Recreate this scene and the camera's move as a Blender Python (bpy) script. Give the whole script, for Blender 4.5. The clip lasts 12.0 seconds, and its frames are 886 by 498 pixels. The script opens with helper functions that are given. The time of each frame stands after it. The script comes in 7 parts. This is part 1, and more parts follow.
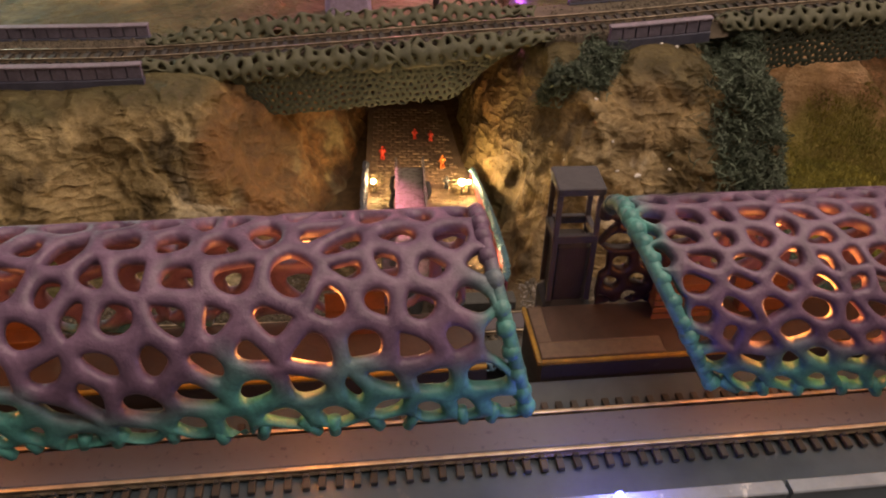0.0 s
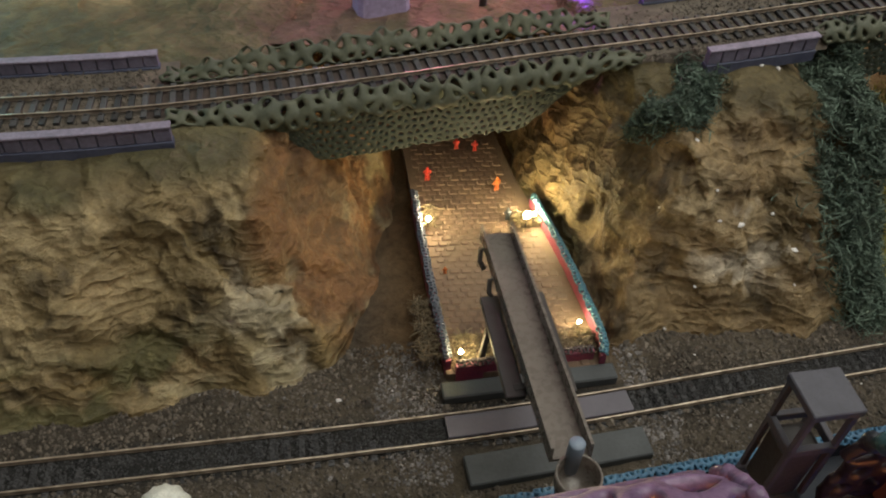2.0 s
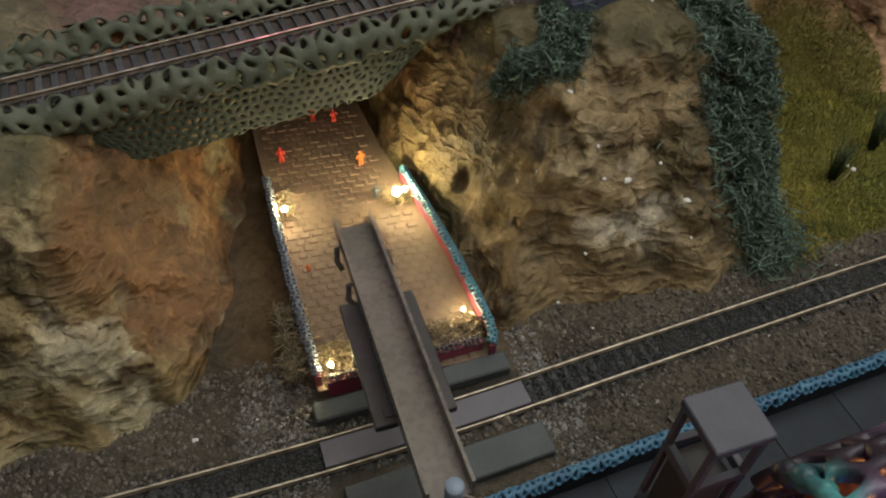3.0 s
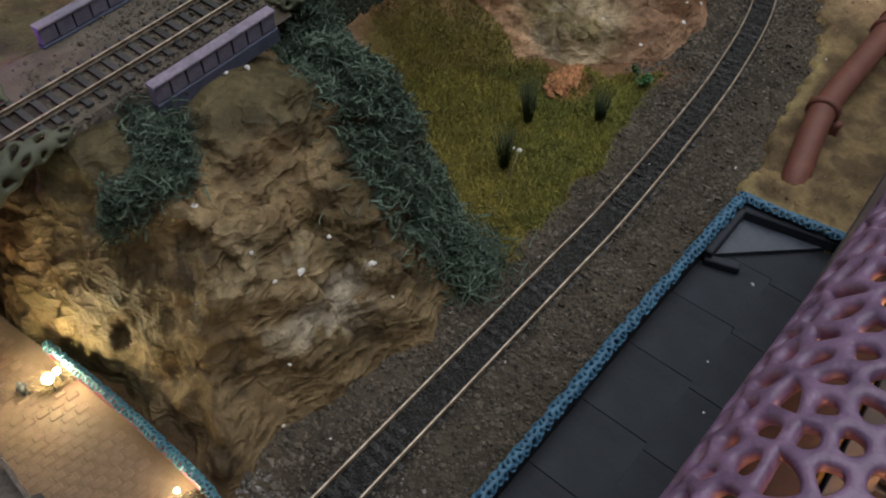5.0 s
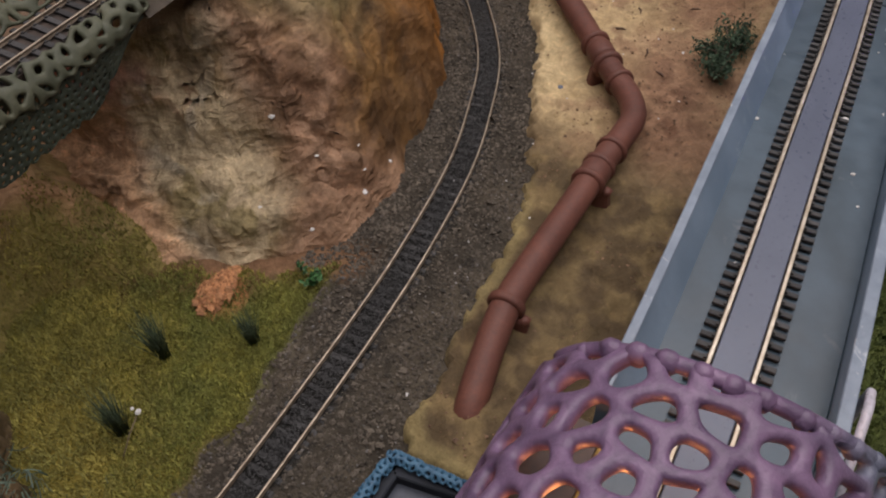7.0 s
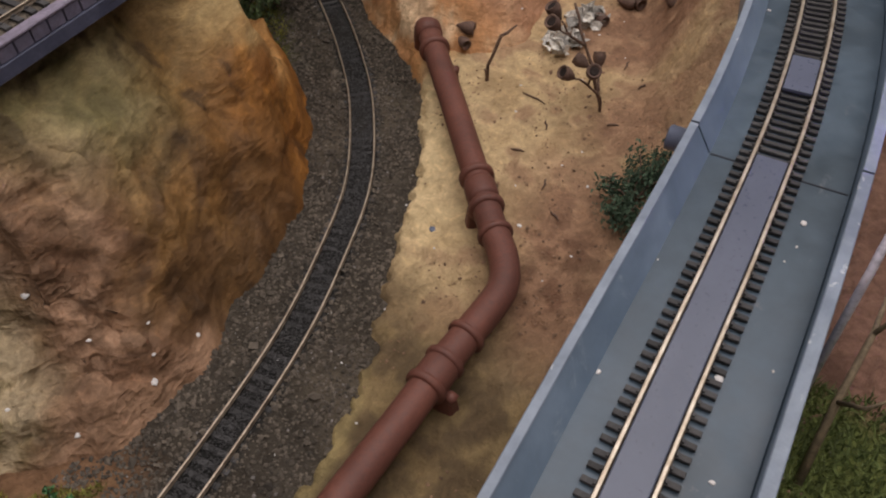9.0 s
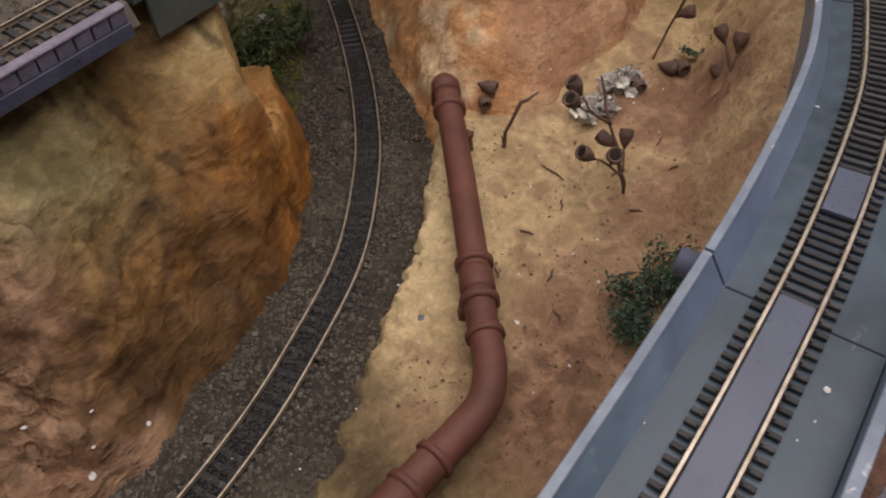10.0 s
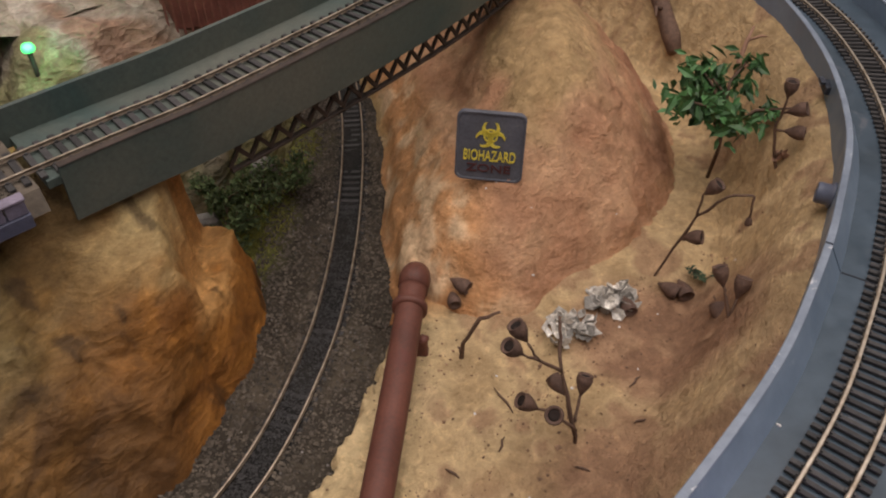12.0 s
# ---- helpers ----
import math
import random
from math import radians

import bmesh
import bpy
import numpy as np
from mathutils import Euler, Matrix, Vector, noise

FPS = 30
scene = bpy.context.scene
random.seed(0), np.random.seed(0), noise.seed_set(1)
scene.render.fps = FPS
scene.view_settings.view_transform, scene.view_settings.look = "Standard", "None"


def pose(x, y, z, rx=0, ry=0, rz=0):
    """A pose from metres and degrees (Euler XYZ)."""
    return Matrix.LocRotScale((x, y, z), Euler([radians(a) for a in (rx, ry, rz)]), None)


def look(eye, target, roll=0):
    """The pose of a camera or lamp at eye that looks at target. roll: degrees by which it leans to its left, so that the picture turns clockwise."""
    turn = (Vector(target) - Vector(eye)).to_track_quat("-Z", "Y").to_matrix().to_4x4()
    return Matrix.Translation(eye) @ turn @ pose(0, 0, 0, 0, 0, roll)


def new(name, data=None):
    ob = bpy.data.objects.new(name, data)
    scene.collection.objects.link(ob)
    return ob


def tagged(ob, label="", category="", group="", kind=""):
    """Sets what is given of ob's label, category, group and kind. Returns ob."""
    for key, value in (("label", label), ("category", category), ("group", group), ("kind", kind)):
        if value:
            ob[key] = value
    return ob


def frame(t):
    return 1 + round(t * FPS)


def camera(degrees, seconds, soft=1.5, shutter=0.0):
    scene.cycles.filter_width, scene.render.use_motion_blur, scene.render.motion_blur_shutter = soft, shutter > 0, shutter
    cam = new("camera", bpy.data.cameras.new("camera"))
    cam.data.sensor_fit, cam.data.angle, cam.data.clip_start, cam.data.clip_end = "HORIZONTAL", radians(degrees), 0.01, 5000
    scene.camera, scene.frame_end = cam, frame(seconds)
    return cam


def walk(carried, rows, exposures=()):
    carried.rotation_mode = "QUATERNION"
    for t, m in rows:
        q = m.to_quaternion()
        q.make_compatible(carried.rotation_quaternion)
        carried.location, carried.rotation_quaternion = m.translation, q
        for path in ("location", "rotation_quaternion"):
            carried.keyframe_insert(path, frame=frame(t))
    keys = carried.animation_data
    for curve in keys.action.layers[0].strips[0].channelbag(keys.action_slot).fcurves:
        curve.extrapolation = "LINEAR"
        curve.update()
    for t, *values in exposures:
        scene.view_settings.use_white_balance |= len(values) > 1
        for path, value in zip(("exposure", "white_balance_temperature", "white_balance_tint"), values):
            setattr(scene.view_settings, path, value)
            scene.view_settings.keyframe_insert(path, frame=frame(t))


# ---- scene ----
cam = camera(58.5, 12.0, soft=2.0)
METRES, EYE, TILT, LEAN, TURN = 0.945, 0.3068, -35.75, -0.95, 0.0
ROWS = [
    (0.0, 0.0, 0.0, 0.0, 0.0, 0.0, -0.0),
    (0.5, -0.0361, 0.0139, 0.0422, -1.17, -2.1, -0.33),
    (1.0, -0.0742, 0.0359, 0.0763, -2.23, -4.38, -0.01),
    (1.5, -0.0926, 0.0612, 0.1021, -3.47, -6.78, 0.78),
    (2.0, -0.0916, 0.074, 0.1199, -5.45, -9.55, 1.99),
    (2.5, -0.0668, 0.1035, 0.1267, -8.11, -12.27, 4.21),
    (4.5, -0.0298, 0.1765, 0.1477, -31.44, -19.92, 20.17),
    (5.0, 0.0203, 0.1771, 0.1581, -36.8, -21.7, 23.88),
    (5.5, 0.0698, 0.186, 0.1598, -40.37, -22.8, 26.49),
    (6.0, 0.1396, 0.1682, 0.1588, -42.75, -23.37, 27.92),
    (6.5, 0.2012, 0.1591, 0.1636, -44.44, -23.69, 28.69),
    (7.0, 0.2541, 0.1598, 0.1552, -45.43, -24.02, 29.12),
    (9.0, 0.4414, 0.1726, 0.1524, -43.18, -22.96, 28.41),
    (9.5, 0.4842, 0.1778, 0.1603, -40.28, -21.51, 27.24),
    (10.0, 0.5151, 0.1885, 0.1607, -37.21, -19.82, 25.78),
    (10.5, 0.565, 0.1839, 0.1701, -34.24, -17.99, 24.29),
    (11.0, 0.5945, 0.1757, 0.1763, -31.59, -15.64, 22.53),
    (11.5, 0.6177, 0.179, 0.1859, -29.51, -13.39, 20.53),
    (12.0, 0.6447, 0.1863, 0.1942, -27.51, -11.41, 18.78),
]
walk(cam, [(t, pose(0, 0, EYE, TILT, LEAN, TURN) @ pose(METRES * x, METRES * y, METRES * z, 90 + pitch, roll, yaw)) for t, x, y, z, yaw, pitch, roll in ROWS],
     exposures=[(0.0, 0.12, 9200, 26), (0.5, 0.20, 9000, 14), (1.0, 0.20, 7600, 10), (2.5, 0.16, 6400, 1), (5.0, -0.03, 5900, 6), (7.0, 0.18, 6400, 16), (9.5, 0.07, 6550, 16), (12.0, 0.10, 6800, 18)])

# ---------------------------------------------------------------- world and large lights
ROOM_LAMP = 31.0
world = bpy.data.worlds.new("room_air")
scene.world = world
world.use_nodes = True
world.node_tree.nodes["Background"].inputs[0].default_value = (0.80, 0.86, 1.0, 1)
world.node_tree.nodes["Background"].inputs[1].default_value = 0.22


def area_lamp(name, place, target, size, power, colour):
    data = bpy.data.lights.new(name, "AREA")
    data.shape, data.size, data.energy, data.color = "DISK", size, power, colour
    ob = new(name, data)
    ob.matrix_world = look(place, target)
    return ob


def bulb_light(name, place, power, colour, radius=0.002):
    data = bpy.data.lights.new(name, "POINT")
    data.energy, data.color, data.shadow_soft_size = power, colour, radius
    ob = new(name, data)
    ob.location = place
    return ob


area_lamp("room_ceiling_light", (0.74, 0.34, 1.52), (0.68, 0.44, 0.0), 2.3, ROOM_LAMP, (1.0, 0.95, 0.90))

# ---------------------------------------------------------------- materials


def material(name):
    m = bpy.data.materials.new(name)
    m.use_nodes = True
    nt = m.node_tree
    return m, nt, nt.nodes, nt.links, nt.nodes["Principled BSDF"]


def noise_node(nt, scale, detail=4.0, rough=0.55, distort=0.0, coord=None):
    n = nt.nodes.new("ShaderNodeTexNoise")
    n.inputs["Scale"].default_value, n.inputs["Detail"].default_value = scale, detail
    n.inputs["Roughness"].default_value, n.inputs["Distortion"].default_value = rough, distort
    if coord:
        nt.links.new(coord, n.inputs["Vector"])
    return n


def ramp(nt, fac, stops):
    r = nt.nodes.new("ShaderNodeValToRGB")
    while len(r.color_ramp.elements) < len(stops):
        r.color_ramp.elements.new(0.5)
    for e, (p, c) in zip(r.color_ramp.elements, stops):
        e.position, e.color = p, (*c, 1) if len(c) == 3 else c
    nt.links.new(fac, r.inputs[0])
    return r.outputs[0]


def mix(nt, kind, fac, a, b):
    n = nt.nodes.new("ShaderNodeMix")
    n.data_type, n.blend_type = "RGBA", kind
    for socket, v in ((n.inputs[0], fac), (n.inputs[6], a), (n.inputs[7], b)):
        if isinstance(v, (int, float)):
            socket.default_value = v
        elif isinstance(v, tuple):
            socket.default_value = (*v, 1)
        else:
            nt.links.new(v, socket)
    return n.outputs[2]


def facet_node(nt, scale, coord, seed):
    """Small broken facets: each cell is a tilted plane. Gives the height in metres and a tone for each cell."""
    wob = noise_node(nt, scale * 0.8, 3, 0.6, 0.0, coord)
    move = nt.nodes.new("ShaderNodeVectorMath")
    move.operation = "MULTIPLY_ADD"
    nt.links.new(wob.outputs["Color"], move.inputs[0])
    move.inputs[1].default_value = (0.9 / scale,) * 3
    nt.links.new(coord, move.inputs[2])
    shift = nt.nodes.new("ShaderNodeVectorMath")
    nt.links.new(move.outputs[0], shift.inputs[0])
    shift.inputs[1].default_value = (seed, seed * 0.7, seed * 0.3)
    cell = nt.nodes.new("ShaderNodeTexVoronoi")
    cell.inputs["Scale"].default_value = scale
    nt.links.new(shift.outputs[0], cell.inputs["Vector"])
    off = nt.nodes.new("ShaderNodeVectorMath")
    off.operation = "SUBTRACT"
    nt.links.new(shift.outputs[0], off.inputs[0])
    nt.links.new(cell.outputs["Position"], off.inputs[1])
    lean = nt.nodes.new("ShaderNodeVectorMath")
    lean.operation = "SUBTRACT"
    nt.links.new(cell.outputs["Color"], lean.inputs[0])
    lean.inputs[1].default_value = (0.5, 0.5, 0.5)
    dot = nt.nodes.new("ShaderNodeVectorMath")
    dot.operation = "DOT_PRODUCT"
    nt.links.new(off.outputs[0], dot.inputs[0])
    nt.links.new(lean.outputs[0], dot.inputs[1])
    return dot.outputs["Value"], cell.outputs["Color"]


def bump(nt, bsdf, height, strength, distance, under=None):
    b = nt.nodes.new("ShaderNodeBump")
    if under:
        nt.links.new(under, b.inputs["Normal"])
    b.inputs["Strength"].default_value, b.inputs["Distance"].default_value = strength, distance
    nt.links.new(height, b.inputs["Height"])
    nt.links.new(b.outputs[0], bsdf.inputs["Normal"])
    return b.outputs[0]


def surface(name, light, dark, scale, rough=0.7, metal=0.0, relief=0.4, fine=None, wear=None, island=False, depth=0.0006, spread=0.45, speck=1.0):
    """Two tones over a broad noise, fine grain over that, bump from both, worn flecks on request."""
    m, nt, nodes, links, bsdf = material(name)
    co = nodes.new("ShaderNodeTexCoord").outputs["Object"]
    broad = noise_node(nt, scale, 5, 0.6, 0.4, co)
    grain = noise_node(nt, fine or scale * 6, 4, 0.65, 0, co)
    colour = ramp(nt, broad.outputs[0], [(0.32, dark), (0.68, light)])
    shade = ramp(nt, grain.outputs[0], [(0.25, (1 - 0.28 * speck,) * 3), (0.75, (1 + 0.22 * speck,) * 3)])
    colour = mix(nt, "MULTIPLY", 1.0, colour, shade)
    if wear:
        spots = noise_node(nt, scale * 2.3, 6, 0.7, 0.8, co)
        colour = mix(nt, "MIX", ramp(nt, spots.outputs[0], [(0.62, (0, 0, 0)), (0.70, (1, 1, 1))]), colour, wear)
    if island:
        info = nodes.new("ShaderNodeNewGeometry" if island == "geo" else "ShaderNodeObjectInfo")
        colour = mix(nt, "MULTIPLY", 1.0, colour, ramp(nt, info.outputs["Random Per Island" if island == "geo" else "Random"], [(0.0, (1 - spread,) * 3), (1.0, (1 + spread * 0.9,) * 3)]))
    links.new(colour, bsdf.inputs["Base Color"])
    links.new(ramp(nt, grain.outputs[0], [(0.3, (rough - 0.1,) * 3), (0.7, (min(1, rough + 0.12),) * 3)]), bsdf.inputs["Roughness"])
    bsdf.inputs["Metallic"].default_value = metal
    bump(nt, bsdf, grain.outputs[0], relief, depth)
    return m


def painted_plaster(name, rough=0.75, grain=700, relief=0.6, gloss=0.0, mottle=0.35, strokes=0.0, facet=0.0, speck=1.0, torn=0.0):
    """Hand-painted plaster: the paint lies in the mesh's paint layer, with blotches and grain over it."""
    m, nt, nodes, links, bsdf = material(name)
    co = nodes.new("ShaderNodeTexCoord").outputs["Object"]
    layer = nodes.new("ShaderNodeAttribute")
    layer.attribute_name = "paint"
    a = noise_node(nt, 55, 6, 0.65, 1.2, co)
    b = noise_node(nt, 240, 5, 0.65, 0.6, co)
    c = noise_node(nt, grain, 3, 0.6, 0, co)
    colour = mix(nt, "MULTIPLY", 1.0, layer.outputs["Color"], ramp(nt, a.outputs[0], [(0.3, (1 - mottle,) * 3), (0.7, (1 + mottle * 0.8,) * 3)]))
    colour = mix(nt, "MULTIPLY", 1.0, colour, ramp(nt, b.outputs[0], [(0.3, (1 - 0.26 * speck, 1 - 0.30 * speck, 1 - 0.34 * speck)), (0.7, (1 + 0.18 * speck,) * 3)]))
    links.new(colour, bsdf.inputs["Base Color"])
    bsdf.inputs["Roughness"].default_value = rough
    bsdf.inputs["Specular IOR Level"].default_value = 0.3 + gloss
    total = mix(nt, "ADD", 0.35, b.outputs[0], c.outputs[0])
    if strokes:
        # brush strokes and small breaks in the plaster, drawn out along the beds
        lay = nodes.new("ShaderNodeMapping")
        lay.inputs["Scale"].default_value, lay.inputs["Rotation"].default_value = (0.75, 0.9, 2.3), (0.25, 0.35, 0.0)
        links.new(co, lay.inputs["Vector"])
        d = noise_node(nt, 95, 7, 0.72, 1.6, lay.outputs[0])
        e = noise_node(nt, 260, 4, 0.7, 2.2, lay.outputs[0])
        # relief shading put into the colour: dips of d darkened, crests lightened
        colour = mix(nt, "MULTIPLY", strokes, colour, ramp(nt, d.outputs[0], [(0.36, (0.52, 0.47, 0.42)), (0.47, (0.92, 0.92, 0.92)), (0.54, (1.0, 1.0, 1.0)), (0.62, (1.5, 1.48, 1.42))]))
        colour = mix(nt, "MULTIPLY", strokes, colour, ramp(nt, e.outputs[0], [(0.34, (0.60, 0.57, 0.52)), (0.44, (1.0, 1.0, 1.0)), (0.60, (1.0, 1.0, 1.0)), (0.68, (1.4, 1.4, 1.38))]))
        links.new(colour, bsdf.inputs["Base Color"])
        total = mix(nt, "ADD", 0.9, total, d.outputs[0])
    under = bump(nt, bsdf, total, relief, 0.0030)
    if torn:
        # torn plaster: sharp little ridges drawn out along the dip
        dip = nodes.new("ShaderNodeMapping")
        dip.inputs["Scale"].default_value, dip.inputs["Rotation"].default_value = (0.7, 0.8, 1.5), (0.3, 0.75, 0.2)
        links.new(co, dip.inputs["Vector"])
        for scale, deep in ((42, 0.0075), (120, 0.0028)):
            r = noise_node(nt, scale, 5, 0.55, 0.5, dip.outputs[0])
            r.noise_type = "RIDGED_MULTIFRACTAL"
            r.inputs["Offset"].default_value, r.inputs["Gain"].default_value = 0.75, 1.4
            under = bump(nt, bsdf, r.outputs[0], torn, deep, under)
            # wash and painted shade in the hollows, dry-brushed light on the crests
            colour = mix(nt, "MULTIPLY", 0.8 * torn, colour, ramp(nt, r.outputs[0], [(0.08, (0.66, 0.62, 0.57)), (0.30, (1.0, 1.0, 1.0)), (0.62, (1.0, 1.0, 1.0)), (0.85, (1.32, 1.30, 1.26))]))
        links.new(colour, bsdf.inputs["Base Color"])
    if facet:
        for k, (scale, deep) in enumerate(((85, 1.7), (230, 1.3))):
            height, tone = facet_node(nt, scale, co, 3.1 + k)
            under = bump(nt, bsdf, height, facet, deep, under)
            colour = mix(nt, "MULTIPLY", facet, colour, ramp(nt, tone, [(0.25, (0.74, 0.73, 0.71)), (0.75, (1.24, 1.24, 1.23))]))
        links.new(colour, bsdf.inputs["Base Color"])
    return m


def glow(name, colour, strength):
    m, nt, nodes, links, bsdf = material(name)
    bsdf.inputs["Base Color"].default_value = (*colour, 1)
    bsdf.inputs["Emission Color"].default_value = (*colour, 1)
    bsdf.inputs["Emission Strength"].default_value = strength
    return m


def two_tone_print(name):
    """Printed plastic: violet body, turquoise paint along the low rims and ends, kept in the mesh's paint layer."""
    m, nt, nodes, links, bsdf = material(name)
    co = nodes.new("ShaderNodeTexCoord").outputs["Object"]
    layer = nodes.new("ShaderNodeAttribute")
    layer.attribute_name = "paint"
    a = noise_node(nt, 130, 5, 0.65, 0.6, co)
    c = noise_node(nt, 900, 3, 0.6, 0, co)
    colour = mix(nt, "MULTIPLY", 1.0, layer.outputs["Color"], ramp(nt, a.outputs[0], [(0.32, (0.55, 0.52, 0.60)), (0.68, (1.35, 1.3, 1.3))]))
    links.new(colour, bsdf.inputs["Base Color"])
    bsdf.inputs["Roughness"].default_value = 0.40
    bump(nt, bsdf, mix(nt, "ADD", 0.6, c.outputs[0], a.outputs[0]), 0.4, 0.0006)
    return m


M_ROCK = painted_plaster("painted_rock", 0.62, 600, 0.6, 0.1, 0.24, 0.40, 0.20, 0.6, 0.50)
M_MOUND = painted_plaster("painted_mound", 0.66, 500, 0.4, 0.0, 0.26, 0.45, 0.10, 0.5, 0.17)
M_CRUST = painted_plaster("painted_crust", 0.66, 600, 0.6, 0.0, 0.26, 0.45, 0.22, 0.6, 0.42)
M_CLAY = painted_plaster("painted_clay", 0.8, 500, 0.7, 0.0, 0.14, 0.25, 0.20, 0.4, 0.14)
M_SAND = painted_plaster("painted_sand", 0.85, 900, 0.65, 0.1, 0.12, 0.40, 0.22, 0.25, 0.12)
M_SOIL = painted_plaster("ballast_soil", 0.95, 1100, 1.0, -0.1)
M_STONE = surface("ballast_stone", (0.140, 0.116, 0.090), (0.072, 0.060, 0.047), 60, 0.9, 0, 0.3, island="geo", spread=0.52)
def rail_steel(name, dull, bright):
    """Rails polished on the running face, dull brown on the web and foot."""
    m, nt, nodes, links, bsdf = material(name)
    co = nodes.new("ShaderNodeTexCoord").outputs["Object"]
    up = nodes.new("ShaderNodeSeparateXYZ")
    links.new(nodes.new("ShaderNodeNewGeometry").outputs["Normal"], up.inputs[0])
    n = noise_node(nt, 150, 4, 0.6, 0, co)
    top = ramp(nt, n.outputs[0], [(0.35, dull), (0.65, bright)])
    side = ramp(nt, n.outputs[0], [(0.35, (0.10, 0.075, 0.055)), (0.65, (0.24, 0.19, 0.14))])
    face = ramp(nt, up.outputs[2], [(0.55, (0, 0, 0)), (0.85, (1, 1, 1))])
    links.new(mix(nt, "MIX", face, side, top), bsdf.inputs["Base Color"])
    links.new(mix(nt, "MIX", face, (0.05, 0.05, 0.05), (0.6, 0.6, 0.6)), bsdf.inputs["Metallic"])
    bsdf.inputs["Roughness"].default_value = 0.4
    return m


M_RAIL = rail_steel("rail_steel", (0.42, 0.35, 0.26), (0.66, 0.60, 0.50))
M_RAILWORN = rail_steel("rail_worn_steel", (0.29, 0.23, 0.17), (0.54, 0.46, 0.36))
M_SLEEPER = surface("sleeper_plastic", (0.060, 0.058, 0.058), (0.034, 0.033, 0.034), 200, 0.7, 0, 0.4, island=True)
M_DECK = surface("deck_paint", (0.076, 0.112, 0.150), (0.042, 0.062, 0.080), 13, 0.38, 0, 0.2, fine=90, speck=0.6, wear=(0.120, 0.134, 0.156))
M_COPING = surface("coping_paint", (0.25, 0.30, 0.37), (0.16, 0.20, 0.26), 40, 0.45, 0, 0.3, fine=200, speck=0.6, wear=(0.55, 0.58, 0.62))
M_PARAPET = surface("parapet_paint", (0.190, 0.255, 0.332), (0.122, 0.175, 0.238), 18, 0.42, 0, 0.2, fine=120, speck=0.5, wear=(0.22, 0.28, 0.34))
M_PLATE = surface("plate_grey", (0.112, 0.130, 0.182), (0.090, 0.106, 0.152), 25, 0.34, 0, 0.05, fine=400, speck=0.2)
M_SLATE = surface("dark_slab", (0.028, 0.033, 0.045), (0.014, 0.017, 0.025), 26, 0.78, 0, 0.3, fine=500, wear=(0.038, 0.043, 0.054))
M_SLAB = surface("slab_grey", (0.070, 0.076, 0.078), (0.042, 0.046, 0.048), 40, 0.6, 0, 0.3, fine=500)
M_CROSSING = surface("crossing_plate", (0.118, 0.106, 0.126), (0.085, 0.076, 0.092), 30, 0.45, 0, 0.1, fine=300, speck=0.4)
M_PIPE = surface("rust_paint", (0.180, 0.064, 0.043), (0.092, 0.033, 0.024), 26, 0.62, 0, 0.35, fine=500, wear=(0.13, 0.04, 0.03))
M_CANOPY = two_tone_print("canopy_print")
M_CURTAIN = surface("dark_olive_print", (0.062, 0.080, 0.056), (0.034, 0.046, 0.034), 60, 0.6, 0, 0.4, fine=500)
M_HOOP = surface("hoop_plastic", (0.52, 0.50, 0.56), (0.42, 0.40, 0.47), 60, 0.3)
# lilac base colour carries the violet light that falls on the spire
M_SPIRE = surface("spire_lilac", (0.50, 0.42, 0.60), (0.40, 0.33, 0.50), 60, 0.6)
M_MOSSY = surface("olive_print", (0.106, 0.110, 0.068), (0.052, 0.060, 0.038), 60, 0.6, 0, 0.4, fine=500)
M_BLUE = surface("blue_rim_paint", (0.075, 0.19, 0.30), (0.042, 0.105, 0.185), 130, 0.55, 0, 0.5)
M_RIMTEAL = surface("teal_rim_paint", (0.085, 0.22, 0.27), (0.05, 0.13, 0.18), 130, 0.55, 0, 0.5)
M_FADED = surface("faded_rim_paint", (0.13, 0.15, 0.19), (0.075, 0.085, 0.10), 130, 0.6, 0, 0.5)
M_FADEDARK = surface("dull_rim_paint", (0.075, 0.055, 0.055), (0.035, 0.028, 0.030), 130, 0.7, 0, 0.5)
M_CRIMSON = surface("crimson_wall_paint", (0.30, 0.05, 0.08), (0.13, 0.03, 0.07), 90, 0.5, 0, 0.5, wear=(0.16, 0.12, 0.22))
M_COBBLE = surface("cobble", (0.215, 0.140, 0.088), (0.120, 0.078, 0.052), 60, 0.7, 0, 0.5, fine=300)
M_MORTAR = surface("cobble_joint", (0.165, 0.112, 0.074), (0.125, 0.085, 0.056), 120, 0.9)
M_LILAC = surface("lilac_wall", (0.205, 0.190, 0.265), (0.122, 0.115, 0.165), 80, 0.65, 0, 0.4, fine=500)
M_LILACFOOT = surface("blue_lilac_base", (0.095, 0.105, 0.165), (0.055, 0.062, 0.105), 80, 0.6, 0, 0.4, fine=500)
M_LILACCAP = surface("worn_lilac_coping", (0.27, 0.235, 0.31), (0.17, 0.15, 0.20), 120, 0.7, 0, 0.4, fine=500)
M_GIRDER = surface("girder_grey", (0.112, 0.122, 0.102), (0.048, 0.084, 0.080), 11, 0.6, 0, 0.3, fine=400)
M_TRUSS = surface("truss_brown", (0.07, 0.05, 0.04), (0.03, 0.022, 0.018), 90, 0.7, 0, 0.3)
M_BRACE = surface("bracket_slate", (0.075, 0.085, 0.115), (0.05, 0.057, 0.08), 60, 0.5)
M_GREYPRINT = surface("grey_print", (0.070, 0.068, 0.085), (0.044, 0.043, 0.056), 60, 0.55, 0, 0.4, fine=700)
M_DARKPRINT = surface("dark_print", (0.05, 0.045, 0.042), (0.025, 0.022, 0.02), 60, 0.55, 0, 0.4, fine=700)
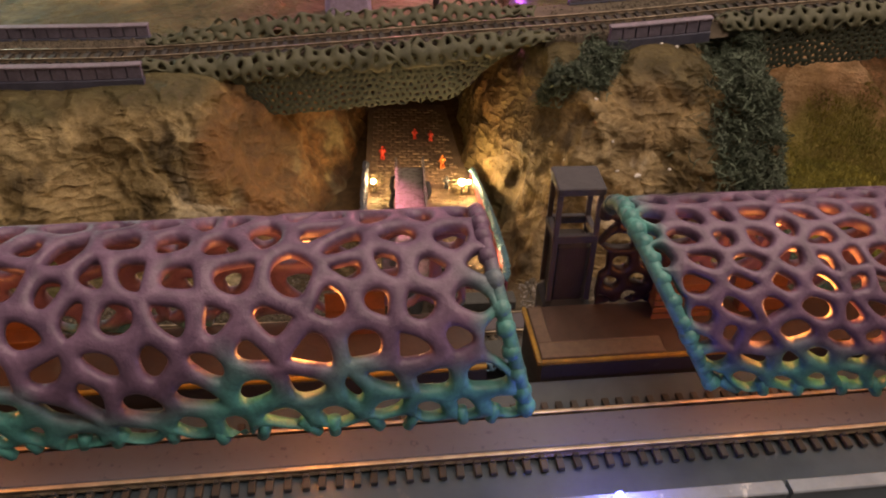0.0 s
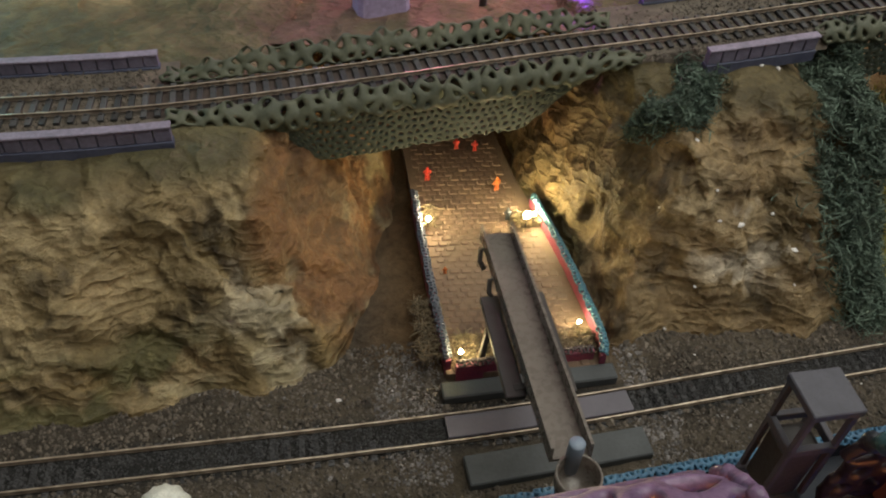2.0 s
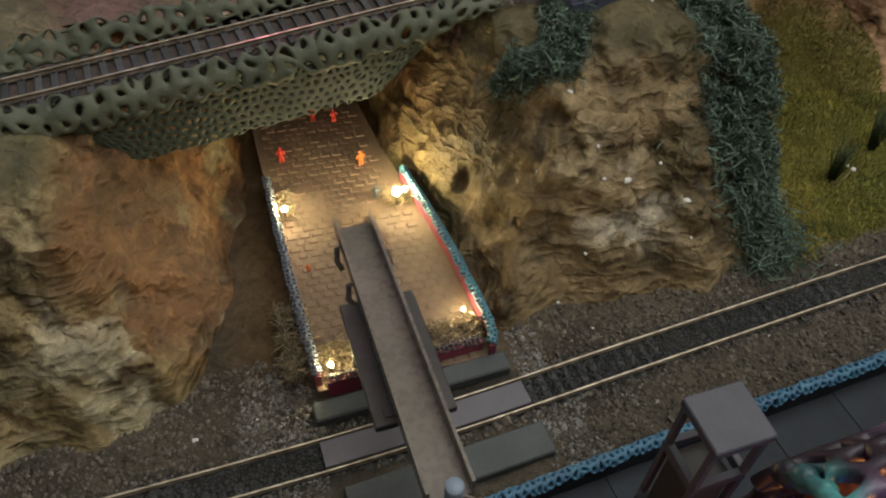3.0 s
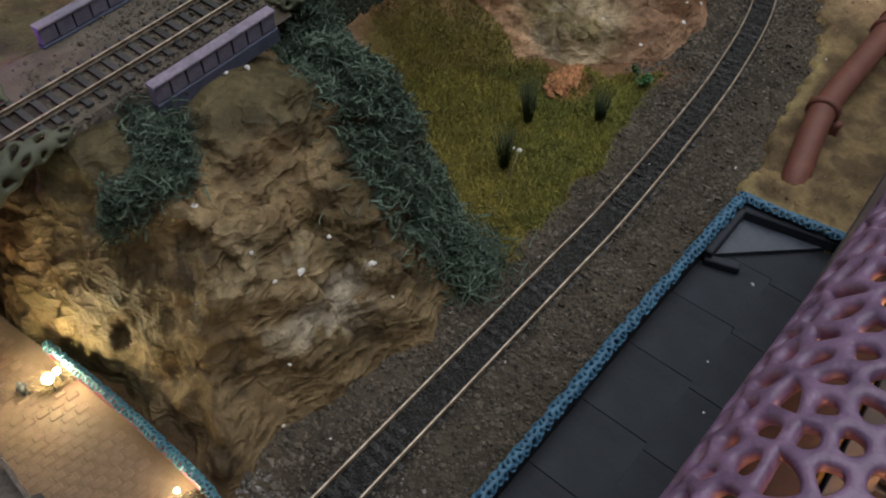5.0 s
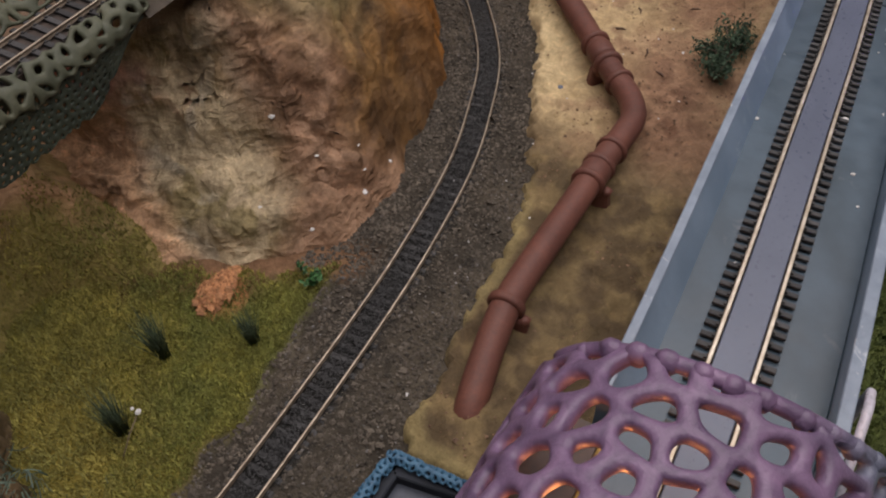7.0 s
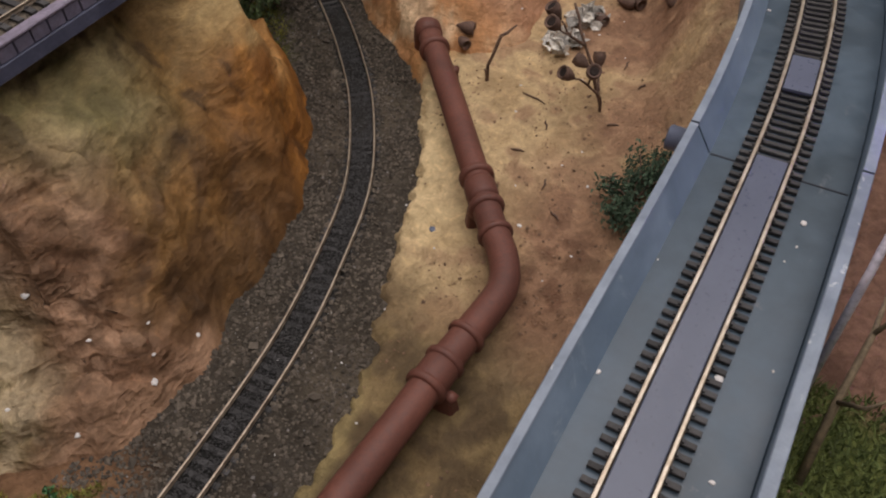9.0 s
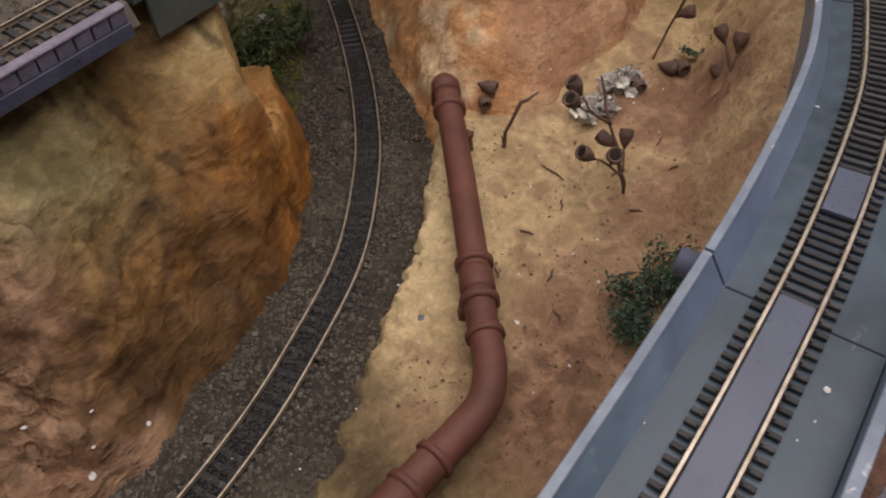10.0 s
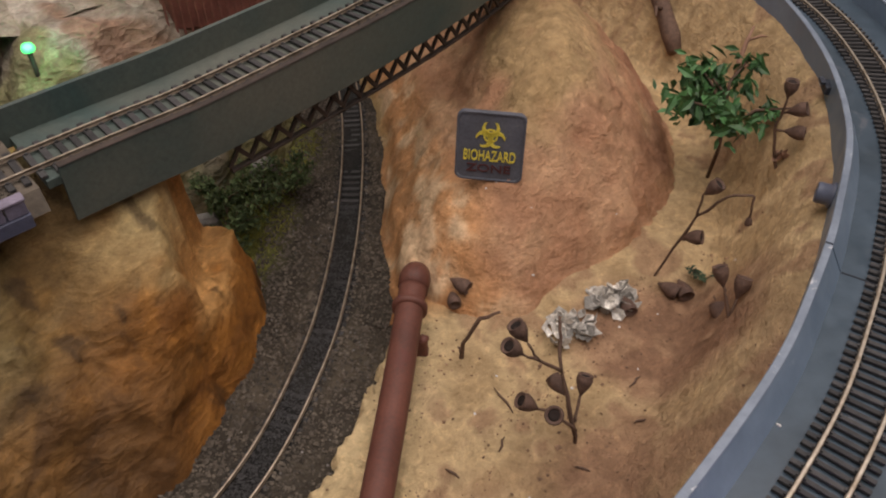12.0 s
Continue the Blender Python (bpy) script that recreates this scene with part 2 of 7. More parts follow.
M_CHUTE = surface("chute_plastic", (0.185, 0.160, 0.136), (0.125, 0.108, 0.093), 30, 0.28, 0.1, 0.1, fine=300, speck=0.25)
M_PLATFORM = surface("platform_brown", (0.075, 0.050, 0.040), (0.040, 0.026, 0.023), 50, 0.6, 0, 0.3, fine=500)
M_WORN = surface("worn_platform", (0.16, 0.125, 0.095), (0.095, 0.07, 0.055), 70, 0.6, 0, 0.3, fine=500)
M_YELLOW = surface("yellow_line", (0.36, 0.23, 0.035), (0.20, 0.12, 0.025), 90, 0.6)
M_MOUTH = surface("pod_mouth", (0.028, 0.016, 0.012), (0.014, 0.009, 0.007), 300, 0.9)
M_BENCH = surface("orange_bench", (0.20, 0.085, 0.04), (0.13, 0.052, 0.028), 90, 0.6)
M_WHITE = surface("white_plaster_chip", (0.78, 0.76, 0.74), (0.55, 0.53, 0.52), 300, 0.7)
M_SHELL = surface("white_dome", (0.80, 0.80, 0.72), (0.62, 0.62, 0.55), 200, 0.5)
M_POD = surface("gumnut_brown", (0.155, 0.092, 0.066), (0.082, 0.047, 0.036), 260, 0.75, 0, 0.6)
M_TWIG = surface("twig_brown", (0.165, 0.098, 0.066), (0.085, 0.050, 0.036), 260, 0.8, 0, 0.6)
M_DRY = surface("dry_twig", (0.26, 0.20, 0.12), (0.13, 0.10, 0.06), 260, 0.8, 0, 0.5, island="geo")
M_BLUSH = surface("pink_dry_leaf", (0.36, 0.21, 0.14), (0.20, 0.11, 0.075), 200, 0.8, 0, 0.4)
M_LICHEN = surface("lichen_white", (0.74, 0.71, 0.65), (0.34, 0.32, 0.29), 260, 0.85, 0, 0.6, island="geo", spread=0.55)
M_VINE = surface("vine_teal", (0.120, 0.165, 0.122), (0.046, 0.074, 0.053), 110, 0.75, 0, 0.3, island="geo")
M_LEAF = surface("leaf_green", (0.075, 0.20, 0.062), (0.028, 0.085, 0.030), 120, 0.5, 0, 0.3, island="geo")
M_BUSH = surface("bush_green", (0.075, 0.125, 0.07), (0.032, 0.062, 0.036), 120, 0.7, 0, 0.3, island="geo")
M_BUSHDEEP = surface("bush_deep_green", (0.105, 0.145, 0.048), (0.038, 0.064, 0.024), 120, 0.7, 0, 0.3, island="geo")
M_GRASS_DEEP = surface("static_grass_deep", (0.42, 0.355, 0.085), (0.22, 0.215, 0.058), 28, 0.8, 0, 0.2, fine=90, island="geo")
M_GRASS = surface("static_grass", (0.33, 0.30, 0.062), (0.18, 0.195, 0.048), 28, 0.8, 0, 0.2, fine=90, island="geo")
M_LAWN = surface("lawn_grass", (0.20, 0.24, 0.07), (0.09, 0.13, 0.04), 28, 0.8, 0, 0.2, fine=90, island="geo")
M_TUFT = surface("grass_tuft", (0.07, 0.10, 0.05), (0.035, 0.055, 0.03), 120, 0.8, 0, 0.2, island="geo")
M_SIGN = surface("sign_slate", (0.115, 0.122, 0.150), (0.072, 0.078, 0.098), 60, 0.55, 0, 0.3, fine=600, wear=(0.17, 0.18, 0.20))
M_SIGNYEL = surface("sign_yellow", (0.82, 0.70, 0.10), (0.62, 0.52, 0.06), 200, 0.5)
M_SIGNRED = surface("sign_dark_red", (0.10, 0.03, 0.03), (0.06, 0.02, 0.02), 200, 0.5)
M_ROOM = surface("room_wall_paint", (0.74, 0.72, 0.70), (0.68, 0.66, 0.64), 2, 0.9, fine=30)
M_REDROOF = surface("red_roof", (0.26, 0.10, 0.075), (0.17, 0.062, 0.05), 60, 0.6)
M_FIGRED = surface("figurine_red", (0.60, 0.05, 0.03), (0.45, 0.04, 0.03), 300, 0.5)
M_FIGORANGE = surface("figurine_orange", (0.65, 0.20, 0.03), (0.50, 0.10, 0.03), 300, 0.5)
M_FIGDARK = surface("figurine_dark", (0.04, 0.05, 0.07), (0.02, 0.025, 0.035), 300, 0.5)
M_BULB = glow("warm_bulb", (1.0, 0.78, 0.36), 60)
M_STRIP = glow("orange_strip", (1.0, 0.42, 0.14), 7)
M_VIOLET = glow("violet_led", (0.28, 0.02, 1.0), 5)
M_BLUELED = glow("blue_led", (0.10, 0.18, 1.0), 6)
M_GREENLED = glow("green_led", (0.05, 1.0, 0.25), 1.6)

# ---------------------------------------------------------------- building helpers


def mesh_data(name, verts, faces, mat, smooth=True):
    me = bpy.data.meshes.new(name)
    me.from_pydata([tuple(v) for v in verts], [], [tuple(int(i) for i in f) for f in faces])
    if smooth:
        me.polygons.foreach_set("use_smooth", [True] * len(me.polygons))
    if mat:
        me.materials.append(mat)
    return me


def put(name, verts, faces, mat, parent=None, label="", smooth=True):
    ob = new(name, mesh_data(name, verts, faces, mat, smooth))
    if parent:
        ob.parent = parent
    if label:
        ob["label"] = label
    return ob


def holder(name, label, category, group="", kind="", place=(0, 0, 0)):
    ob = new(name)
    ob.location = place
    ob.empty_display_size = 0.01
    return tagged(ob, label, category, group, kind)


def paint(ob, rgb):
    layer = ob.data.attributes.new("paint", "FLOAT_COLOR", "POINT")
    rgba = np.ones((len(ob.data.vertices), 4), np.float32)
    rgba[:, :3] = rgb
    layer.data.foreach_set("color", rgba.ravel())


def joined(pieces):
    """One vertex and face list from many."""
    verts, faces, n = [], [], 0
    for v, f in pieces:
        verts.extend(v)
        faces.extend([tuple(i + n for i in q) for q in f])
        n += len(v)
    return verts, faces


def block(cx, cy, cz, sx, sy, sz, turn=0.0, edge=0.0, taper=1.0):
    """A bevelled block by centre and size: an octagonal outline with a chamfered top and bottom."""
    e = edge or min(sx, sy, sz) * 0.12
    hx, hy, hz = sx / 2, sy / 2, sz / 2
    ring = [(hx - e, -hy), (hx, -hy + e), (hx, hy - e), (hx - e, hy), (-hx + e, hy), (-hx, hy - e), (-hx, -hy + e), (-hx + e, -hy)]
    inner = [(x * (hx - e) / hx, y * (hy - e) / hy) for x, y in ring]
    c, s = math.cos(radians(turn)), math.sin(radians(turn))
    verts = []
    for loop, z, k in ((inner, -hz, 1), (ring, -hz + e, 1), (ring, hz - e, taper), (inner, hz, taper)):
        verts += [(cx + (x * c - y * s) * k, cy + (x * s + y * c) * k, cz + z) for x, y in loop]
    faces = [tuple(range(7, -1, -1)), tuple(range(24, 32))]
    for k in range(3):
        for i in range(8):
            j = (i + 1) % 8
            faces.append((k * 8 + i, k * 8 + j, k * 8 + 8 + j, k * 8 + 8 + i))
    return verts, faces


def beam(a, b, w, h, up=(0, 0, 1)):
    """A bevelled bar from a to b."""
    a, b = Vector(a), Vector(b)
    v, f = block(0, 0, 0, (b - a).length, w, h)
    x = (b - a).normalized()
    y = Vector(up).cross(x).normalized()
    z = x.cross(y)
    m = Matrix((x, y, z)).transposed()
    mid = (a + b) / 2
    return [tuple(m @ Vector(p) + mid) for p in v], f


def tube(points, radii, sides=10, cap=True):
    """A round bar along points, with a radius for each."""
    pts = [Vector(p) for p in points]
    if isinstance(radii, (int, float)):
        radii = [radii] * len(pts)
    verts, faces = [], []
    side = None
    for i, p in enumerate(pts):
        d = (pts[min(i + 1, len(pts) - 1)] - pts[max(i - 1, 0)]).normalized()
        if side is None:
            side = d.cross(Vector((0, 0, 1)) if abs(d.z) < 0.9 else Vector((1, 0, 0))).normalized()
        side = (side - d * side.dot(d)).normalized()
        other = d.cross(side)
        for k in range(sides):
            a = 2 * math.pi * k / sides
            verts.append(tuple(p + (side * math.cos(a) + other * math.sin(a)) * radii[i]))
    for i in range(len(pts) - 1):
        for k in range(sides):
            j = (k + 1) % sides
            faces.append((i * sides + k, i * sides + j, (i + 1) * sides + j, (i + 1) * sides + k))
    if cap:
        faces.append(tuple(range(sides - 1, -1, -1)))
        faces.append(tuple(range((len(pts) - 1) * sides, len(pts) * sides)))
    return verts, faces


def lathe(profile, m, sides=16):
    """A turned shape: (radius, height) pairs round the local z of the pose m."""
    verts, faces = [], []
    for r, z in profile:
        for k in range(sides):
            a = 2 * math.pi * k / sides
            verts.append(tuple(m @ Vector((r * math.cos(a), r * math.sin(a), z))))
    for i in range(len(profile) - 1):
        for k in range(sides):
            j = (k + 1) % sides
            faces.append((i * sides + k, i * sides + j, (i + 1) * sides + j, (i + 1) * sides + k))
    faces.append(tuple(range(sides - 1, -1, -1)))
    faces.append(tuple(range((len(profile) - 1) * sides, len(profile) * sides)))
    return verts, faces


class Line:
    """A smooth line in the plan through control points, walked by length."""

    def __init__(self, points):
        p = np.array(points, float)
        e = np.vstack([2 * p[0] - p[1], p, 2 * p[-1] - p[-2]])
        out = []
        for i in range(1, len(e) - 2):
            for t in np.linspace(0, 1, 24, endpoint=False):
                a, b, c, d = e[i - 1], e[i], e[i + 1], e[i + 2]
                out.append(0.5 * (2 * b + (c - a) * t + (2 * a - 5 * b + 4 * c - d) * t * t + (3 * b - a - 3 * c + d) * t ** 3))
        out.append(p[-1])
        self.p = np.array(out)
        self.s = np.concatenate([[0], np.cumsum(np.linalg.norm(np.diff(self.p[:, :2], axis=0), axis=1))])
        self.length = self.s[-1]

    def at(self, s, off=0.0, up=0.0):
        """The point at length s, off metres to the left of the way, up metres above it."""
        q = np.array([np.interp(s, self.s, self.p[:, i]) for i in range(3)])
        d = self.way(s)
        return np.array([q[0] - d[1] * off, q[1] + d[0] * off, q[2] + up])

    def way(self, s):
        a = np.array([np.interp(s - 0.004, self.s, self.p[:, i]) for i in range(2)])
        b = np.array([np.interp(s + 0.004, self.s, self.p[:, i]) for i in range(2)])
        d = b - a
        return d / np.linalg.norm(d)

    def at_x(self, x):
        return float(np.interp(x, self.p[:, 0], self.s))


def sweep(line, s0, s1, section, step=0.006):
    """A closed section of (off, up) pairs carried along a line."""
    n = max(2, int((s1 - s0) / step) + 1)
    k = len(section)
    verts = [tuple(line.at(s, o, u)) for s in np.linspace(s0, s1, n) for o, u in section]
    faces = [(i * k + j, i * k + (j + 1) % k, (i + 1) * k + (j + 1) % k, (i + 1) * k + j) for i in range(n - 1) for j in range(k)]
    faces += [tuple(range(k - 1, -1, -1)), tuple(range((n - 1) * k, n * k))]
    return verts, faces


def rect(o0, o1, u0, u1, e=0.0004):
    return [(o0 + e, u0), (o0, u0 + e), (o0, u1 - e), (o0 + e, u1), (o1 - e, u1), (o1, u1 - e), (o1, u0 + e), (o1 - e, u0)][::-1]


# value noise over arrays
_table = np.random.RandomState(7).rand(4096)


def vnoise(x, y, z=0.0):
    x, y, z = np.broadcast_arrays(np.asarray(x, float), np.asarray(y, float), np.asarray(z, float))
    xi, yi, zi = np.floor(x).astype(np.int64), np.floor(y).astype(np.int64), np.floor(z).astype(np.int64)
    fx, fy, fz = x - xi, y - yi, z - zi
    fx, fy, fz = (f * f * (3 - 2 * f) for f in (fx, fy, fz))

    def h(i, j, k):
        return _table[((xi + i) * 374761393 + (yi + j) * 668265263 + (zi + k) * 2147483647 // 7) % 4093]

    def lx(j, k):
        return h(0, j, k) * (1 - fx) + h(1, j, k) * fx

    return ((lx(0, 0) * (1 - fy) + lx(1, 0) * fy) * (1 - fz) + (lx(0, 1) * (1 - fy) + lx(1, 1) * fy) * fz) * 2 - 1


def fbm(x, y, z=0.0, octaves=4):
    total, a = 0.0, 1.0
    for o in range(octaves):
        k = 2.03 ** o
        total = total + a * vnoise(x * k + 13.7 * o, y * k + 5.1 * o, np.asarray(z) * k + 3.3 * o)
        a *= 0.5
    return total


def smooth(a, b, x):
    t = np.clip((x - a) / (b - a), 0, 1)
    return t * t * (3 - 2 * t)


def inside(poly, x, y):
    """The distance from a polygon's outline, positive inside."""
    p = np.array(poly, float)
    d = np.full(x.shape, 1e9)
    hit = np.zeros(x.shape, bool)
    for (ax, ay), (bx, by) in zip(p, np.roll(p, -1, axis=0)):
        ex, ey = bx - ax, by - ay
        t = np.clip(((x - ax) * ex + (y - ay) * ey) / (ex * ex + ey * ey), 0, 1)
        d = np.minimum(d, np.hypot(x - ax - t * ex, y - ay - t * ey))
        with np.errstate(divide="ignore", invalid="ignore"):
            cross = ((ay > y) != (by > y)) & (x < (bx - ax) * (y - ay) / (by - ay + 1e-12) + ax)
        hit ^= cross
    return np.where(hit, d, -d)


def blend(a, b, t):
    return np.asarray(a) * (1 - t[..., None]) + np.asarray(b) * t[..., None]


def sheet(name, x0, x1, y0, y1, step, height, colours, mat, keep=None, shift=None):
    """A ground or rock sheet over a stretch of the plan."""
    xs, ys = np.arange(x0, x1 + step / 2, step), np.arange(y0, y1 + step / 2, step)
    X, Y = np.meshgrid(xs, ys)
    Z = height(X, Y)
    K = keep(X, Y) if keep else np.ones(X.shape, bool)
    C = colours(X, Y, Z)
    PX, PY, PZ = (X, Y, Z) if shift is None else shift(X, Y, Z)
    idx = np.full(X.shape, -1)
    quad = K[:-1, :-1] & K[1:, :-1] & K[:-1, 1:] & K[1:, 1:]
    used = np.zeros(X.shape, bool)
    for a in (slice(None, -1), slice(1, None)):
        for b in (slice(None, -1), slice(1, None)):
            used[a, b] |= quad
    idx[used] = np.arange(used.sum())
    i, j = np.nonzero(quad)
    faces = np.stack([idx[i, j], idx[i, j + 1], idx[i + 1, j + 1], idx[i + 1, j]], 1)
    ob = put(name, np.stack([PX[used], PY[used], PZ[used]], 1), faces, mat)
    paint(ob, C[used])
    return ob

import itertools

# ---------------------------------------------------------------- lines of the plan
def rail_z(x):
    return np.interp(x, [-0.6, -0.2, 0.1, 0.2, 0.35, 0.6, 0.8, 1.2], [0.101, 0.106, 0.118, 0.126, 0.137, 0.152, 0.158, 0.162])


LOW = Line([(x, y, 0.0) for x, y in ((-0.75, 0.312), (-0.5, 0.321), (-0.224, 0.335), (-0.07, 0.344), (0.017, 0.3515), (0.114, 0.3635), (0.24, 0.379), (0.314, 0.3885), (0.423, 0.4085), (0.491, 0.425), (0.55, 0.4435), (0.60, 0.466), (0.654, 0.496), (0.70, 0.5355), (0.7415, 0.5815), (0.795, 0.659), (0.855, 0.7675), (0.91, 0.90))])
UP = Line([(x, y, float(rail_z(x))) for x, y in ((-0.75, 0.470), (-0.5, 0.478), (-0.3, 0.489), (-0.19, 0.496), (-0.083, 0.511), (0.02, 0.528), (0.125, 0.541), (0.22, 0.551), (0.29, 0.557), (0.37, 0.567), (0.48, 0.580), (0.58, 0.5925), (0.65, 0.603), (0.69, 0.609), (0.75, 0.624), (0.81, 0.641), (0.90, 0.674), (1.0, 0.725), (1.1, 0.80))])
DECK = Line([(x, y, 0.106) for x, y in ((-0.6, 0.118), (-0.25, 0.147), (-0.113, 0.161), (0.006, 0.174), (0.08, 0.182), (0.152, 0.190), (0.28, 0.207), (0.421, 0.228), (0.571, 0.2545), (0.66, 0.270), (0.749, 0.288), (0.84, 0.313), (0.90, 0.338), (0.96, 0.369), (1.035, 0.418), (1.105, 0.492), (1.155, 0.58), (1.18, 0.70), (1.19, 0.85))])

# ---------------------------------------------------------------- room and ground
def room_wall(name, cx, cy, cz, sx, sy, sz):
    return tagged(put(name, *block(cx, cy, cz, sx, sy, sz), M_ROOM, smooth=False), "plain off-white painted room wall", "wall", kind="structure")


room_wall("wall_north", 0.4, 2.25, 0.3, 5.2, 0.1, 2.6)
room_wall("wall_south", 0.4, -2.05, 0.3, 5.2, 0.1, 2.6)
room_wall("wall_east", 3.05, 0.1, 0.3, 0.1, 4.2, 2.6)
room_wall("wall_west", -2.25, 0.1, 0.3, 0.1, 4.2, 2.6)
tagged(put("ceiling", *block(0.4, 0.1, 1.65, 5.4, 4.4, 0.1), M_ROOM, smooth=False), "plain off-white room ceiling", "ceiling", kind="structure")
tagged(put("floor", *block(0.4, 0.1, -1.05, 5.4, 4.4, 0.1), M_PLATFORM, smooth=False), "brown room floor under the layout table", "floor", kind="structure")

BANK = [(0.250, 0.560), (0.272, 0.553), (0.300, 0.572), (0.325, 0.575), (0.350, 0.556), (0.372, 0.530), (0.40, 0.54), (0.42, 0.72), (0.24, 0.72)]
OUTCROP = [(0.352, 0.60), (0.362, 0.565), (0.376, 0.535), (0.395, 0.518), (0.404, 0.496), (0.428, 0.482), (0.446, 0.461), (0.482, 0.459), (0.510, 0.468), (0.557, 0.486), (0.614, 0.506), (0.650, 0.534), (0.681, 0.564), (0.704, 0.598), (0.712, 0.626), (0.702, 0.645), (0.684, 0.652), (0.676, 0.665), (0.66, 0.70), (0.64, 1.25), (0.35, 1.25), (0.345, 0.7)]
GRASS = [(0.225, 0.410), (0.283, 0.413), (0.347, 0.423), (0.406, 0.439), (0.440, 0.450), (0.405, 0.475), (0.38, 0.52), (0.36, 0.60), (0.22, 0.60), (0.24, 0.5)]
HOLLOW = [(0.69, 0.60), (0.735, 0.64), (0.775, 0.70), (0.82, 0.75), (0.82, 0.78), (0.62, 0.78), (0.63, 0.66)]
LAWN = [(0.42, 0.20), (0.62, 0.235), (0.80, 0.275), (0.95, 0.33), (1.4, 0.6), (1.4, -0.3), (0.42, -0.3)]
SAND = [(0.368, 0.338), (0.378, 0.349), (0.454, 0.369), (0.520, 0.383), (0.563, 0.403), (0.600, 0.425), (0.641, 0.450), (0.683, 0.471), (0.727, 0.508), (0.758, 0.536), (0.791, 0.584), (0.844, 0.665), (0.888, 0.755), (0.95, 0.95), (1.45, 0.95), (1.45, 0.45), (1.1, 0.40), (0.85, 0.24), (0.60, 0.19), (0.368, 0.19)]


def ground_z(x, y):
    z = -0.0035 + 0.0012 * fbm(x * 60, y * 60, 0, 3)
    z = z + 0.006 * smooth(0.020, 0.006, np.hypot(x - 0.385, (y - 0.489) * 1.2) + 0.004 * fbm(x * 90, y * 90, 9, 3))
    return z - 0.005 * smooth(0, 0.03, inside(GRASS, x, y)) - 0.004 * smooth(0, 0.03, inside(HOLLOW, x, y))


def ground_paint(x, y, z):
    n = fbm(x * 22, y * 22, 4, 4)
    c = blend((0.062, 0.053, 0.042), (0.106, 0.089, 0.067), smooth(-0.5, 0.6, n))
    c = blend(c, (0.022, 0.024, 0.025), 0.85 * smooth(0.0135, 0.0105, np.abs(low_offset(x, y))))
    dirt = smooth(0.375, 0.40, y) * smooth(0.10, 0.04, np.abs(x + 0.01))
    c = blend(c, (0.12, 0.075, 0.035), dirt)
    e = 0.006 * fbm(x * 45, y * 45, 9, 3)
    g = smooth(-0.006, 0.008, inside(GRASS, x, y) + e)
    c = blend(c, blend((0.26, 0.21, 0.045), (0.19, 0.20, 0.05), smooth(0.27, 0.36, x + 0.03 * n)), g)
    c = blend(c, (0.24, 0.135, 0.075), 0.9 * smooth(-0.030, -0.012, inside(OUTCROP, x, y) + 2 * e) * smooth(0.47, 0.44, x))
    c = blend(c, (0.66, 0.30, 0.13), smooth(0.019, 0.014, np.hypot(x - 0.385, (y - 0.489) * 1.2) + e))
    c = blend(c, (0.17, 0.18, 0.05), smooth(-0.01, 0.012, inside(HOLLOW, x, y) + e))
    c = blend(c, (0.14, 0.17, 0.05), smooth(-0.01, 0.01, inside(LAWN, x, y) + e))
    return blend(c, blend((0.15, 0.085, 0.06), (0.26, 0.15, 0.105), smooth(-0.4, 0.4, n)), smooth(0.685, 0.705, x + 2 * e) * smooth(-0.01, 0.01, inside(LAWN, x, y)))


def low_offset(x, y):
    """About how far a place lies from the lower track's middle."""
    yy = np.interp(x, LOW.p[:, 0], LOW.p[:, 1])
    slope = np.interp(x, LOW.p[:-1, 0], np.diff(LOW.p[:, 1]) / np.maximum(np.diff(LOW.p[:, 0]), 1e-6))
    return (y - yy) / np.sqrt(1 + slope ** 2)


tagged(sheet("ground", -0.9, 1.7, -0.5, 1.3, 0.006, ground_z, ground_paint, M_SOIL), "dark brown-grey ballast ground with olive turf in the hollows", "ground", kind="structure")
tagged(put("table_top", *block(0.4, 0.1, -0.035, 4.2, 3.6, 0.03), M_PLATFORM, smooth=False), "brown layout table board", "table", kind="structure")


def wall_gap(x, y):
    """How far a place lies inside the viaduct's outer wall."""
    best = np.full(np.shape(x), 1e9)
    for px, py in DECK.p[::4, :2]:
        best = np.minimum(best, np.hypot(x - px, y - py))
    return best - 0.0366


def sand_z(x, y):
    d = inside(SAND, x, y) + 0.0030 * fbm(x * 70, y * 70, 2, 3) + 0.0030 * fbm(x * 210, y * 210, 7, 3)
    z = 0.0015 + 0.0105 * smooth(0.55, 0.86, x) + 0.006 * smooth(0.44, 0.5, y) * smooth(0.8, 0.9, x) + 0.0016 * fbm(x * 40, y * 40, 1, 4) + 0.0022 * fbm(x * 150, y * 150, 3, 3) * smooth(0.76, 0.68, x)
    z = z + 0.005 * smooth(0.36, 0.30, y) * smooth(0.72, 0.6, x)
    z = z + 0.082 * smooth(0.055, -0.002, wall_gap(x, y)) * smooth(0.72, 0.95, x)
    return np.where(d > 0, -0.006 + (z + 0.006) * smooth(0, 0.0045, d), -0.008)


